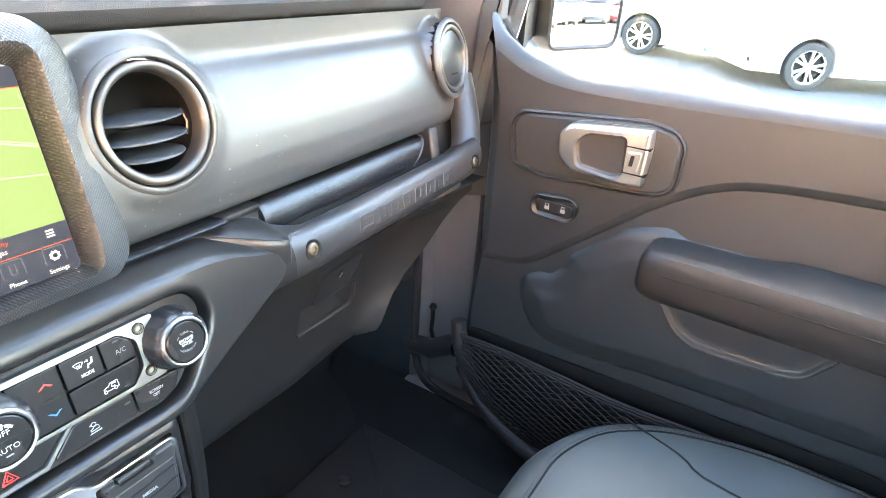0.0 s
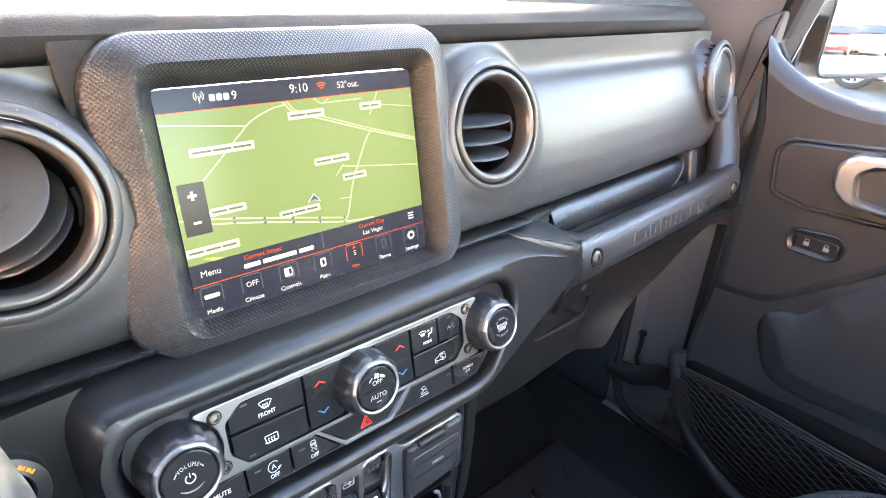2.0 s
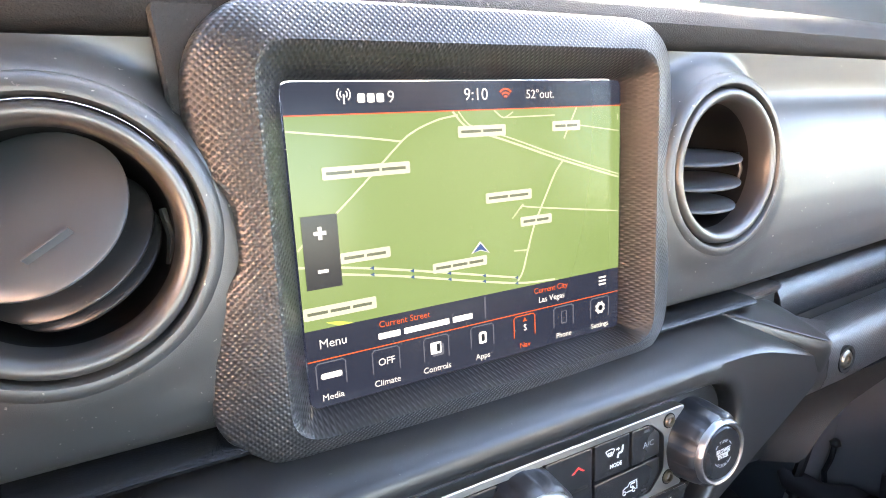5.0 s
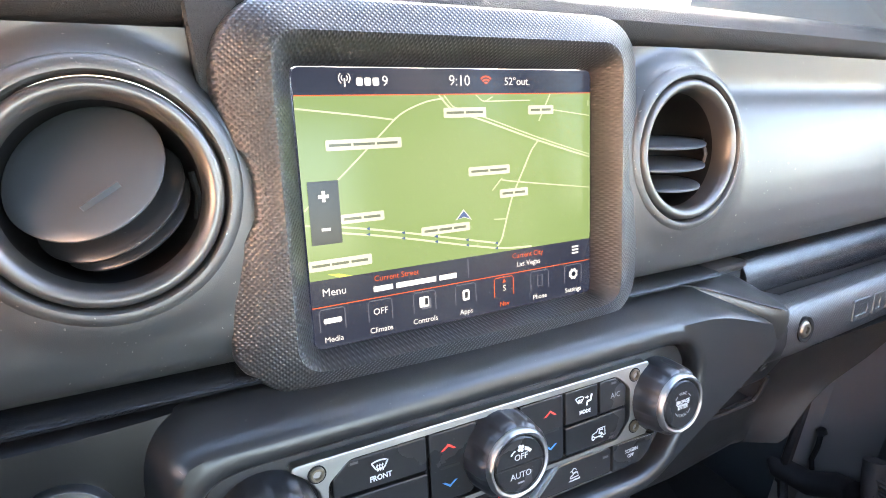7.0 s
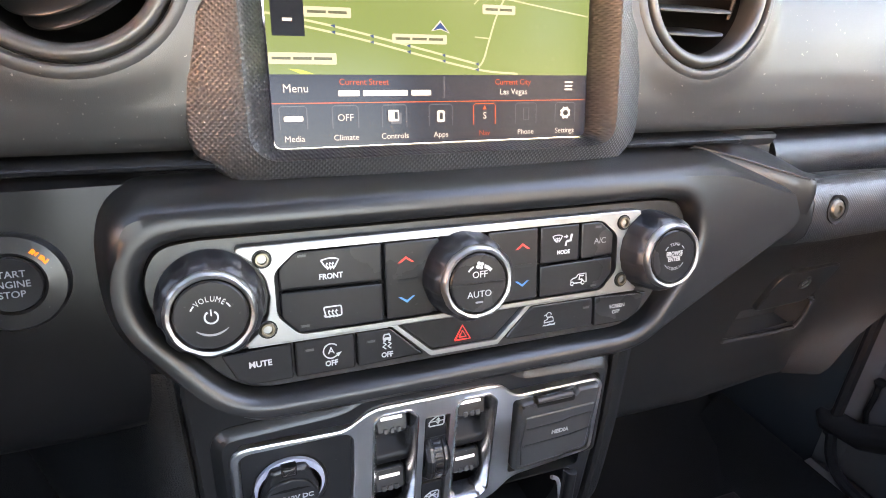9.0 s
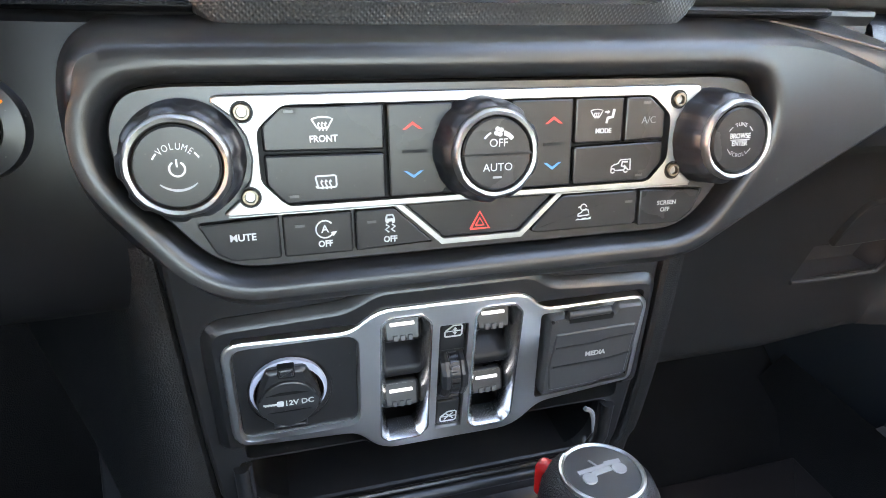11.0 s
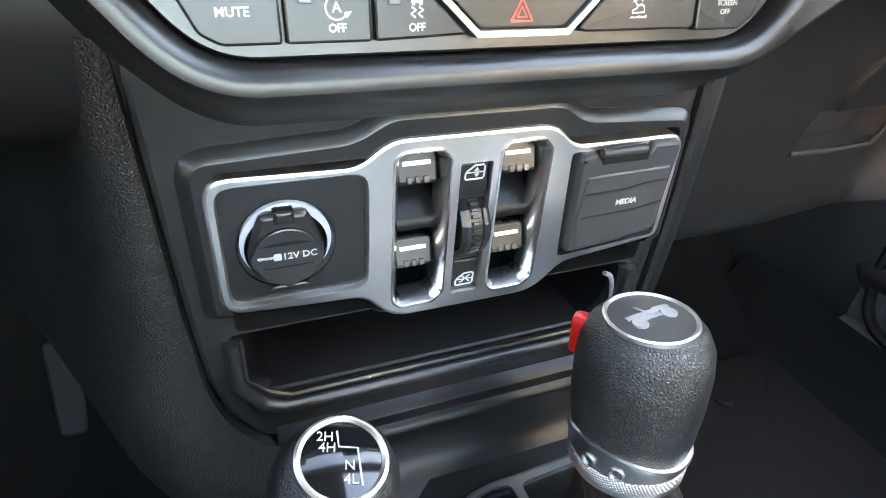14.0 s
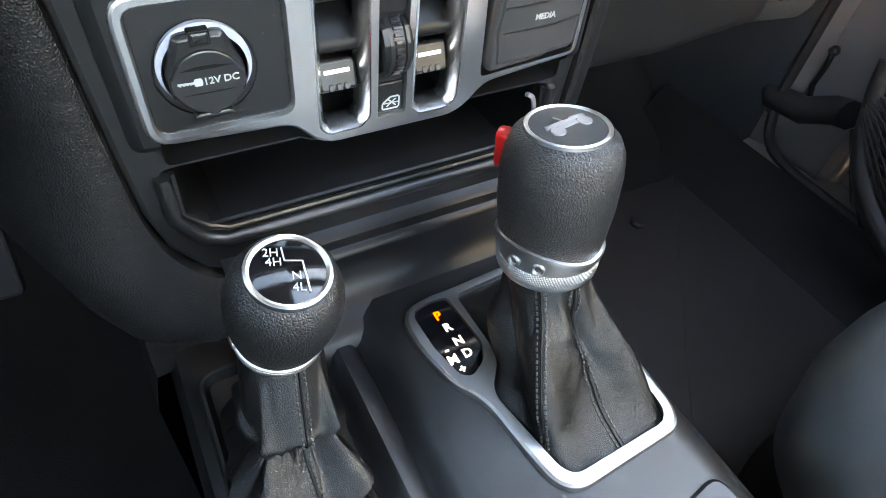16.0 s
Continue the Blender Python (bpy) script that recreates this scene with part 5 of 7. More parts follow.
lip = [(-0.1195, -0.0375, 1.0935), (-0.1195, -0.0385, 1.067), (-0.1085, -0.0395, 1.0505), (-0.098, -0.040, 1.0455), (0.090, -0.040, 1.0455), (0.1005, -0.0395, 1.0505), (0.1075, -0.0385, 1.067), (0.1075, -0.0375, 1.0935)]
part("tray_lip", tube(bmesh.new(), lip, 0.0042, 10), PLASTIC, stack, "rounded lip of the tray")
part("tray_lip", tube(bmesh.new(), [(x * 0.965, y + 0.002, z + 0.006 if z < 1.06 else z) for x, y, z in lip], 0.0018, 8), PLASTIC, stack)
# light caught on the tray rim, drawn as a pale strip
part("tray_edge_glint", tube(bmesh.new(), smooth_line([(0.0935, -0.0345, 1.0890), (0.0980, -0.0345, 1.0862), (0.1004, -0.0345, 1.0815), (0.1022, -0.0350, 1.0740), (0.1036, -0.0355, 1.0660)], 4), 0.0016, 8), GREY_INK, stack, "pale line painting the lit edge of the tray")
slope = loft(bmesh.new(), [[(x, y, z) for y, z in ((-0.030, 1.030), (-0.0395, 1.024), (-0.0425, 1.0205), (-0.0395, 1.0185), (-0.0405, 1.0110), (-0.0440, 1.0085), (-0.0450, 1.0055), (-0.0430, 1.0035), (-0.0430, 0.996), (-0.046, 0.986), (-0.053, 0.976), (-0.062, 0.969), (-0.072, 0.963), (-0.080, 0.950), (-0.084, 0.930), (-0.084, 0.90))] for x in (-0.104, -0.06, 0.0, 0.06, 0.118)])
part("lower_slope", slope, SLOPE, stack, "hollowed front of the console")


def vinyl_side(edge, top, foot, name):
    """A padded side swept down along the edge of the stack, from its top section to its foot section."""
    line = smooth_line([(x, 0.0, z) for x, z in edge], 5)
    runs = [0.0]
    for p, q in zip(line, line[1:]):
        runs.append(runs[-1] + (q - p).length)
    rows = []
    for p, run in zip(line, runs):
        v = (run / runs[-1]) ** 1.4
        rows.append([Vector((p.x, 0, p.z)) + (Vector(t) - Vector((top[0][0], 0, top[0][2]))) * (1 - v) + (Vector(f) - Vector((foot[0][0], 0, foot[0][2]))) * v for t, f in zip(top, foot)])
    part(name, loft(bmesh.new(), rows), SIDEHIDE, stack, "grained vinyl side")


vinyl_side(LEFT_EDGE,
           [(x, y, 1.235) for x, y in ((-0.1400, -0.0325), (-0.1412, -0.0380), (-0.1440, -0.0398), (-0.1490, -0.0388), (-0.1540, -0.0345), (-0.1590, -0.0250), (-0.1640, -0.0070), (-0.1720, 0.024), (-0.1880, 0.064), (-0.2400, 0.140), (-0.3000, 0.240), (-0.7200, 0.300))],
           [(-0.0880, -0.0330, 1.0125), (-0.0890, -0.0400, 1.0105), (-0.0925, -0.0440, 1.0030), (-0.1020, -0.0500, 0.9890), (-0.1180, -0.0535, 0.9780), (-0.1400, -0.0480, 0.9820), (-0.1520, -0.0380, 0.9930), (-0.1690, -0.0120, 1.0110), (-0.1950, 0.0350, 1.0330), (-0.2500, 0.1400, 1.0500), (-0.3000, 0.2400, 1.0500), (-0.7200, 0.3000, 1.0500)], "side_wall")
vinyl_side(RIGHT_EDGE[:6] + ((0.114, 0.90), (0.114, 0.75)),
           [(x, y, 1.235) for x, y in ((0.1210, -0.0325), (0.1220, -0.0375), (0.1245, -0.0395), (0.1330, -0.0375), (0.1390, -0.0340), (0.1405, -0.0290), (0.1390, 0.0), (0.1390, 0.20))],
           [(x, y, 0.75) for x, y in ((0.1140, -0.0325), (0.1150, -0.0375), (0.1165, -0.0390), (0.1200, -0.0375), (0.1235, -0.0340), (0.1250, -0.0290), (0.1290, 0.0), (0.1310, 0.20))], "side_wall")

# switch panel set into the stack
sw = thing("switch_panel", "satin chrome framed panel of window switches and sockets", "switch panel")
CHROME = rounded([(-0.1205, 1.1820), (-0.058, 1.1805), (-0.044, 1.1915), (0.036, 1.1915), (0.048, 1.1800), (0.1085, 1.1805), (0.1145, 1.1750), (0.1155, 1.1170), (0.054, 1.1105), (0.038, 1.0945), (-0.042, 1.0945), (-0.056, 1.1105), (-0.1205, 1.1145)], [0.011, 0.006, 0.008, 0.008, 0.006, 0.006, 0.004, 0.006, 0.006, 0.010, 0.010, 0.006, 0.011], 4)


def opening(x0, z0, x1, z1, r):
    return plate(bmesh.new(), rect(x0, z0, x1, z1, r, 4), [(0.0012, 0.01), (0.0012, 0.041), (0, 0.0432), (-0.001, 0.05)], True, True)


def slot(x0, x1):
    pts = rounded([(x0 + 0.004, 1.1010), (x1 - 0.005, 1.1010), (x1, 1.1065), (x1, 1.1800), (x1 - 0.005, 1.1855), (x0 + 0.004, 1.1855), (x0, 1.1815), (x0, 1.105)], 0.002, 3)
    return plate(bmesh.new(), pts, [(0.0, 0.0), (0.0, 0.05)], True, True)


part("chrome_frame", carve(slab(CHROME, 0.030, 0.0432, 0.0016), opening(-0.1165, 1.1170, -0.0535, 1.1778, 0.008), slot(-0.0425, -0.0155), slot(0.0085, 0.0355), plate(bmesh.new(), rounded([(0.0470, 1.1760), (0.1105, 1.1760), (0.1120, 1.1195), (0.0500, 1.1150)], 0.003, 3), [(0, 0.01), (0, 0.06)], True, True), plate(bmesh.new(), rect(-0.0110, 1.1035, 0.0050, 1.1768, 0.001, 2), [(0, 0.01), (0, 0.06)], True, True)), SATIN, sw, "satin chrome frame")
# power outlet
plate12 = part("outlet_plate", carve(slab(rect(-0.1158, 1.1177, -0.0542, 1.1771, 0.0076, 4), 0.025, 0.0405, 0.001), spin(bmesh.new(), [(0, 0.03), (0.0215, 0.03), (0.0215, 0.06), (0, 0.06)], 40, face_on(-0.0895, 0, 1.1455))), PANEL, sw, "black outlet plate")
CX, CZ = -0.0906, 1.1458
outlet = part("outlet_ring", spin(bmesh.new(), [(0.0213, 0.034), (0.0213, 0.0412), (0.0204, 0.0424), (0.0180, 0.0424), (0.0172, 0.040)], 48, face_on(-0.0895, 0, 1.1465)), PLASTIC, plate12)
moon = [(-0.0900 + 0.0192 * math.cos(radians(a)), 1.1495 + 0.0192 * math.sin(radians(a))) for a in range(-38, 219, 8)] + [(-0.0901 + 0.0176 * math.cos(radians(a)), 1.1470 + 0.0176 * math.sin(radians(a))) for a in range(211, -32, -8)]
part("light_arc", plate(bmesh.new(), moon, [(0, 0.0415), (0, 0.0440)], True, True), MOON, outlet, "pale translucent crescent ring")
body12 = rounded([(CX + r_ * math.cos(radians(a)), CZ + r_ * math.sin(radians(a))) for a, r_ in ((-90, 0.0176), (-60, 0.0172), (-25, 0.0168), (10, 0.0166), (40, 0.0172), (58, 0.0205), (66, 0.0222), (114, 0.0222), (122, 0.0205), (140, 0.0172), (170, 0.0166), (205, 0.0168), (240, 0.0172))], 0.004, 4)
cap12 = part("outlet_cap", plate(bmesh.new(), body12, [(0.001, 0.036), (0, 0.0462), (0.0008, 0.0474), (0.0024, 0.0480)], True, True), PLASTIC, plate12, "round hinged outlet cap")
part("cap_disc", slab(rounded([(CX + r_ * math.cos(radians(a)), CZ - 0.0006 + r_ * math.sin(radians(a))) for a, r_ in [(b_, 0.0154 if -14 < ((b_ + 180) % 180 if b_ < 0 else b_ % 180) - 0 < 14 or abs(b_ % 180 - 180) < 14 or abs(b_ - 270) < 10 else 0.0143) for b_ in range(0, 360, 6)]], 0.0004, 1), 0.044, 0.0496, 0.0008), PANEL, cap12, "flat printed disc")
part("hinge_gap", slab(rect(CX - 0.0042, 1.1608, CX + 0.0042, 1.1672, 0.0008, 3), 0.040, 0.0482, 0.0002), DEEP, cap12)
part("hinge", slab(rect(CX - 0.0037, 1.1616, CX + 0.0037, 1.1668, 0.001, 3), 0.040, 0.0490, 0.0012), PLASTIC, cap12)
part("cap_tab", slab(rounded([(CX - 0.0090, 1.1268), (CX + 0.0090, 1.1268), (CX + 0.0075, 1.1300), (CX - 0.0075, 1.1300)], 0.002), 0.040, 0.0478, 0.001), PLASTIC, cap12)
for z, bow in ((1.1520, 0.0013), (1.1410, -0.0002)):
    part("finger_groove", plate(bmesh.new(), [(CX - 0.0108, z), (CX - 0.004, z + abs(bow)), (CX + 0.004, z + abs(bow)), (CX + 0.0108, z), (CX + 0.004, z - 0.0004), (CX - 0.004, z - 0.0004)], [(0, 0.0490), (0, 0.0498)], False, True), DEEP, cap12)
text_on(cap12, "12V DC", -0.0855, 1.1461, 0.0044, WHITE_INK, 0.0497, bold=0.00008)
ink_on(cap12, rect(-0.0965, 1.1446, -0.0931, 1.1480, 0.0008, 2), WHITE_INK, 0.0497)
line_on(cap12, [(-0.1030, 1.1466), (-0.0965, 1.1463)], 0.0009, WHITE_INK, 0.0497)
for k in range(4):
    ink_on(cap12, rect(-0.1024 + 0.0014 * k, 1.1457, -0.1016 + 0.0014 * k, 1.1464), WHITE_INK, 0.0497)
# window switches in two deep slots
for x0, x1 in ((-0.0425, -0.0155), (0.0085, 0.0355)):
    xc, w = (x0 + x1) / 2, x1 - x0
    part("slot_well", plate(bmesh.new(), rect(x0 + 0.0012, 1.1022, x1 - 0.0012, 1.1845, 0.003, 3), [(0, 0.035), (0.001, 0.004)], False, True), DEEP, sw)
    part("slot_bridge", loft(bmesh.new(), [[(x, y, z) for y, z in ((-0.010, 1.1665), (-0.019, 1.1610), (-0.0325, 1.1462), (-0.0342, 1.1440), (-0.0345, 1.1405), (-0.0330, 1.1388), (-0.008, 1.1375))] for x in (x0 + 0.0022, xc, x1 - 0.0022)]), SLOPE, sw)
    rim = rounded([(x0 + 0.004, 1.1010), (x1 - 0.005, 1.1010), (x1, 1.1065), (x1, 1.1800), (x1 - 0.005, 1.1855), (x0 + 0.004, 1.1855), (x0, 1.1815), (x0, 1.105)], 0.002, 3)
    part("slot_bevel", plate(bmesh.new(), rim, [(-0.0004, 0.0420), (-0.0004, 0.0438), (0.0006, 0.0440), (0.0034, 0.0392), (0.0036, 0.030)], False, False), BEVEL, sw, "polished chrome bevel")
    for z in (1.1720, 1.1265):
        m_ = face_on(xc - 0.0008, -0.0315, z) @ pose(0, 0, 0, -24, 0, 0)
        rk = part("window_switch", plate(bmesh.new(), rounded([(-0.0100, -0.0078), (0.0100, -0.0078), (0.0108, 0.0058), (0.0085, 0.0085), (-0.0085, 0.0085), (-0.0108, 0.0058)], 0.0022, 3), [(0.0005, -0.014), (0, -0.002), (0.0002, 0.0036), (0.0009, 0.0050), (0.0018, 0.0055)], False, True, m_), BUTTON, sw, "dark paddle switch")
        part("switch_mark", slab(rect(-0.0066, 0.0010, 0.0066, 0.0029, 0.0003, 2), 0.0050, 0.0060, 0.0002, m_), LETTER, rk, "white bar")
        for dx in (-0.0040, 0.0, 0.0040):
            part("switch_rib", slab(rect(dx - 0.0014, -0.0072, dx + 0.0014, -0.0040, 0.0005, 2), 0.0040, 0.0062, 0.0004, m_), PLASTIC, rk)
# icon column with thumb wheel
part("icon_column", slab(rect(-0.0106, 1.1039, 0.0046, 1.1764, 0.001, 2), 0.020, 0.0385, 0.0008), PANEL, sw)
for z, dn in ((1.1665, False), (1.1125, True)):
    ic = part("icon_tile", slab(rect(-0.0098, z - 0.0090, 0.0046, z + 0.0088, 0.0012, 3), 0.034, 0.0402, 0.0008), BUTTON, sw)
    y0 = z + (0.0004 if not dn else -0.0068)
    line_on(ic, [(-0.0066, y0), (0.0014, y0), (0.0022, y0 + 0.0008), (0.0024, y0 + 0.0062), (0.0016, y0 + 0.0070), (-0.0026, y0 + 0.0070), (-0.0064, y0 + 0.0042), (-0.0072, y0 + 0.0030), (-0.0072, y0 + 0.0006), (-0.0066, y0)], 0.0009, WHITE_INK, 0.0402)
    line_on(ic, [(-0.0072, y0 + 0.0034), (0.0023, y0 + 0.0034)], 0.0006, WHITE_INK, 0.0402)
    if dn:
        line_on(ic, [(-0.0048, y0 + 0.0014), (0.0004, y0 + 0.0056)], 0.0008, WHITE_INK, 0.0402)
        line_on(ic, [(-0.0040, y0 + 0.0056), (0.0006, y0 + 0.0014)], 0.0008, WHITE_INK, 0.0402)
    else:
        line_on(ic, [(-0.0016, y0 + 0.0016), (-0.0016, y0 + 0.0052)], 0.0007, WHITE_INK, 0.0402)
        ink_on(ic, [(-0.0029, y0 + 0.0042), (-0.0003, y0 + 0.0042), (-0.0016, y0 + 0.0060)], WHITE_INK, 0.0402)
        ink_on(ic, [(-0.0029, y0 + 0.0026), (-0.0003, y0 + 0.0026), (-0.0016, y0 + 0.0008)], WHITE_INK, 0.0402)
wm = Matrix.Translation((-0.0094, -0.0330, 1.1402)) @ pose(0, 0, 0, 0, 90, 0)
wheel = part("thumb_wheel", spin(bmesh.new(), [(0.010, 0), (0.0150, 0.0), (0.0168, 0.0022), (0.0168, 0.0040), (0.0158, 0.0046), (0.0158, 0.0104), (0.0168, 0.0110), (0.0168, 0.0128), (0.0150, 0.0150), (0.010, 0.015)], 13, wm), PANEL, sw, "faceted black dimmer wheel", flat=True)
for a in range(186, 355, 12):
    q = wm @ pose(0, 0, 0, 0, 0, a) @ Matrix.Translation((0.0160, 0, 0))
    part("wheel_rib", slab(rect(-0.0012, -0.0009, 0.0008, 0.0009, 0.0003, 2), 0.0052, 0.0098, 0.0003, q), PLASTIC, wheel)
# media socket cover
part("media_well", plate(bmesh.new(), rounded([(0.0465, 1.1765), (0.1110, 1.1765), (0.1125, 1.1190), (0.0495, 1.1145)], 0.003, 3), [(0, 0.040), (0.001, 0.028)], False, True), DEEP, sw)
cov = rounded([(0.0500, 1.1730), (0.0515, 1.1755), (0.0605, 1.1765), (0.0625, 1.1735), (0.0900, 1.1742), (0.0920, 1.1785), (0.1080, 1.1785), (0.1100, 1.1750), (0.1085, 1.1275), (0.1050, 1.1240), (0.0900, 1.1230), (0.0880, 1.1215), (0.0540, 1.1185), (0.0510, 1.1210)], 0.0016, 3)
cover = part("media_cover", plate(bmesh.new(), cov, [(0, 0.026), (0, 0.0440), (0.0006, 0.0462), (0.0022, 0.0475)], True, True), COVER, sw, "dark grey hinged socket cover")
inner = rounded([(0.0555, 1.1640), (0.1060, 1.1650), (0.1050, 1.1285), (0.0900, 1.1270), (0.0880, 1.1250), (0.0560, 1.1235), (0.0545, 1.1360), (0.0535, 1.1400)], 0.0016, 3)
part("cover_inset", plate(bmesh.new(), inner, [(0, 0.0466), (0, 0.0478), (0.0008, 0.0484)], False, True), COVER, cover)
part("cover_slot", slab(rect(0.0625, 1.1700, 0.0900, 1.1742, 0.0008, 2), 0.044, 0.0478, 0.0004), DEEP, cover)
part("cover_ridge", ribbon([(0.0560, 1.1545), (0.0810, 1.1550), (0.0900, 1.1570), (0.1050, 1.1575)], 0.0010, 0.0478, 0.0490), PLASTIC, cover)
part("cover_ridge", ribbon([(0.0560, 1.1410), (0.0750, 1.1415), (0.0900, 1.1420), (0.1050, 1.1445)], 0.0010, 0.0478, 0.0490), PLASTIC, cover)
part("hinge_pin", spin(bmesh.new(), [(0.0010, 0.0470), (0.0010, 0.0480), (0, 0.0482)], 12, face_on(0.0525, 0, 1.1725)), DEEP, cover)
part("cover_hinge", tube(bmesh.new(), [(0.0612, -0.0475, 1.1762), (0.074, -0.0475, 1.1764), (0.0865, -0.0475, 1.1766)], 0.0024, 12), COVER, cover)
text_on(cover, "MEDIA", 0.0822, 1.1475, 0.0044, WHITE_INK, 0.0485, bold=0.00014)

# ---------------------------------------------------------------- centre console and levers
con = thing("centre_console", "black centre console between the seats with storage bin", "console")
TOPZ = 0.972
part("console_body", loft(bmesh.new(), [[(x, y, z) for x, z in ((-0.168, 0.70), (-0.156, 0.88), (-0.150, 0.930), (-0.146, 0.9395), (-0.138, 0.942), (-0.066, 0.942), (-0.060, 0.946), (-0.057, 0.954), (-0.052, 0.9575), (-0.044, 0.957), (-0.040, 0.9535), (-0.036, 0.957), (-0.030, 0.967), (-0.020, TOPZ), (0.098, TOPZ), (0.112, TOPZ - 0.002), (0.121, TOPZ - 0.010), (0.126, TOPZ - 0.03), (0.136, 0.87), (0.146, 0.70))] for y in (0.10, -0.03, -0.10, -0.2, -0.3, -0.75)]), PLASTIC, con, "soft black console top")
part("bin_lid", plate(bmesh.new(), rounded([(0.030, -0.262), (0.104, -0.250), (0.110, -0.40), (0.020, -0.40)], 0.012), [(0, TOPZ - 0.004), (0, TOPZ + 0.001), (0.002, TOPZ + 0.0025)], False, True, Matrix()), PANEL, con)

gs = thing("gear_selector", "leather gear selector with boot and satin chrome surround", "gear selector")
RING = rounded([(0.014, -0.0735), (0.030, -0.0735), (0.097, -0.0700), (0.110, -0.084), (0.1135, -0.135), (0.1105, -0.209), (0.103, -0.2215), (0.027, -0.2250), (0.0165, -0.2170), (0.0130, -0.2030), (0.0075, -0.1600), (0.003, -0.1500), (-0.0035, -0.1415), (-0.0085, -0.1250), (-0.0120, -0.1060), (-0.0115, -0.0860), (-0.004, -0.0765)], [0.004, 0.004, 0.01, 0.01, 0.02, 0.008, 0.008, 0.008, 0.006, 0.01, 0.01, 0.008, 0.006, 0.010, 0.010, 0.008, 0.006], 4)
BOOT = rounded([(0.0300, -0.0810), (0.0690, -0.0785), (0.0960, -0.0800), (0.1035, -0.0900), (0.1055, -0.1500), (0.1020, -0.2080), (0.0960, -0.2145), (0.0300, -0.2165), (0.0240, -0.2095), (0.0150, -0.1580), (0.0175, -0.1500), (0.0285, -0.1370), (0.0308, -0.1250)], 0.005, 4)
POD = rounded([(-0.0010, -0.0815), (0.0110, -0.0785), (0.0235, -0.0800), (0.0250, -0.0960), (0.0272, -0.1215), (0.0215, -0.1325), (0.0095, -0.1395), (0.0030, -0.1360), (-0.0025, -0.1120), (-0.0035, -0.0870)], 0.0035, 4)
part("chrome_surround", carve(slab(RING, TOPZ - 0.004, TOPZ + 0.0045, 0.0028, Matrix()), plate(bmesh.new(), BOOT, [(0, 0.9), (0, 1.0)], True, True, Matrix()), plate(bmesh.new(), POD, [(0, 0.9), (0, 1.0)], True, True, Matrix())), TRIM, gs, "satin chrome surround")
pod = part("gear_indicator", slab(inset(POD, 0.0003), TOPZ - 0.006, TOPZ + 0.0028, 0.0008, Matrix()), GLOSS, gs, "gloss black window with lit gear letters")
for ch, x, y, mt, sz in (("P", 0.0117, -0.0908, GEAR_LAMP, 0.0092), ("R", 0.0131, -0.1013, LETTER, 0.0086), ("N", 0.0145, -0.1132, LETTER, 0.0086), ("D", 0.0153, -0.1232, LETTER, 0.0086), ("M", 0.0047, -0.1240, LETTER, 0.0090), ("-", 0.0042, -0.1159, LETTER, 0.0080), ("+", 0.0069, -0.1322, LETTER, 0.0075)):
    writing("gear_letter", ch, sz, Matrix.Translation((x, y, TOPZ + 0.0030)) @ pose(0, 0, 0, 0, 0, 0), mt, pod, 0.0001, bold=0.0003)

LEVER = Vector((0.0545, -0.113, 1.1280))
ax = (LEVER - Vector((0.0560, -0.124, 1.045))).normalized()
KM = upright_on(LEVER, ax)


def stitches(name, line, gap, size, parent, mat=THREAD):
    """A row of short thread loops along a line."""
    bm = bmesh.new()
    pts = smooth_line(line, 10)
    run = 0.0
    for a, b in zip(pts, pts[1:]):
        run += (b - a).length
        if run > gap:
            run = 0
            d = (b - a).normalized()
            tube(bm, [a - d * gap * 0.28, a, a + d * gap * 0.28], size, 5)
    return part(name, bm, mat, parent, "row of dark stitches")


BASEO = [Vector((x, y, TOPZ)) for x, y in inset(BOOT, 0.0005)]


def evenly(line, n):
    """The closed line cut into n equal steps."""
    pts = [Vector(p) for p in line]
    pts.append(pts[0])
    runs = [0.0]
    for a, b in zip(pts, pts[1:]):
        runs.append(runs[-1] + (b - a).length)
    out = []
    for k in range(n):
        want, i = runs[-1] * k / n, 0
        while runs[i + 1] < want:
            i += 1
        out.append(pts[i].lerp(pts[i + 1], (want - runs[i]) / max(1e-9, runs[i + 1] - runs[i])))
    return out


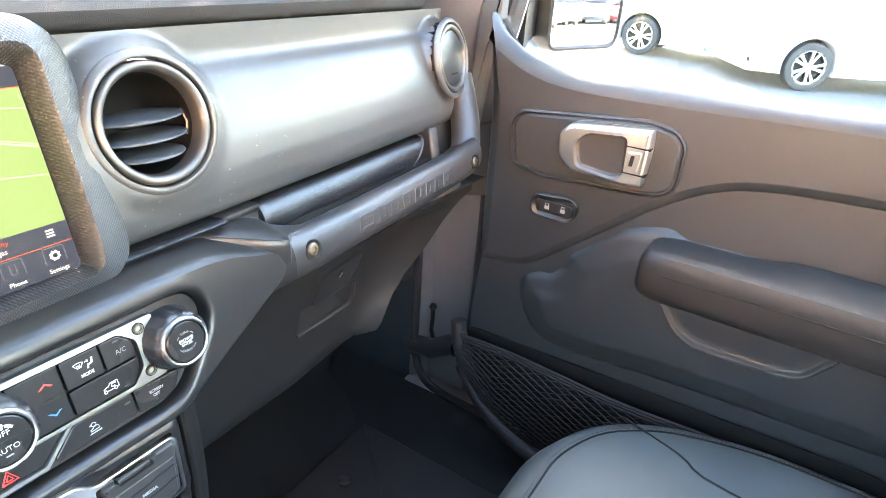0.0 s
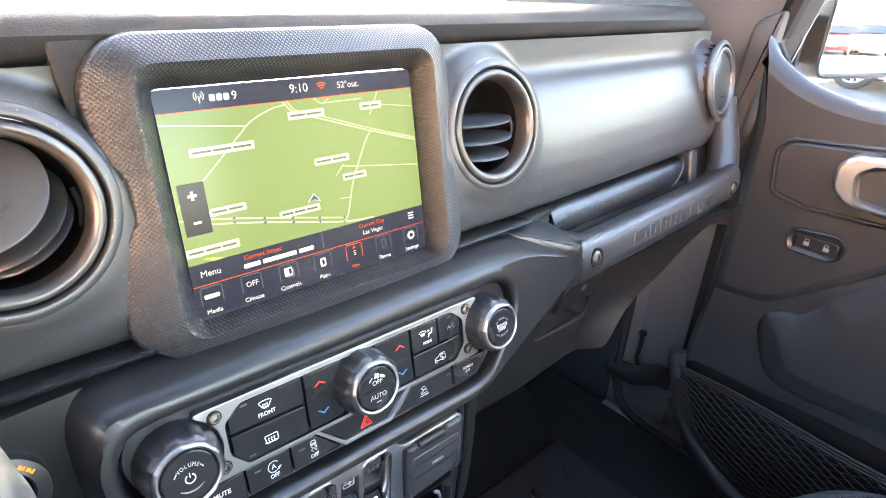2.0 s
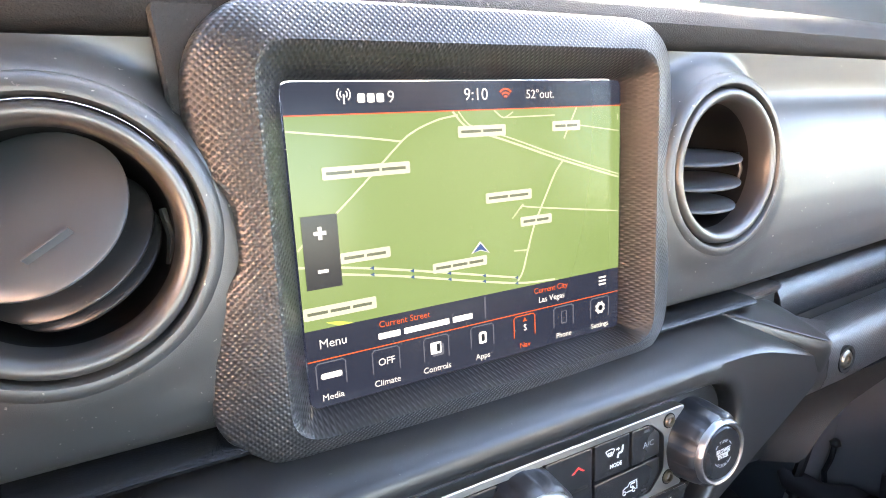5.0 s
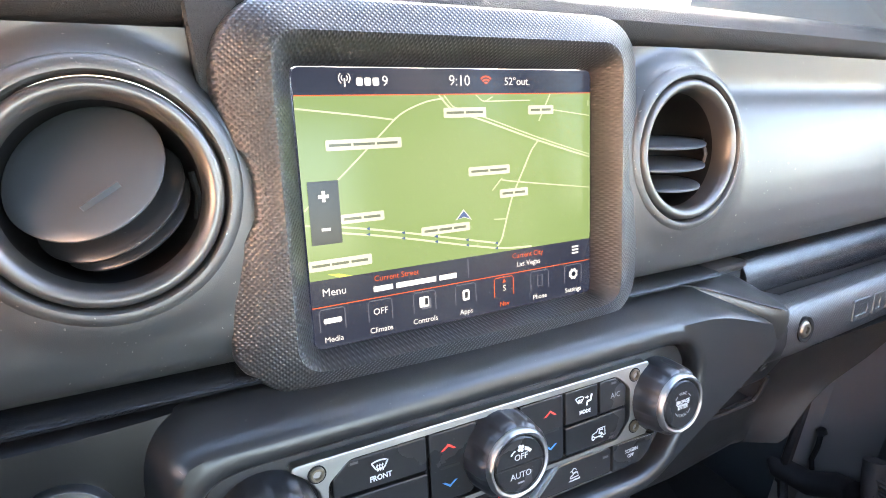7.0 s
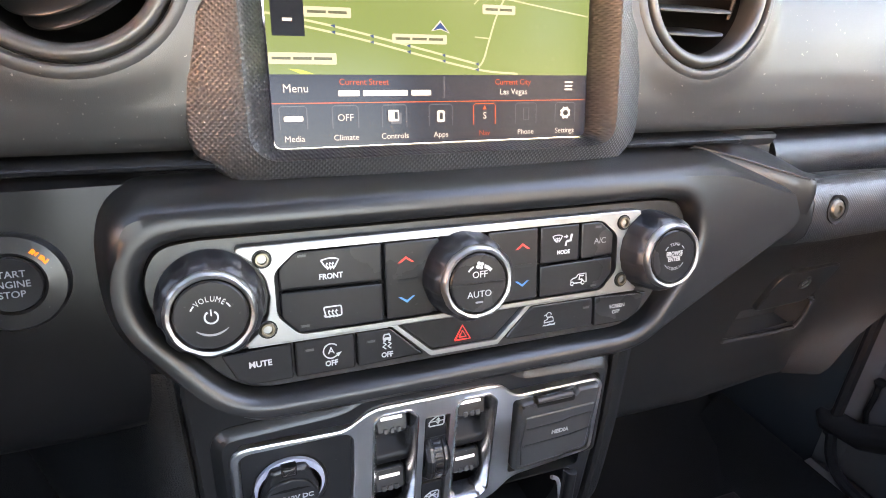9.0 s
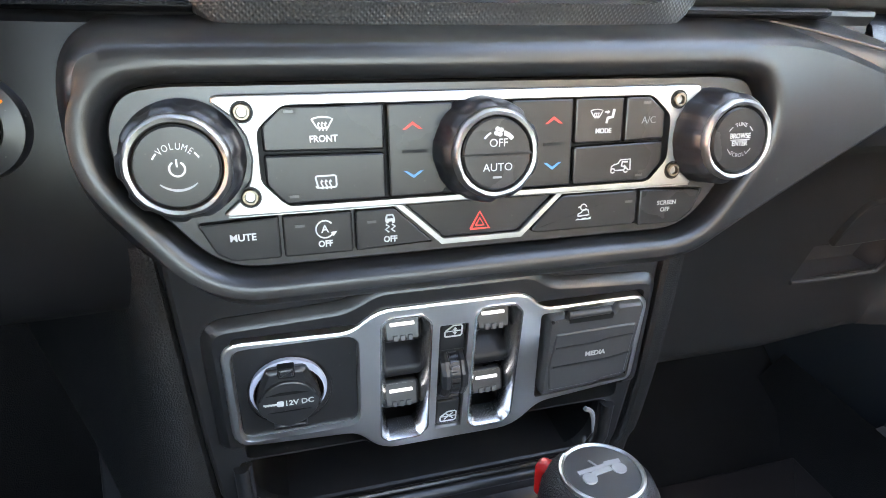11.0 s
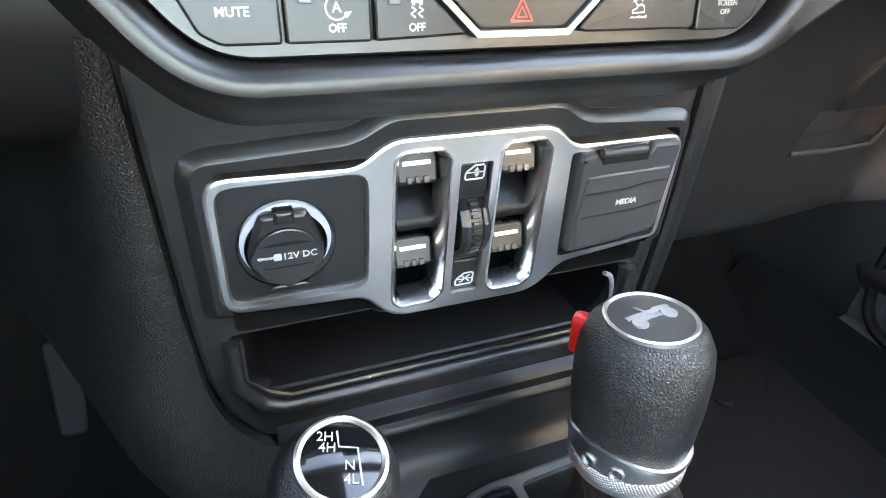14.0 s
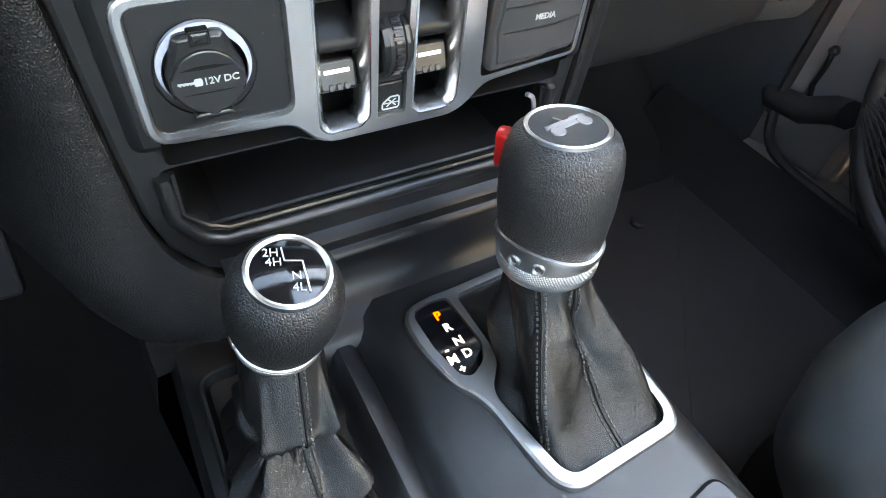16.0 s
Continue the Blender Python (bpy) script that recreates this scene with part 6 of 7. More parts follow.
def boot_rows(base, foot, top_c, axis, r_top, levels, seed, belly, sleeve=0.0, slack=0.0):
    """Rows of points of a soft leather gaiter: a snug sleeve above, a puffed skirt with creases below."""
    q = upright_on((0, 0, 0), axis).to_3x3()
    rows = []
    for k in range(levels + 1):
        h = (k / levels) ** 1.25
        centre = foot.lerp(top_c, h)
        low = 1 - h
        row = []
        for b in base:
            d = b - foot
            ang = math.atan2(d.y, d.x)
            round_ = q @ Vector((math.cos(ang) * r_top, math.sin(ang) * r_top, 0))
            corner = math.sin(2 * ang) ** 2
            soft = noise.noise(Vector((math.cos(ang) * 1.2, math.sin(ang) * 1.2, h * 1.6 + seed)))
            fine = noise.noise(Vector((math.cos(ang) * 3.4, math.sin(ang) * 3.4, h * 7.0 + seed)))
            tiny = noise.noise(Vector((math.cos(ang) * 8.0, math.sin(ang) * 8.0, h * 16.0 + seed)))
            g = low ** (9.0 - 7.7 * corner ** 1.3) * (1 + 0.25 * soft * h)
            p = centre + round_ * (1 - g) * (1 + belly * low * min(1.0, 4 * h)) + Vector((d.x, d.y, 0)) * g
            out = Vector((math.cos(ang), math.sin(ang), 0))
            crease = -0.0060 * max(0.0, math.cos(3 * ang + 2.2 * h + seed)) ** 6 * math.sin(math.pi * min(1.0, low * 1.15)) ** 1.2
            puff = 0.0075 * corner * math.sin(math.pi * low ** 1.6) ** 2
            push = crease + puff + (0.0030 * soft + 0.0016 * fine + 0.0006 * tiny) * min(1.0, 5 * low * h + 0.1)
            if slack:
                u = max(0.0, (1 - sleeve - h) / (1 - sleeve))
                turn = 2 * math.pi * (1.9 * u + 0.16 * math.sin(ang + seed) + 0.10 * math.sin(2 * ang + 1.0)) + 1.6 * soft
                fold = 1 - 2 * abs(math.sin(0.5 * turn)) ** 1.1
                diag = 1 - 2 * abs(math.sin(2 * ang + 5.0 * u + 1.5 * fine)) ** 0.6
                push = min(1.0, 7 * u) * (slack * (0.35 + 0.65 * fold) + slack * 0.26 * diag * min(1.0, 3 * u) + 0.0030 * fine + 0.0012 * tiny) * (1 if low < 0.97 else 0.3) + 0.0004 * fine
                p.z -= 0.45 * push * min(1.0, 6 * u)
            row.append(p + out * push)
        rows.append(row)
    return rows


def boot_seam(name, rows, index, gap, parent):
    """Two rows of stitches beside a raised seam, running down the gaiter."""
    n = len(rows[0])
    mid = [sum(r, Vector()) / n for r in rows]
    def edge(off):
        return [r[index].lerp(r[(index + 1) % n], 0.5) + (r[(index + 1) % n] - r[index]).normalized() * off + (r[index] - c).normalized() * 0.0005 for r, c in zip(rows, mid)]
    part("seam", tube(bmesh.new(), edge(0.0), 0.0007, 6), DEEP, parent)
    for off in (-0.0026, 0.0026):
        stitches(name, edge(off), gap, 0.00068, parent)


collar = KM @ Vector((0, 0, -0.0835))
grows = boot_rows(evenly(BASEO, 120), Vector((0.0600, -0.1600, TOPZ)), collar, ax, 0.0230, 44, 3.0, 0.28)
gboot = part("boot", loft(bmesh.new(), grows, True, False), HIDE, gs, "creased black leather boot")
for i in (min(range(120), key=lambda j: (grows[0][j] - Vector((0.066, -0.2165, TOPZ))).length), min(range(120), key=lambda j: (grows[0][j] - Vector((0.030, -0.20, TOPZ))).length)):
    boot_seam("boot_stitching", grows, i, 0.0030, gboot)
prof = [(0.0180, 0.0002), (0.0215, -0.0012), (0.0262, -0.0052), (0.0292, -0.0115), (0.0305, -0.022), (0.0305, -0.040), (0.0292, -0.056), (0.0278, -0.066), (0.0268, -0.070), (0.024, -0.071)]
gk = part("knob", spin(bmesh.new(), prof, 56, KM), HIDE_KNOB, gs, "grained leather covered knob")
part("emblem_ring", spin(bmesh.new(), [(0.0212, -0.0014), (0.0210, 0.0008), (0.0198, 0.0012), (0.0188, 0.0006), (0.0186, -0.001)], 56, KM), SATIN, gk, "thin bright ring")
disc = part("emblem_disc", spin(bmesh.new(), [(0.0192, -0.001), (0.0190, 0.0002), (0.012, 0.0011), (0, 0.0015)], 48, KM), EMBLEM, gk, "dark grey disc with a pale shape")
shape = joined(*[plate(bmesh.new(), o_, [(0, 0.0006), (0, h_)], False, True, KM @ pose(0, 0, 0, 0, 0, 4)) for o_, h_ in (
    (circle(-0.0088, -0.0030, 0.0036, 20), 0.0019), (circle(0.0086, -0.0018, 0.0036, 20), 0.0019),
    ([(-0.0125, 0.0004), (0.0118, 0.0016), (0.0122, 0.0040), (0.0040, 0.0046), (0.0028, 0.0034), (-0.0124, 0.0030)], 0.00185),
    ([(-0.0016, 0.0030), (-0.0004, 0.0030), (-0.0022, 0.0082), (-0.0032, 0.0080)], 0.0018),
    ([(-0.0060, -0.0024), (0.0050, -0.0018), (0.0050, 0.0016), (-0.0060, 0.0010)], 0.0017))])
part("emblem_shape", shape, GREY_INK, disc, "plain pale grey shape")


def wave(a):
    """Height of the upper rim of the metal collar round the knob; it climbs on the driver's side."""
    return -0.0660 + 0.0100 * max(0.0, math.cos(a - radians(195))) ** 1.5


cs = []
for k in range(73):
    a = 2 * math.pi * k / 72
    top = wave(a)
    cs.append([KM @ Vector((r * math.cos(a), r * math.sin(a), h)) for r, h in ((0.0272, top + 0.0012), (0.0296 + (top + 0.066) * 0.10, top + 0.0004), (0.0300 + (top + 0.066) * 0.10, top - 0.0012), (0.0287, -0.0712))])
part("collar_band", loft(bmesh.new(), cs), SILVER, gk, "wavy silver band")
part("collar_knurl", spin(bmesh.new(), [(0.0284, -0.0708), (0.0289, -0.0716), (0.0286, -0.0775), (0.0278, -0.0800)], 72, KM), KNURL_METAL, gk, "knurled silver ring")
part("collar_foot", spin(bmesh.new(), [(0.0280, -0.0796), (0.0282, -0.0812), (0.0268, -0.0838), (0.0225, -0.0850), (0.020, -0.0848)], 56, KM), SATIN, gk)
for a in (196, 222):
    q = KM @ pose(0, 0, 0, 0, 0, a) @ Matrix.Translation((0.0318, 0, -0.0655)) @ pose(0, 0, 0, 0, 90, 0)
    part("collar_stud", spin(bmesh.new(), [(0.0036, -0.006), (0.0036, -0.0008), (0.0030, -0.0003), (0.0022, -0.0008), (0.0019, -0.0016), (0, -0.0014)], 20, q), TRIM, gk)
rq = KM @ pose(0, 0, 0, 0, 0, 132) @ Matrix.Translation((0.0298, 0, -0.0170)) @ pose(0, 0, 0, 0, 90, 0)
part("release_button", plate(bmesh.new(), rect(-0.0100, -0.0052, 0.0100, 0.0052, 0.0035, 4), [(0, -0.006), (0, 0.0020), (0.0012, 0.0036)], False, True, rq), RED_PLASTIC, gk, "red release button")

# transfer case lever
ts = thing("transfer_lever", "leather transfer case lever with shift pattern on its knob", "gear selector")
TM = upright_on((-0.0850, -0.1170, 1.0940), (0.11, -0.22, 1.0)) @ pose(0, 0, 0, 0, 0, -14)
tk = part("knob", spin(bmesh.new(), [(0.0150, 0.0), (0.0186, -0.0008), (0.0222, -0.0045), (0.0254, -0.0125), (0.0269, -0.0220), (0.0264, -0.0330), (0.0246, -0.0430), (0.0224, -0.0520), (0.0212, -0.0560)], 56, TM), HIDE_KNOB, ts, "round grained leather knob")
part("ring", spin(bmesh.new(), [(0.0188, -0.0008), (0.0184, 0.0012), (0.0171, 0.0017), (0.0158, 0.0010), (0.0156, -0.001)], 56, TM), SATIN, tk, "bright ring")
td = part("pattern_disc", spin(bmesh.new(), [(0.0160, -0.001), (0.0158, 0.0004), (0.010, 0.0014), (0, 0.0018)], 48, TM), GLOSS, tk, "gloss black disc with shift pattern")
for w_, x, y in (("2H", -0.0068, 0.0086), ("4H", -0.0058, 0.0040), ("N", 0.0030, -0.0030), ("4L", 0.0035, -0.0085)):
    writing("pattern_letter", w_, 0.0056, TM @ Matrix.Translation((x, y, 0.0017)), WHITE_INK, td, 0.0002)
part("pattern_line", ribbon([(-0.0022, 0.0112), (-0.0014, 0.0046), (0.0060, 0.0042), (0.0078, -0.0108)], 0.0007, 0.0008, 0.0020, TM), WHITE_INK, td)
part("collar_rim", spin(bmesh.new(), [(0.0222, -0.0530), (0.0230, -0.0538), (0.0230, -0.0552), (0.0222, -0.0560)], 48, TM), SATIN, tk, "bright rim")
part("collar", spin(bmesh.new(), [(0.0220, -0.0558), (0.0228, -0.0564), (0.0225, -0.0598), (0.0200, -0.0608)], 48, TM), KNURL_METAL, tk, "bright knurled collar")
part("stud", spin(bmesh.new(), [(0.0030, -0.002), (0.0030, 0.0008), (0, 0.0012)], 16, TM @ pose(0, 0, 0, 0, 0, 200) @ Matrix.Translation((0.0240, 0, -0.0470)) @ pose(0, 0, 0, 0, 90, 0)), SILVER, tk)
tcol = TM @ Vector((0, 0, -0.0600))
tbase = [Vector((x, y, 0.9425)) for x, y in rounded([(-0.132, -0.070), (-0.074, -0.070), (-0.072, -0.240), (-0.134, -0.240)], 0.02, 7)]
trows = boot_rows(evenly(tbase, 120), Vector((-0.1060, -0.1500, 0.9425)), tcol, Vector((0.11, -0.22, 1.0)), 0.0212, 60, 9.0, 0.15, 0.36, 0.0115)
tboot = part("boot", loft(bmesh.new(), trows, True, False), HIDE, ts, "slack creased leather boot")
boot_seam("boot_stitching", trows, min(range(120), key=lambda j: (trows[0][j] - Vector((-0.092, -0.24, 0.9425))).length), 0.0028, tboot)
part("boot_frame", plate(bmesh.new(), rounded([(-0.139, -0.050), (-0.066, -0.050), (-0.064, -0.26), (-0.141, -0.26)], 0.014), [(0, 0.940), (0.0005, 0.9465), (0.002, 0.9485), (0.004, 0.948), (0.0055, 0.945), (0.007, 0.9425)], False, False, Matrix()), PLASTIC, ts)

# pedal
pd = thing("accelerator_pedal", "black pedal hanging over the driver foot well", "pedal")
pm = Matrix.Translation((-0.268, 0.205, 0.867)) @ pose(0, 0, 0, 55, 0, 0)
part("pad", slab(rounded([(-0.012, -0.045), (0.012, -0.045), (0.015, 0.042), (-0.015, 0.042)], 0.007), -0.006, 0.006, 0.003, pm), PEDAL, pd)
part("arm", tube(bmesh.new(), [(-0.262, 0.23, 0.935), (-0.262, 0.30, 1.02), (-0.262, 0.36, 1.15)], 0.008, 8), PANEL, pd)
BEZ_PTS = [(-0.048, 1.330), (-0.061, 1.348), (-0.233, 1.366), (-0.269, 1.359), (-0.282, 1.343), (-0.282, 1.289), (-0.267, 1.275), (-0.239, 1.270), (-0.104, 1.263), (-0.056, 1.273)]
HO_PTS = [(-0.126, 1.334), (-0.140, 1.350), (-0.244, 1.359), (-0.246, 1.333), (-0.244, 1.286), (-0.220, 1.283), (-0.150, 1.286), (-0.128, 1.303)]
HI_PTS = [(-0.150, 1.327), (-0.164, 1.340), (-0.215, 1.345), (-0.217, 1.297), (-0.207, 1.291), (-0.157, 1.296)]
LOCK_PTS = [(-0.092, 1.222), (-0.099, 1.237), (-0.154, 1.243), (-0.165, 1.233), (-0.162, 1.213), (-0.152, 1.204), (-0.099, 1.204)]
LOWER_PTS = [(-0.090, 1.074), (-0.106, 1.028), (-0.130, 0.997), (-0.175, 0.990), (-0.313, 1.004), (-0.945, 1.03), (-0.945, 1.24), (-0.310, 1.225), (-0.290, 1.237), (-0.243, 1.224), (-0.219, 1.209), (-0.163, 1.155), (-0.160, 1.138), (-0.138, 1.114), (-0.120, 1.113), (-0.098, 1.100)]
# ---------------------------------------------------------------- passenger door
DOOR = Matrix(((0, 0, -1, 0.67), (1, 0, 0, 0), (0, 1, 0, 0), (0, 0, 0, 1)))
door = thing("passenger_door", "closed dark grey passenger door with armrest and net pocket", "door")
DOUT = rounded([(0.006, 1.47), (-0.02, 1.442), (-0.060, 1.418), (-0.12, 1.405), (-0.22, 1.406), (-0.46, 1.413), (-0.95, 1.42), (-0.95, 0.74), (-0.10, 0.78), (0.004, 0.86), (0.006, 1.0), (-0.010, 1.17), (-0.008, 1.33)], [0, 0.01, 0.03, 0.04, 0.05, 0.05, 0, 0, 0.05, 0.03, 0.05, 0.05, 0.03])
part("door_trim", plate(bmesh.new(), DOUT, [(0.024, -0.06), (0.012, -0.035), (0.006, -0.026), (0.006, -0.014), (0.010, -0.0075), (0.016, -0.005)], True, True, DOOR), DOORSKIN, door, "grained dark grey inner trim")
UPPER = rounded([(0.0055, 1.4695), (-0.02, 1.442), (-0.060, 1.418), (-0.12, 1.405), (-0.22, 1.406), (-0.46, 1.413), (-0.949, 1.42), (-0.949, 1.315), (-0.50, 1.311), (-0.36, 1.302), (-0.29, 1.268), (-0.165, 1.160), (-0.10, 1.105), (-0.012, 1.095), (-0.0095, 1.17), (-0.0075, 1.33)], [0, 0.01, 0.03, 0.04, 0.05, 0.05, 0, 0, 0.05, 0.06, 0.06, 0.05, 0.03, 0.0, 0.02, 0.03])
part("upper_door_pad", plate(bmesh.new(), UPPER, [(0.010, -0.04), (0.0035, -0.025), (0.0015, -0.018), (0.0025, -0.0115), (0.007, -0.0055), (0.013, -0.0015), (0.020, 0.0)], False, True, DOOR), DOORSKIN, door, "padded upper part of the trim")
part("window_seal", tube(bmesh.new(), smooth_line([(0.705, y, z - 0.019) for y, z in ((0.0, 1.475), (-0.025, 1.443), (-0.065, 1.420), (-0.12, 1.409), (-0.22, 1.409), (-0.46, 1.416), (-0.95, 1.423))], 5), 0.007, 8), RUBBER, door)
part("door_skin", slab([(y, z - 0.05) for y, z in DOUT], -0.16, -0.07, 0.01, DOOR), BODY, door, "painted outer skin")
for a, b in (((0.012, 1.465), (-0.10, 1.86)), ((-0.10, 1.86), (-0.93, 1.86)), ((-0.93, 1.86), (-0.95, 1.40))):
    part("window_frame", tube(bmesh.new(), [(0.735, a[0], a[1]), (0.725 - 0.02, (a[0] + b[0]) / 2, (a[1] + b[1]) / 2), (0.70, b[0], b[1])], 0.014, 8), RUBBER, door)
# grey pane added to dim the outside light on the fascia
side_pane = slab([(-0.012, 1.40), (-0.115, 1.855), (-0.925, 1.855), (-0.945, 1.40)], -0.046, -0.042, 0.0001, DOOR)
part("window_pane", side_pane, DOORPANE, door, "side window pane tinted to dim the daylight", flat=True).visible_shadow = False
BEZ = rounded(BEZ_PTS, 0.009)
bz = part("handle_bezel", plate(bmesh.new(), BEZ, [(-0.003, -0.004), (-0.002, 0.0020), (0.0, 0.0034), (0.0015, 0.0004), (0.003, 0.0002), (0.0045, 0.0022), (0.0065, 0.0032)], False, True, DOOR), DOORSKIN, door, "recessed handle plate")
HO = rounded(HO_PTS, [0.008, 0.010, 0.003, 0.004, 0.003, 0.006, 0.010, 0.010])
HI = rounded(HI_PTS, 0.007)
part("door_handle", carve(plate(bmesh.new(), HO, [(0, 0.0), (0, 0.016), (0.002, 0.021), (0.005, 0.023)], True, True, DOOR), plate(bmesh.new(), HI, [(0.001, -0.01), (0.0005, 0.012), (-0.004, 0.03)], True, True, DOOR)), SATIN, bz, "satin chrome pull handle")
part("handle_cup", plate(bmesh.new(), HI, [(-0.001, 0.017), (0.001, 0.0150), (0.003, 0.0145)], False, True, DOOR), DOORSKIN, bz, "flat dark plate inside the handle")
for a in (1.336, 1.302):
    part("lever_seam", slab([(-0.2155, a - 0.0007), (-0.2465, a - 0.0010), (-0.2465, a + 0.0010), (-0.2155, a + 0.0007)], 0.012, 0.0236, 0.0001, DOOR), DEEP, bz)
part("lock_lever", slab(rounded([(-0.2195, 1.308), (-0.236, 1.306), (-0.238, 1.331), (-0.2215, 1.330)], 0.003), 0.012, 0.0246, 0.0015, DOOR), SATIN, bz, "bright lock lever")
part("lever_window", slab(rounded([(-0.2240, 1.312), (-0.2290, 1.312), (-0.2300, 1.326), (-0.2255, 1.326)], 0.001), 0.022, 0.0249, 0.0002, DOOR), DEEP, bz)
LK = rounded(LOCK_PTS, 0.008)
lk = part("lock_switch", plate(bmesh.new(), LK, [(-0.001, -0.002), (0, 0.004), (0.002, 0.006), (0.005, 0.004), (0.007, 0.003)], False, True, DOOR), PLASTIC, door, "door lock switch")
cy, cz = sum(p[0] for p in LOCK_PTS) / len(LOCK_PTS), sum(p[1] for p in LOCK_PTS) / len(LOCK_PTS)
part("lock_rocker", slab(rect(cy - 0.026, cz - 0.009, cy + 0.026, cz + 0.009, 0.006), 0.0, 0.0065, 0.0015, DOOR), BUTTON, lk)
for o in (-0.012, 0.012):
    part("lock_symbol", slab(rect(cy + o - 0.0035, cz - 0.004, cy + o + 0.0035, cz + 0.001), 0.0062, 0.0068, 0.0001, DOOR), GREY_INK, lk)
    part("lock_symbol", ribbon([(cy + o - 0.0024 + (0.002 if o < 0 else 0), cz + 0.001), (cy + o - 0.0024, cz + 0.0048), (cy + o + 0.0024, cz + 0.0048), (cy + o + 0.0024, cz + 0.001)], 0.001, 0.0060, 0.0067, DOOR), GREY_INK, lk)
LOWER = rounded(LOWER_PTS, [0.015, 0.025, 0.03, 0.05, 0.05, 0, 0, 0.012, 0.02, 0.02, 0.012, 0.006, 0.010, 0.006, 0.006, 0.008])
part("lower_panel", relief(LOWER, [(-0.006, -0.014), (0.0, -0.006), (0.004, 0.0), (0.010, 0.003), (0.024, 0.0062), (0.034, 0.0098), (0.040, 0.0115), (0.055, 0.0120)], 0.004, DOOR), DOORSKIN, door, "raised lower door panel")
arm = []
for y, g_ in ((-0.2690, 0.40), (-0.2698, 0.58), (-0.2720, 0.74), (-0.2760, 0.86), (-0.2830, 0.94), (-0.2950, 0.985), (-0.315, 1.0), (-0.38, 1.0), (-0.41, 1.0), (-0.44, 1.0), (-0.60, 1.0), (-0.95, 1.0)):
    up = 0.010 * min(1.0, max(0.0, (-0.39 - y) / 0.05))
    row = []
    for wx, wz in ((0.0, 0.90), (0.45, 0.95), (0.74, 0.985), (0.87, 0.98), (0.945, 0.90), (0.985, 0.72), (1.0, 0.45), (1.0, 0.10), (0.985, -0.25), (0.955, -0.55), (0.90, -0.80), (0.81, -0.95), (0.66, -1.0), (0.40, -1.03), (0.0, -1.05)):
        row.append((0.672 - 0.074 * (0.45 + 0.55 * g_) * wx, y, 1.1930 + 0.036 * g_ * wz - 0.006 * (1 - g_) + (up if wx < 0.5 and wz > 0 else 0)))
    arm.append(row)
part("armrest", loft(bmesh.new(), arm, False), ARMHIDE, door, "padded dark armrest")
part("armrest_cap", loft(bmesh.new(), [arm[0], [(0.660, -0.268, 1.188)] * 15]), ARMHIDE, door)
part("armrest_seam", tube(bmesh.new(), [(0.6290, -0.2690, 1.196), (0.6120, -0.2755, 1.199), (0.6030, -0.285, 1.201), (0.5982, -0.305, 1.2025), (0.5978, -0.45, 1.2035), (0.5978, -0.95, 1.2035)], 0.0011, 6), DEEP, door)
U_OUT = [(-0.292, 1.142), (-0.322, 1.098), (-0.352, 1.083), (-0.466, 1.086), (-0.488, 1.096), (-0.518, 1.138)]
part("pull_well", relief(rounded(U_OUT + [(-0.50, 1.165), (-0.31, 1.165)], 0.012), [(0.0, 0.010), (0.003, 0.0175), (0.0055, 0.0190), (0.008, 0.0175), (0.011, 0.0140), (0.018, 0.0130)], 0.002, DOOR), DOORSKIN, door, "rimmed pull pocket under the armrest")
# net pocket
rim = smooth_line([(0.652, 0.000, 0.985), (0.646, -0.012, 0.945), (0.640, -0.045, 0.875), (0.636, -0.110, 0.820), (0.636, -0.20, 0.79), (0.640, -0.40, 0.79), (0.650, -0.60, 0.80)], 5)
part("pocket_rim", tube(bmesh.new(), rim, 0.014, 10), RUBBER, door, "black pocket rim")
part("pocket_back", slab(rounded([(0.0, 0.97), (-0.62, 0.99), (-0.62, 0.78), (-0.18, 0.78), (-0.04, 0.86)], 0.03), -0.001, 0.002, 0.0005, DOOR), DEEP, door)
net = bmesh.new()


def net_point(u, v):
    y = -0.010 - 0.52 * u
    top = 0.958 + 0.004 * math.sin(u * 9)
    low = 0.800 + 0.10 * max(0, 1 - u * 6) ** 1.5
    z = low + (top - low) * v
    return Vector((0.640 - 0.010 * math.sin(math.pi * v), y, z))


for k in range(-17, 38):
    for way in (1, -1):
        pts = []
        for j in range(33):
            v = j / 32
            u = (k + way * 15.2 * v) / 20 + 0.003 * math.sin(j * 1.9 + k)
            if 0 <= u <= 1:
                pts.append(net_point(u, v) + Vector((0.0008 * way, 0, 0)))
        if len(pts) > 2:
            tube(net, pts, 0.0015, 4)
tagged(part("pocket_net", net, RUBBER, door, "black elastic net"), kind="stuff")
for o in (0.0, 0.005, 0.010):
    part("net_hem", tube(bmesh.new(), [net_point(u / 20, 1.0) + Vector((0, 0, o)) for u in range(21)], 0.0024, 6), RUBBER, door)

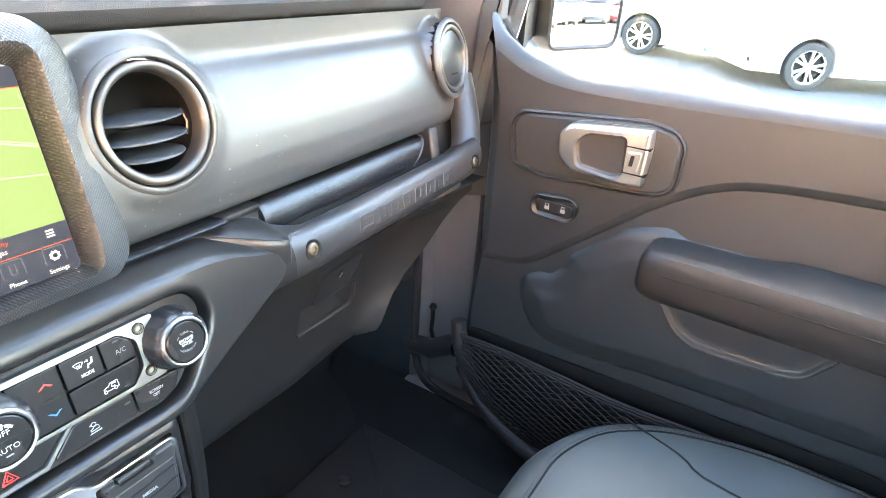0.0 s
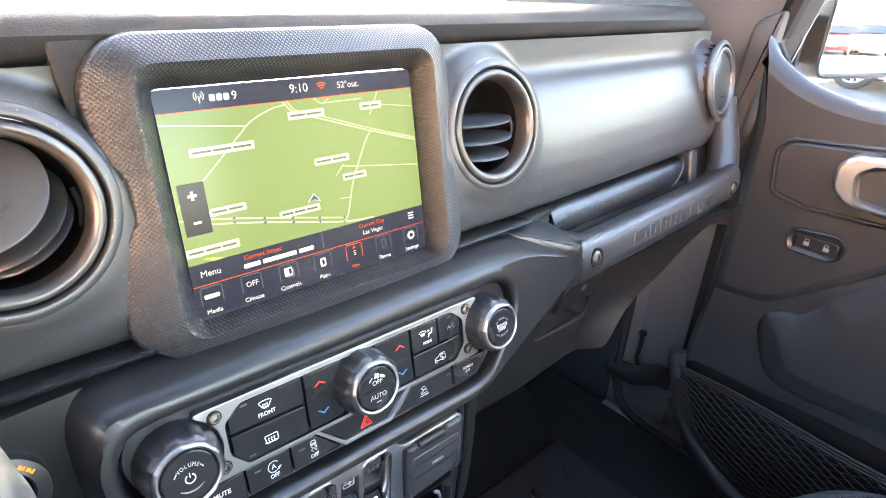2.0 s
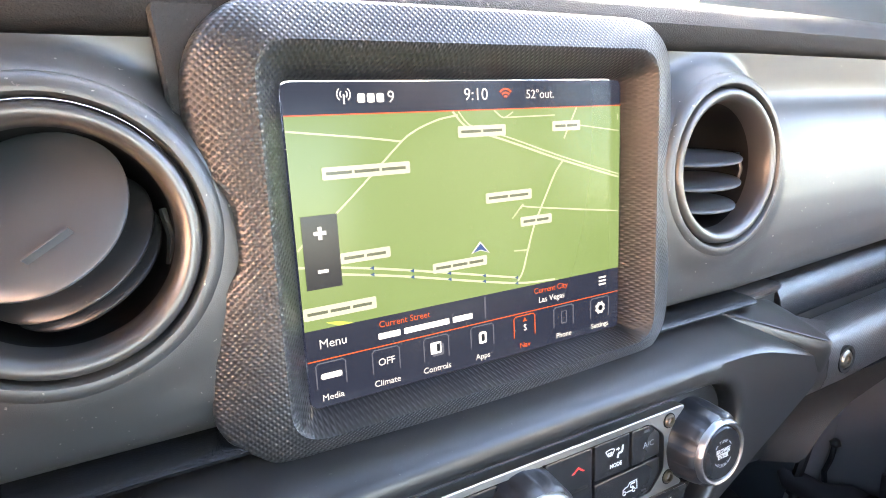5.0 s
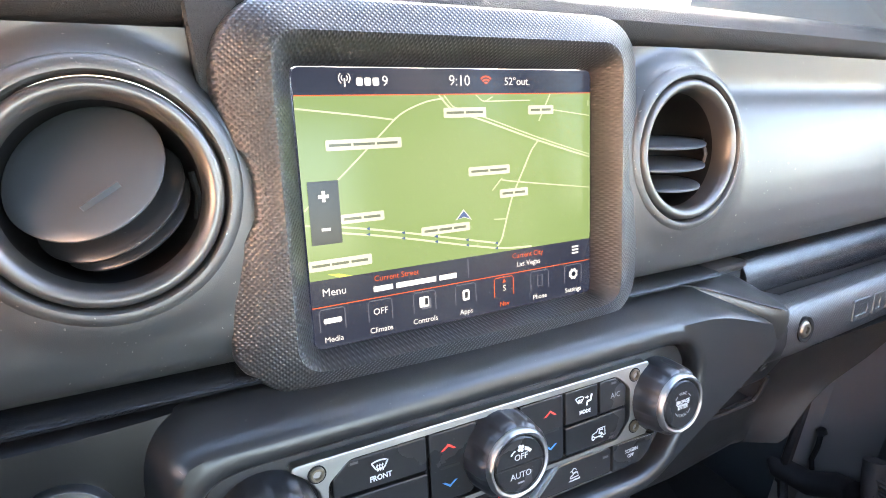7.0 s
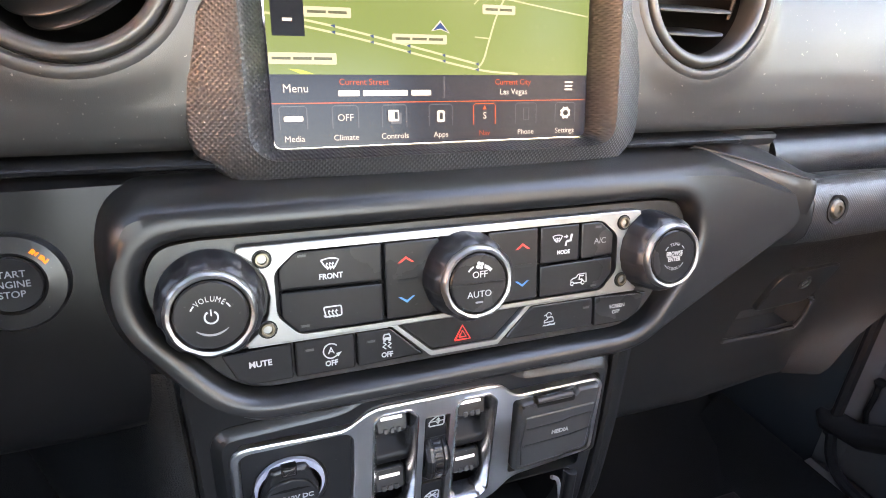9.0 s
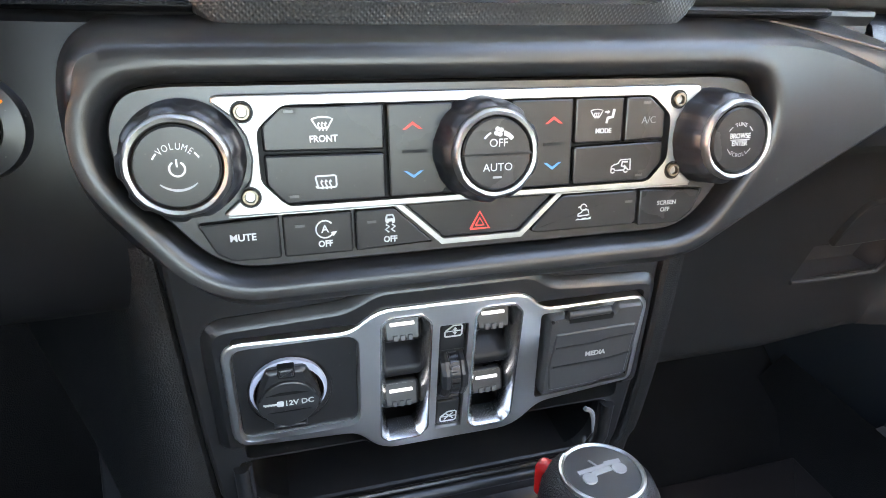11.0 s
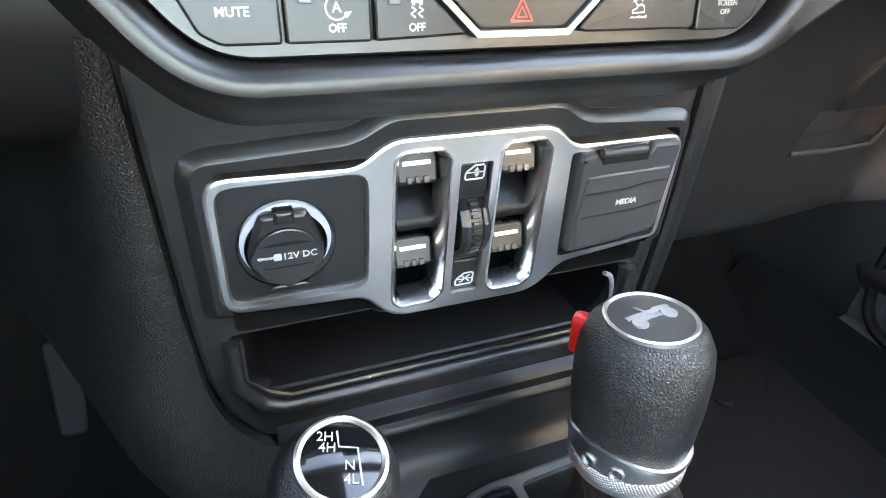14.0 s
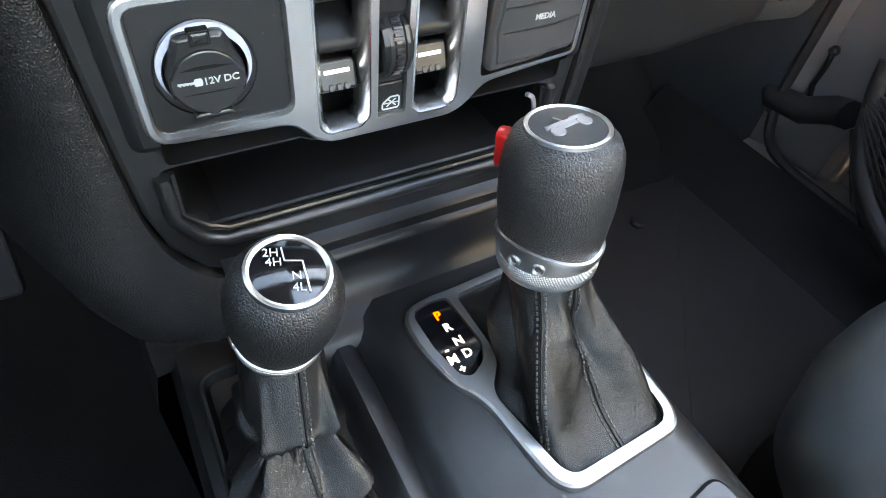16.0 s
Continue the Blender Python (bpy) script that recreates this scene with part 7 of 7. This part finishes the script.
# pillar beside the foot well
kp = thing("kick_pillar", "grey painted door pillar with check strap and grommet", "pillar", kind="structure")
part("pillar_face", loft(bmesh.new(), [[(0.714, 0.139, z), (0.717, 0.133, z), (0.725, 0.125, z), (0.742, 0.110, z), (0.748, 0.03, z), (0.80, 0.02, z), (0.80, -0.05, z)] for z in (0.68, 0.85, 1.1, 1.20, 1.28)]), BODY, kp)
part("pillar_seal", tube(bmesh.new(), [(0.716, 0.128, z) for z in (0.82, 0.95, 1.1, 1.3, 1.45)], 0.008, 8), RUBBER, kp)
part("check_strap", tube(bmesh.new(), [(0.741, 0.105, 0.925), (0.736, 0.102, 0.918), (0.733, 0.100, 0.905), (0.735, 0.102, 0.89), (0.737, 0.104, 0.875), (0.735, 0.098, 0.86)], 0.004, 8), DEEP, kp)
part("strap_ball", spin(bmesh.new(), [(0, 0.008), (0.005, 0.006), (0.008, 0), (0.005, -0.006), (0, -0.008)], 14, Matrix.Translation((0.737, 0.103, 0.928))), DEEP, kp)
part("grommet", tube(bmesh.new(), [(0.735, 0.16, 0.855), (0.72, 0.135, 0.84), (0.722, 0.09, 0.845), (0.73, 0.055, 0.865), (0.72, 0.03, 0.875)], 0.020, 10), RUBBER, kp, "black rubber gaiter")
sill = loft(bmesh.new(), [[(0.60, y, 0.70), (0.64, y, 0.715), (0.672, y, 0.755), (0.690, y, 0.772)] for y in (0.30, 0.12, -0.1, -0.4, -1.0)])
part("sill_step", loft(bmesh.new(), [[(0.688, y, 0.772), (0.700, y, 0.775), (0.715, y, 0.766), (0.76, y, 0.75), (0.84, y, 0.735)] for y in (0.13, -0.1, -0.4, -1.0)]), BODY, kp, "grey painted sill step")
part("sill", sill, CARPET, kp)
part("sill_seal", tube(bmesh.new(), smooth_line([(0.716, 0.128, 0.84), (0.708, 0.105, 0.79), (0.694, 0.05, 0.776), (0.690, -0.1, 0.775), (0.690, -0.5, 0.775)], 5), 0.008, 8), RUBBER, kp)
kt = loft(bmesh.new(), [[(0.56, 0.475, z), (0.61, 0.45, z), (0.66, 0.40, z), (0.690, 0.30, z), (0.702, 0.19, z), (0.712, 0.135, z)] for z in (0.70, 0.9, 1.2, 1.4)])
ae = loft(bmesh.new(), [[(x, y - max(0.0, z - 1.42) * 0.34, z) for x, y in ((0.640, 0.46), (0.668, 0.20), (0.682, 0.10), (0.694, 0.07), (0.712, 0.050), (0.735, 0.022), (0.752, 0.005))] for z in (1.18, 1.40, 1.50, 1.62, 1.75, 1.87)])
tagged(part("pillar_trim", ae, PILLAR), "warm grey trim between dash and door", "trim", kind="structure")
tagged(part("kick_panel", kt, DOORSKIN), "dark trim panel at the foot well's side", "trim", kind="structure")
lw = smooth_line([(0.60, 0.30, 0.99), (0.66, 0.24, 0.965), (0.695, 0.18, 0.97), (0.70, 0.15, 1.0)], 5)
tagged(part("kick_lip", tube(bmesh.new(), lw, 0.016, 8), PANEL), "rounded lip on the foot well trim", "trim", kind="structure")
hs = slab(rounded([(0.02, 1.30), (0.05, 1.30), (0.04, 1.48), (0.0, 1.50)], 0.01), -0.08, -0.035, 0.006, DOOR)
tagged(part("door_jamb", hs, PILLAR), "painted jamb between dash and door", "jamb", kind="structure")

# ---------------------------------------------------------------- seats


def seat(x0, x1, label, high=1.62):
    s = thing("front_seat", label, "seat", group="front seats")
    o = rounded([(x0 - 0.01, -0.45), (x0, -0.32), (x0 + 0.05, -0.235), (x0 + 0.15, -0.203), (x1 - 0.18, -0.205), (x1 - 0.085, -0.245), (x1 - 0.015, -0.335), (x1 + 0.02, -0.47), (x1 + 0.02, -0.80), (x0 - 0.01, -0.80)], [0.05, 0.04, 0.04, 0.04, 0.04, 0.05, 0.06, 0.06, 0.05, 0.05], 5)
    part("cushion_base", plate(bmesh.new(), inset(o, 0.02), [(0, 0.72), (0, 0.86)], False, False, Matrix()), RUBBER, s)
    part("cushion", plate(bmesh.new(), o, [(0.02, 0.82), (0.004, 0.845), (-0.002, 0.88), (0.0, 0.915), (0.008, 0.945), (0.022, 0.966), (0.038, 0.976), (0.056, 0.9805), (0.08, 0.9822), (0.11, 0.9825), (0.15, 0.9825)], False, True, Matrix()), SEATHIDE, s, "smooth grey leather cushion")
    ring = [Vector((x, y, 0.9795)) for x, y in inset(o, 0.048)]
    part("cushion_seam", tube(bmesh.new(), ring, 0.0014, 6, True), DEEP, s)
    for d_ in (0.042, 0.054):
        st = bmesh.new()
        line = [Vector((x, y, 0.9788 + (0.0008 if d_ > 0.05 else -0.0012))) for x, y in inset(o, d_)]
        for a, b in zip(line, line[1:]):
            n = max(1, int((b - a).length / 0.005))
            for k in range(n):
                p, q = a.lerp(b, (k + 0.2) / n), a.lerp(b, (k + 0.8) / n)
                tube(st, [p, q], 0.0006, 4)
        part("cushion_stitching", st, THREAD, s)
    xm = (x0 + x1) / 2
    part("insert_seam", tube(bmesh.new(), smooth_line([(x1 - 0.068, -0.300, 0.9785), (x1 - 0.098, -0.383, 0.9826), (x1 - 0.125, -0.448, 0.9832), (x1 - 0.14, -0.75, 0.9832)], 4), 0.0014, 6), DEEP, s)
    part("insert_seam", tube(bmesh.new(), smooth_line([(x0 + 0.080, -0.290, 0.9785), (x0 + 0.110, -0.383, 0.9826), (x0 + 0.13, -0.448, 0.9832), (x0 + 0.14, -0.75, 0.9832)], 4), 0.0014, 6), DEEP, s)
    # backrest and headrest are out of view; they block light from the rear
    bk = plate(bmesh.new(), rounded([(x0 + 0.02, 0.95), (x1 - 0.02, 0.95), (x1 - 0.05, high), (x0 + 0.05, high)], 0.06), [(0.02, -0.10), (0, -0.06), (0, 0.0), (0.02, 0.03), (0.06, 0.035)], True, True, Matrix.Translation((0, -0.83, 0)) @ pose(0, 0, 0, 90, 0, 0))
    part("backrest", bk, SEATHIDE, s)
    lift = high - 1.62
    hr = plate(bmesh.new(), rounded([(xm - 0.13, 1.645), (xm + 0.13, 1.645), (xm + 0.115, 1.80), (xm - 0.115, 1.80)], 0.04), [(0.03, -0.06), (0, -0.03), (0, 0.01), (0.02, 0.035), (0.05, 0.04)], True, True, Matrix.Translation((0, -0.87, lift)) @ pose(0, 0, 0, 90, 0, 0))
    part("headrest", hr, SEATHIDE, s)
    for o in (-0.05, 0.05):
        part("headrest_post", tube(bmesh.new(), [(xm + o, -0.86, 1.60 + lift), (xm + o, -0.86, 1.67 + lift)], 0.006, 8), STEEL, s)
    return s


seat(0.20, 0.665, "grey leather passenger seat cushion with double stitching")
# whole seat is out of view, added to shade the lower left
seat(-0.70, -0.26, "unseen driver seat added to block light from the rear left", 1.60)

# ---------------------------------------------------------------- steering wheel
wheel_thing = thing("steering_wheel", "black leather steering wheel beside the column panel", "steering wheel", Matrix.Translation((-0.367, -0.175, 1.36)) @ pose(0, 0, 0, 66, 0, 0))
rim_line = [(0.174 * math.cos(2 * math.pi * k / 64), 0.174 * math.sin(2 * math.pi * k / 64), 0) for k in range(64)]
part("rim", tube(bmesh.new(), rim_line, 0.0155, 14, True, 0.9), RIMHIDE, wheel_thing, "smooth leather rim")
part("hub", plate(bmesh.new(), rounded([(-0.075, -0.06), (0.075, -0.06), (0.085, 0.03), (0.04, 0.065), (-0.04, 0.065), (-0.085, 0.03)], 0.03), [(0.01, -0.06), (0, -0.04), (0, -0.012), (0.008, -0.002), (0.03, 0.002)], True, True, Matrix()), PLASTIC, wheel_thing)
for a0 in (8, 172, 270):
    sq = pose(0, 0, 0, 0, 0, a0)
    part("spoke", loft(bmesh.new(), [[sq @ Vector((r_, s_ * w_, h_)) for s_, h_ in ((-1, -0.020), (-1, -0.008), (1, -0.008), (1, -0.020))] for r_, w_ in ((0.055, 0.026), (0.11, 0.020), (0.172, 0.016))], True, True), PLASTIC, wheel_thing)
part("column", tube(bmesh.new(), [(0, 0, -0.05), (0, 0, -0.12), (0, 0, -0.24)], 0.036, 20), PLASTIC, wheel_thing)

# ---------------------------------------------------------------- outside mirror
mirror = thing("door_mirror", "black door mirror with chrome-bright glass", "mirror")
MM = Matrix.Translation((0.927, -0.037, 1.503)) @ pose(0, 0, 0, 88, 0, -25)
mo = rounded([(-0.082, -0.102), (0.080, -0.100), (0.088, 0.10), (-0.078, 0.105)], 0.025)
part("housing", plate(bmesh.new(), mo, [(0.03, -0.09), (0.008, -0.06), (-0.002, -0.02), (0.0, 0.004), (0.004, 0.006), (0.008, 0.003)], True, False, MM), PLASTIC, mirror, "black housing")
part("mirror_glass", plate(bmesh.new(), inset(mo, 0.008), [(0, 0.001), (0, 0.0025)], True, True, MM), MIRROR, mirror, "mirror glass", flat=True)
part("arm", loft(bmesh.new(), [[(0.76, 0.02, 1.405), (0.76, -0.01, 1.41), (0.76, -0.01, 1.50), (0.76, 0.03, 1.50)], [(0.86, 0.06, 1.42), (0.86, 0.02, 1.42), (0.86, 0.02, 1.49), (0.86, 0.06, 1.49)], [(0.92, 0.06, 1.42), (0.92, 0.03, 1.42), (0.92, 0.03, 1.49), (0.92, 0.06, 1.49)]], True, True), PLASTIC, mirror)

# ---------------------------------------------------------------- parked cars


def parked_car(name, m, paint, label, tall=0.0, group="parked cars"):
    """A parked car, nose along +y; the origin lies on the ground under its front axle's middle."""
    c = thing(name, label, "car", m, group)
    side = Matrix(((0, 0, 1, 0), (1, 0, 0, 0), (0, 1, 0, 0), (0, 0, 0, 1)))
    def arch(y):
        return [(y + 0.385 * math.cos(radians(a)), 0.335 + 0.385 * math.sin(radians(a))) for a in range(-18, 199, 12)][::-1]
    top = rounded([(0.86, 0.24), (0.93, 0.42), (0.90, 0.66), (0.66, 0.82 + tall * 0.3), (-0.30, 1.00 + tall * 0.5), (-3.25, 1.04 + tall * 0.5), (-3.60, 0.93 + tall * 0.4), (-3.66, 0.45), (-3.55, 0.26)], [0, 0.10, 0.14, 0.2, 0.3, 0.2, 0.1, 0.12, 0])
    low = top + arch(-2.72) + arch(0.0)
    part("body", plate(bmesh.new(), low, [(0.06, -0.905), (0.02, -0.89), (0, -0.86), (0, 0.86), (0.02, 0.89), (0.06, 0.905)], True, True, side), paint, c)
    part("wheel_wells", plate(bmesh.new(), rect(-3.4, 0.24, 0.5, 0.75), [(0, -0.70), (0, 0.70)], True, True, side), DEEP, c)
    cab = rounded([(-0.15, 0.98 + tall * 0.5), (-0.95, 1.42 + tall), (-2.30, 1.46 + tall), (-3.35, 1.02 + tall * 0.6)], [0.05, 0.25, 0.4, 0.1])
    part("cabin_glass", plate(bmesh.new(), cab, [(0, -0.78), (0.02, -0.70), (0.06, -0.62), (0.06, 0.62), (0.02, 0.70), (0, 0.78)], True, True, side), CARGLASS, c)
    part("roof", plate(bmesh.new(), rounded([(-0.98, 1.405 + tall), (-1.2, 1.45 + tall), (-2.2, 1.475 + tall), (-2.5, 1.41 + tall)], 0.1), [(0, -0.66), (0.01, -0.60), (0.01, 0.60), (0, 0.66)], True, True, side), paint, c)
    for sx in (-1, 1):
        part("headlamp", plate(bmesh.new(), rounded([(0.62, 0.70), (0.90, 0.62), (0.90, 0.70), (0.45, 0.80)], 0.03), [(0, 0), (0.01, 0.012)], False, True, Matrix.Translation((sx * 0.885, 0, 0)) @ side @ Matrix.Diagonal((1, 1, sx, 1))), HEADLAMP, c)
        part("fog_recess", plate(bmesh.new(), rounded([(0.60, 0.38), (0.90, 0.36), (0.92, 0.44)], 0.02), [(0, 0), (0.01, 0.012)], False, True, Matrix.Translation((sx * 0.885, 0, 0)) @ side @ Matrix.Diagonal((1, 1, sx, 1))), DEEP, c)
    part("grille", plate(bmesh.new(), rect(-0.45, 0.42, 0.45, 0.66, 0.06), [(0, 0), (0.01, 0.02)], False, True, Matrix.Translation((0, 0.93, 0)) @ Matrix(((-1, 0, 0, 0), (0, 0, 1, 0), (0, 1, 0, 0), (0, 0, 0, 1)))), ALLOY, c, "bright grille")
    for y in (0.0, -2.72):
        for sx in (-1, 1):
            wm_ = Matrix.Translation((sx * 0.78, y, 0.335)) @ pose(0, 0, 0, 0, 90 * sx, 0)
            w_ = part("wheel", spin(bmesh.new(), [(0.20, -0.10), (0.31, -0.10), (0.333, -0.07), (0.335, 0.06), (0.325, 0.085), (0.30, 0.095), (0.245, 0.09), (0.235, 0.075)], 40, wm_), TYRE, c, "black tyre")
            part("rim", spin(bmesh.new(), [(0.245, 0.085), (0.235, 0.092), (0.222, 0.085), (0.215, 0.02), (0.0, 0.015)], 40, wm_), DEEP, w_)
            sp = bmesh.new()
            for k in range(10):
                a = 2 * math.pi * k / 10 + (0.10 if k % 2 else -0.10)
                d_ = Vector((math.cos(a), math.sin(a), 0))
                e_ = Vector((-d_.y, d_.x, 0))
                loft(sp, [[wm_ @ (d_ * r_ + e_ * s_ * w2 + Vector((0, 0, h_))) for s_, h_ in ((-1, 0.05), (-1, 0.08), (1, 0.08), (1, 0.05))] for r_, w2 in ((0.03, 0.016), (0.12, 0.014), (0.232, 0.022))], True, True)
            spin(sp, [(0.055, 0.06), (0.055, 0.085), (0.03, 0.09), (0, 0.09)], 20, wm_)
            spin(sp, [(0.240, 0.07), (0.240, 0.090), (0.222, 0.088), (0.218, 0.07)], 40, wm_)
            part("spokes", sp, ALLOY, w_, "bright alloy spokes")
    part("door_seam", slab(rect(-1.32, 0.32, -1.31, 1.02), -0.902, 0.902, 0.001, side), DEEP, c)
    return c


parked_car("parked_car", pose(10.895, 0.26, 0, 0, 0, 30), CARWHITE, "white parked saloon with bright alloy wheels")
parked_car("parked_car", pose(12.35, 2.65, 0), CARWHITE, "white parked saloon further off, partly hidden", 0.12)
for k, (x, y, turn, paint, label) in enumerate(((8.9, -28.0, 30, CARWHITE, "white parked car in the row behind"), (11.0, -31.0, 30, CARSILVER, "silver parked car in the row behind"), (13.0, -32.0, 30, CARDARK, "dark blue parked car in the row behind"), (15.2, -33.0, 30, CARRED, "dark red parked car in the row behind"), (17.6, -34.0, 30, CARSILVER, "silver parked car at the end of the row behind"), (6.4, -27.0, 30, CARDARK, "dark parked car in the row behind"), (4.0, -26.0, 30, CARSILVER, "pale silver parked car in the row behind"))):
    parked_car("parked_car", pose(x, y, 0, 0, 0, turn), paint, label, 0.1 * (k % 3))
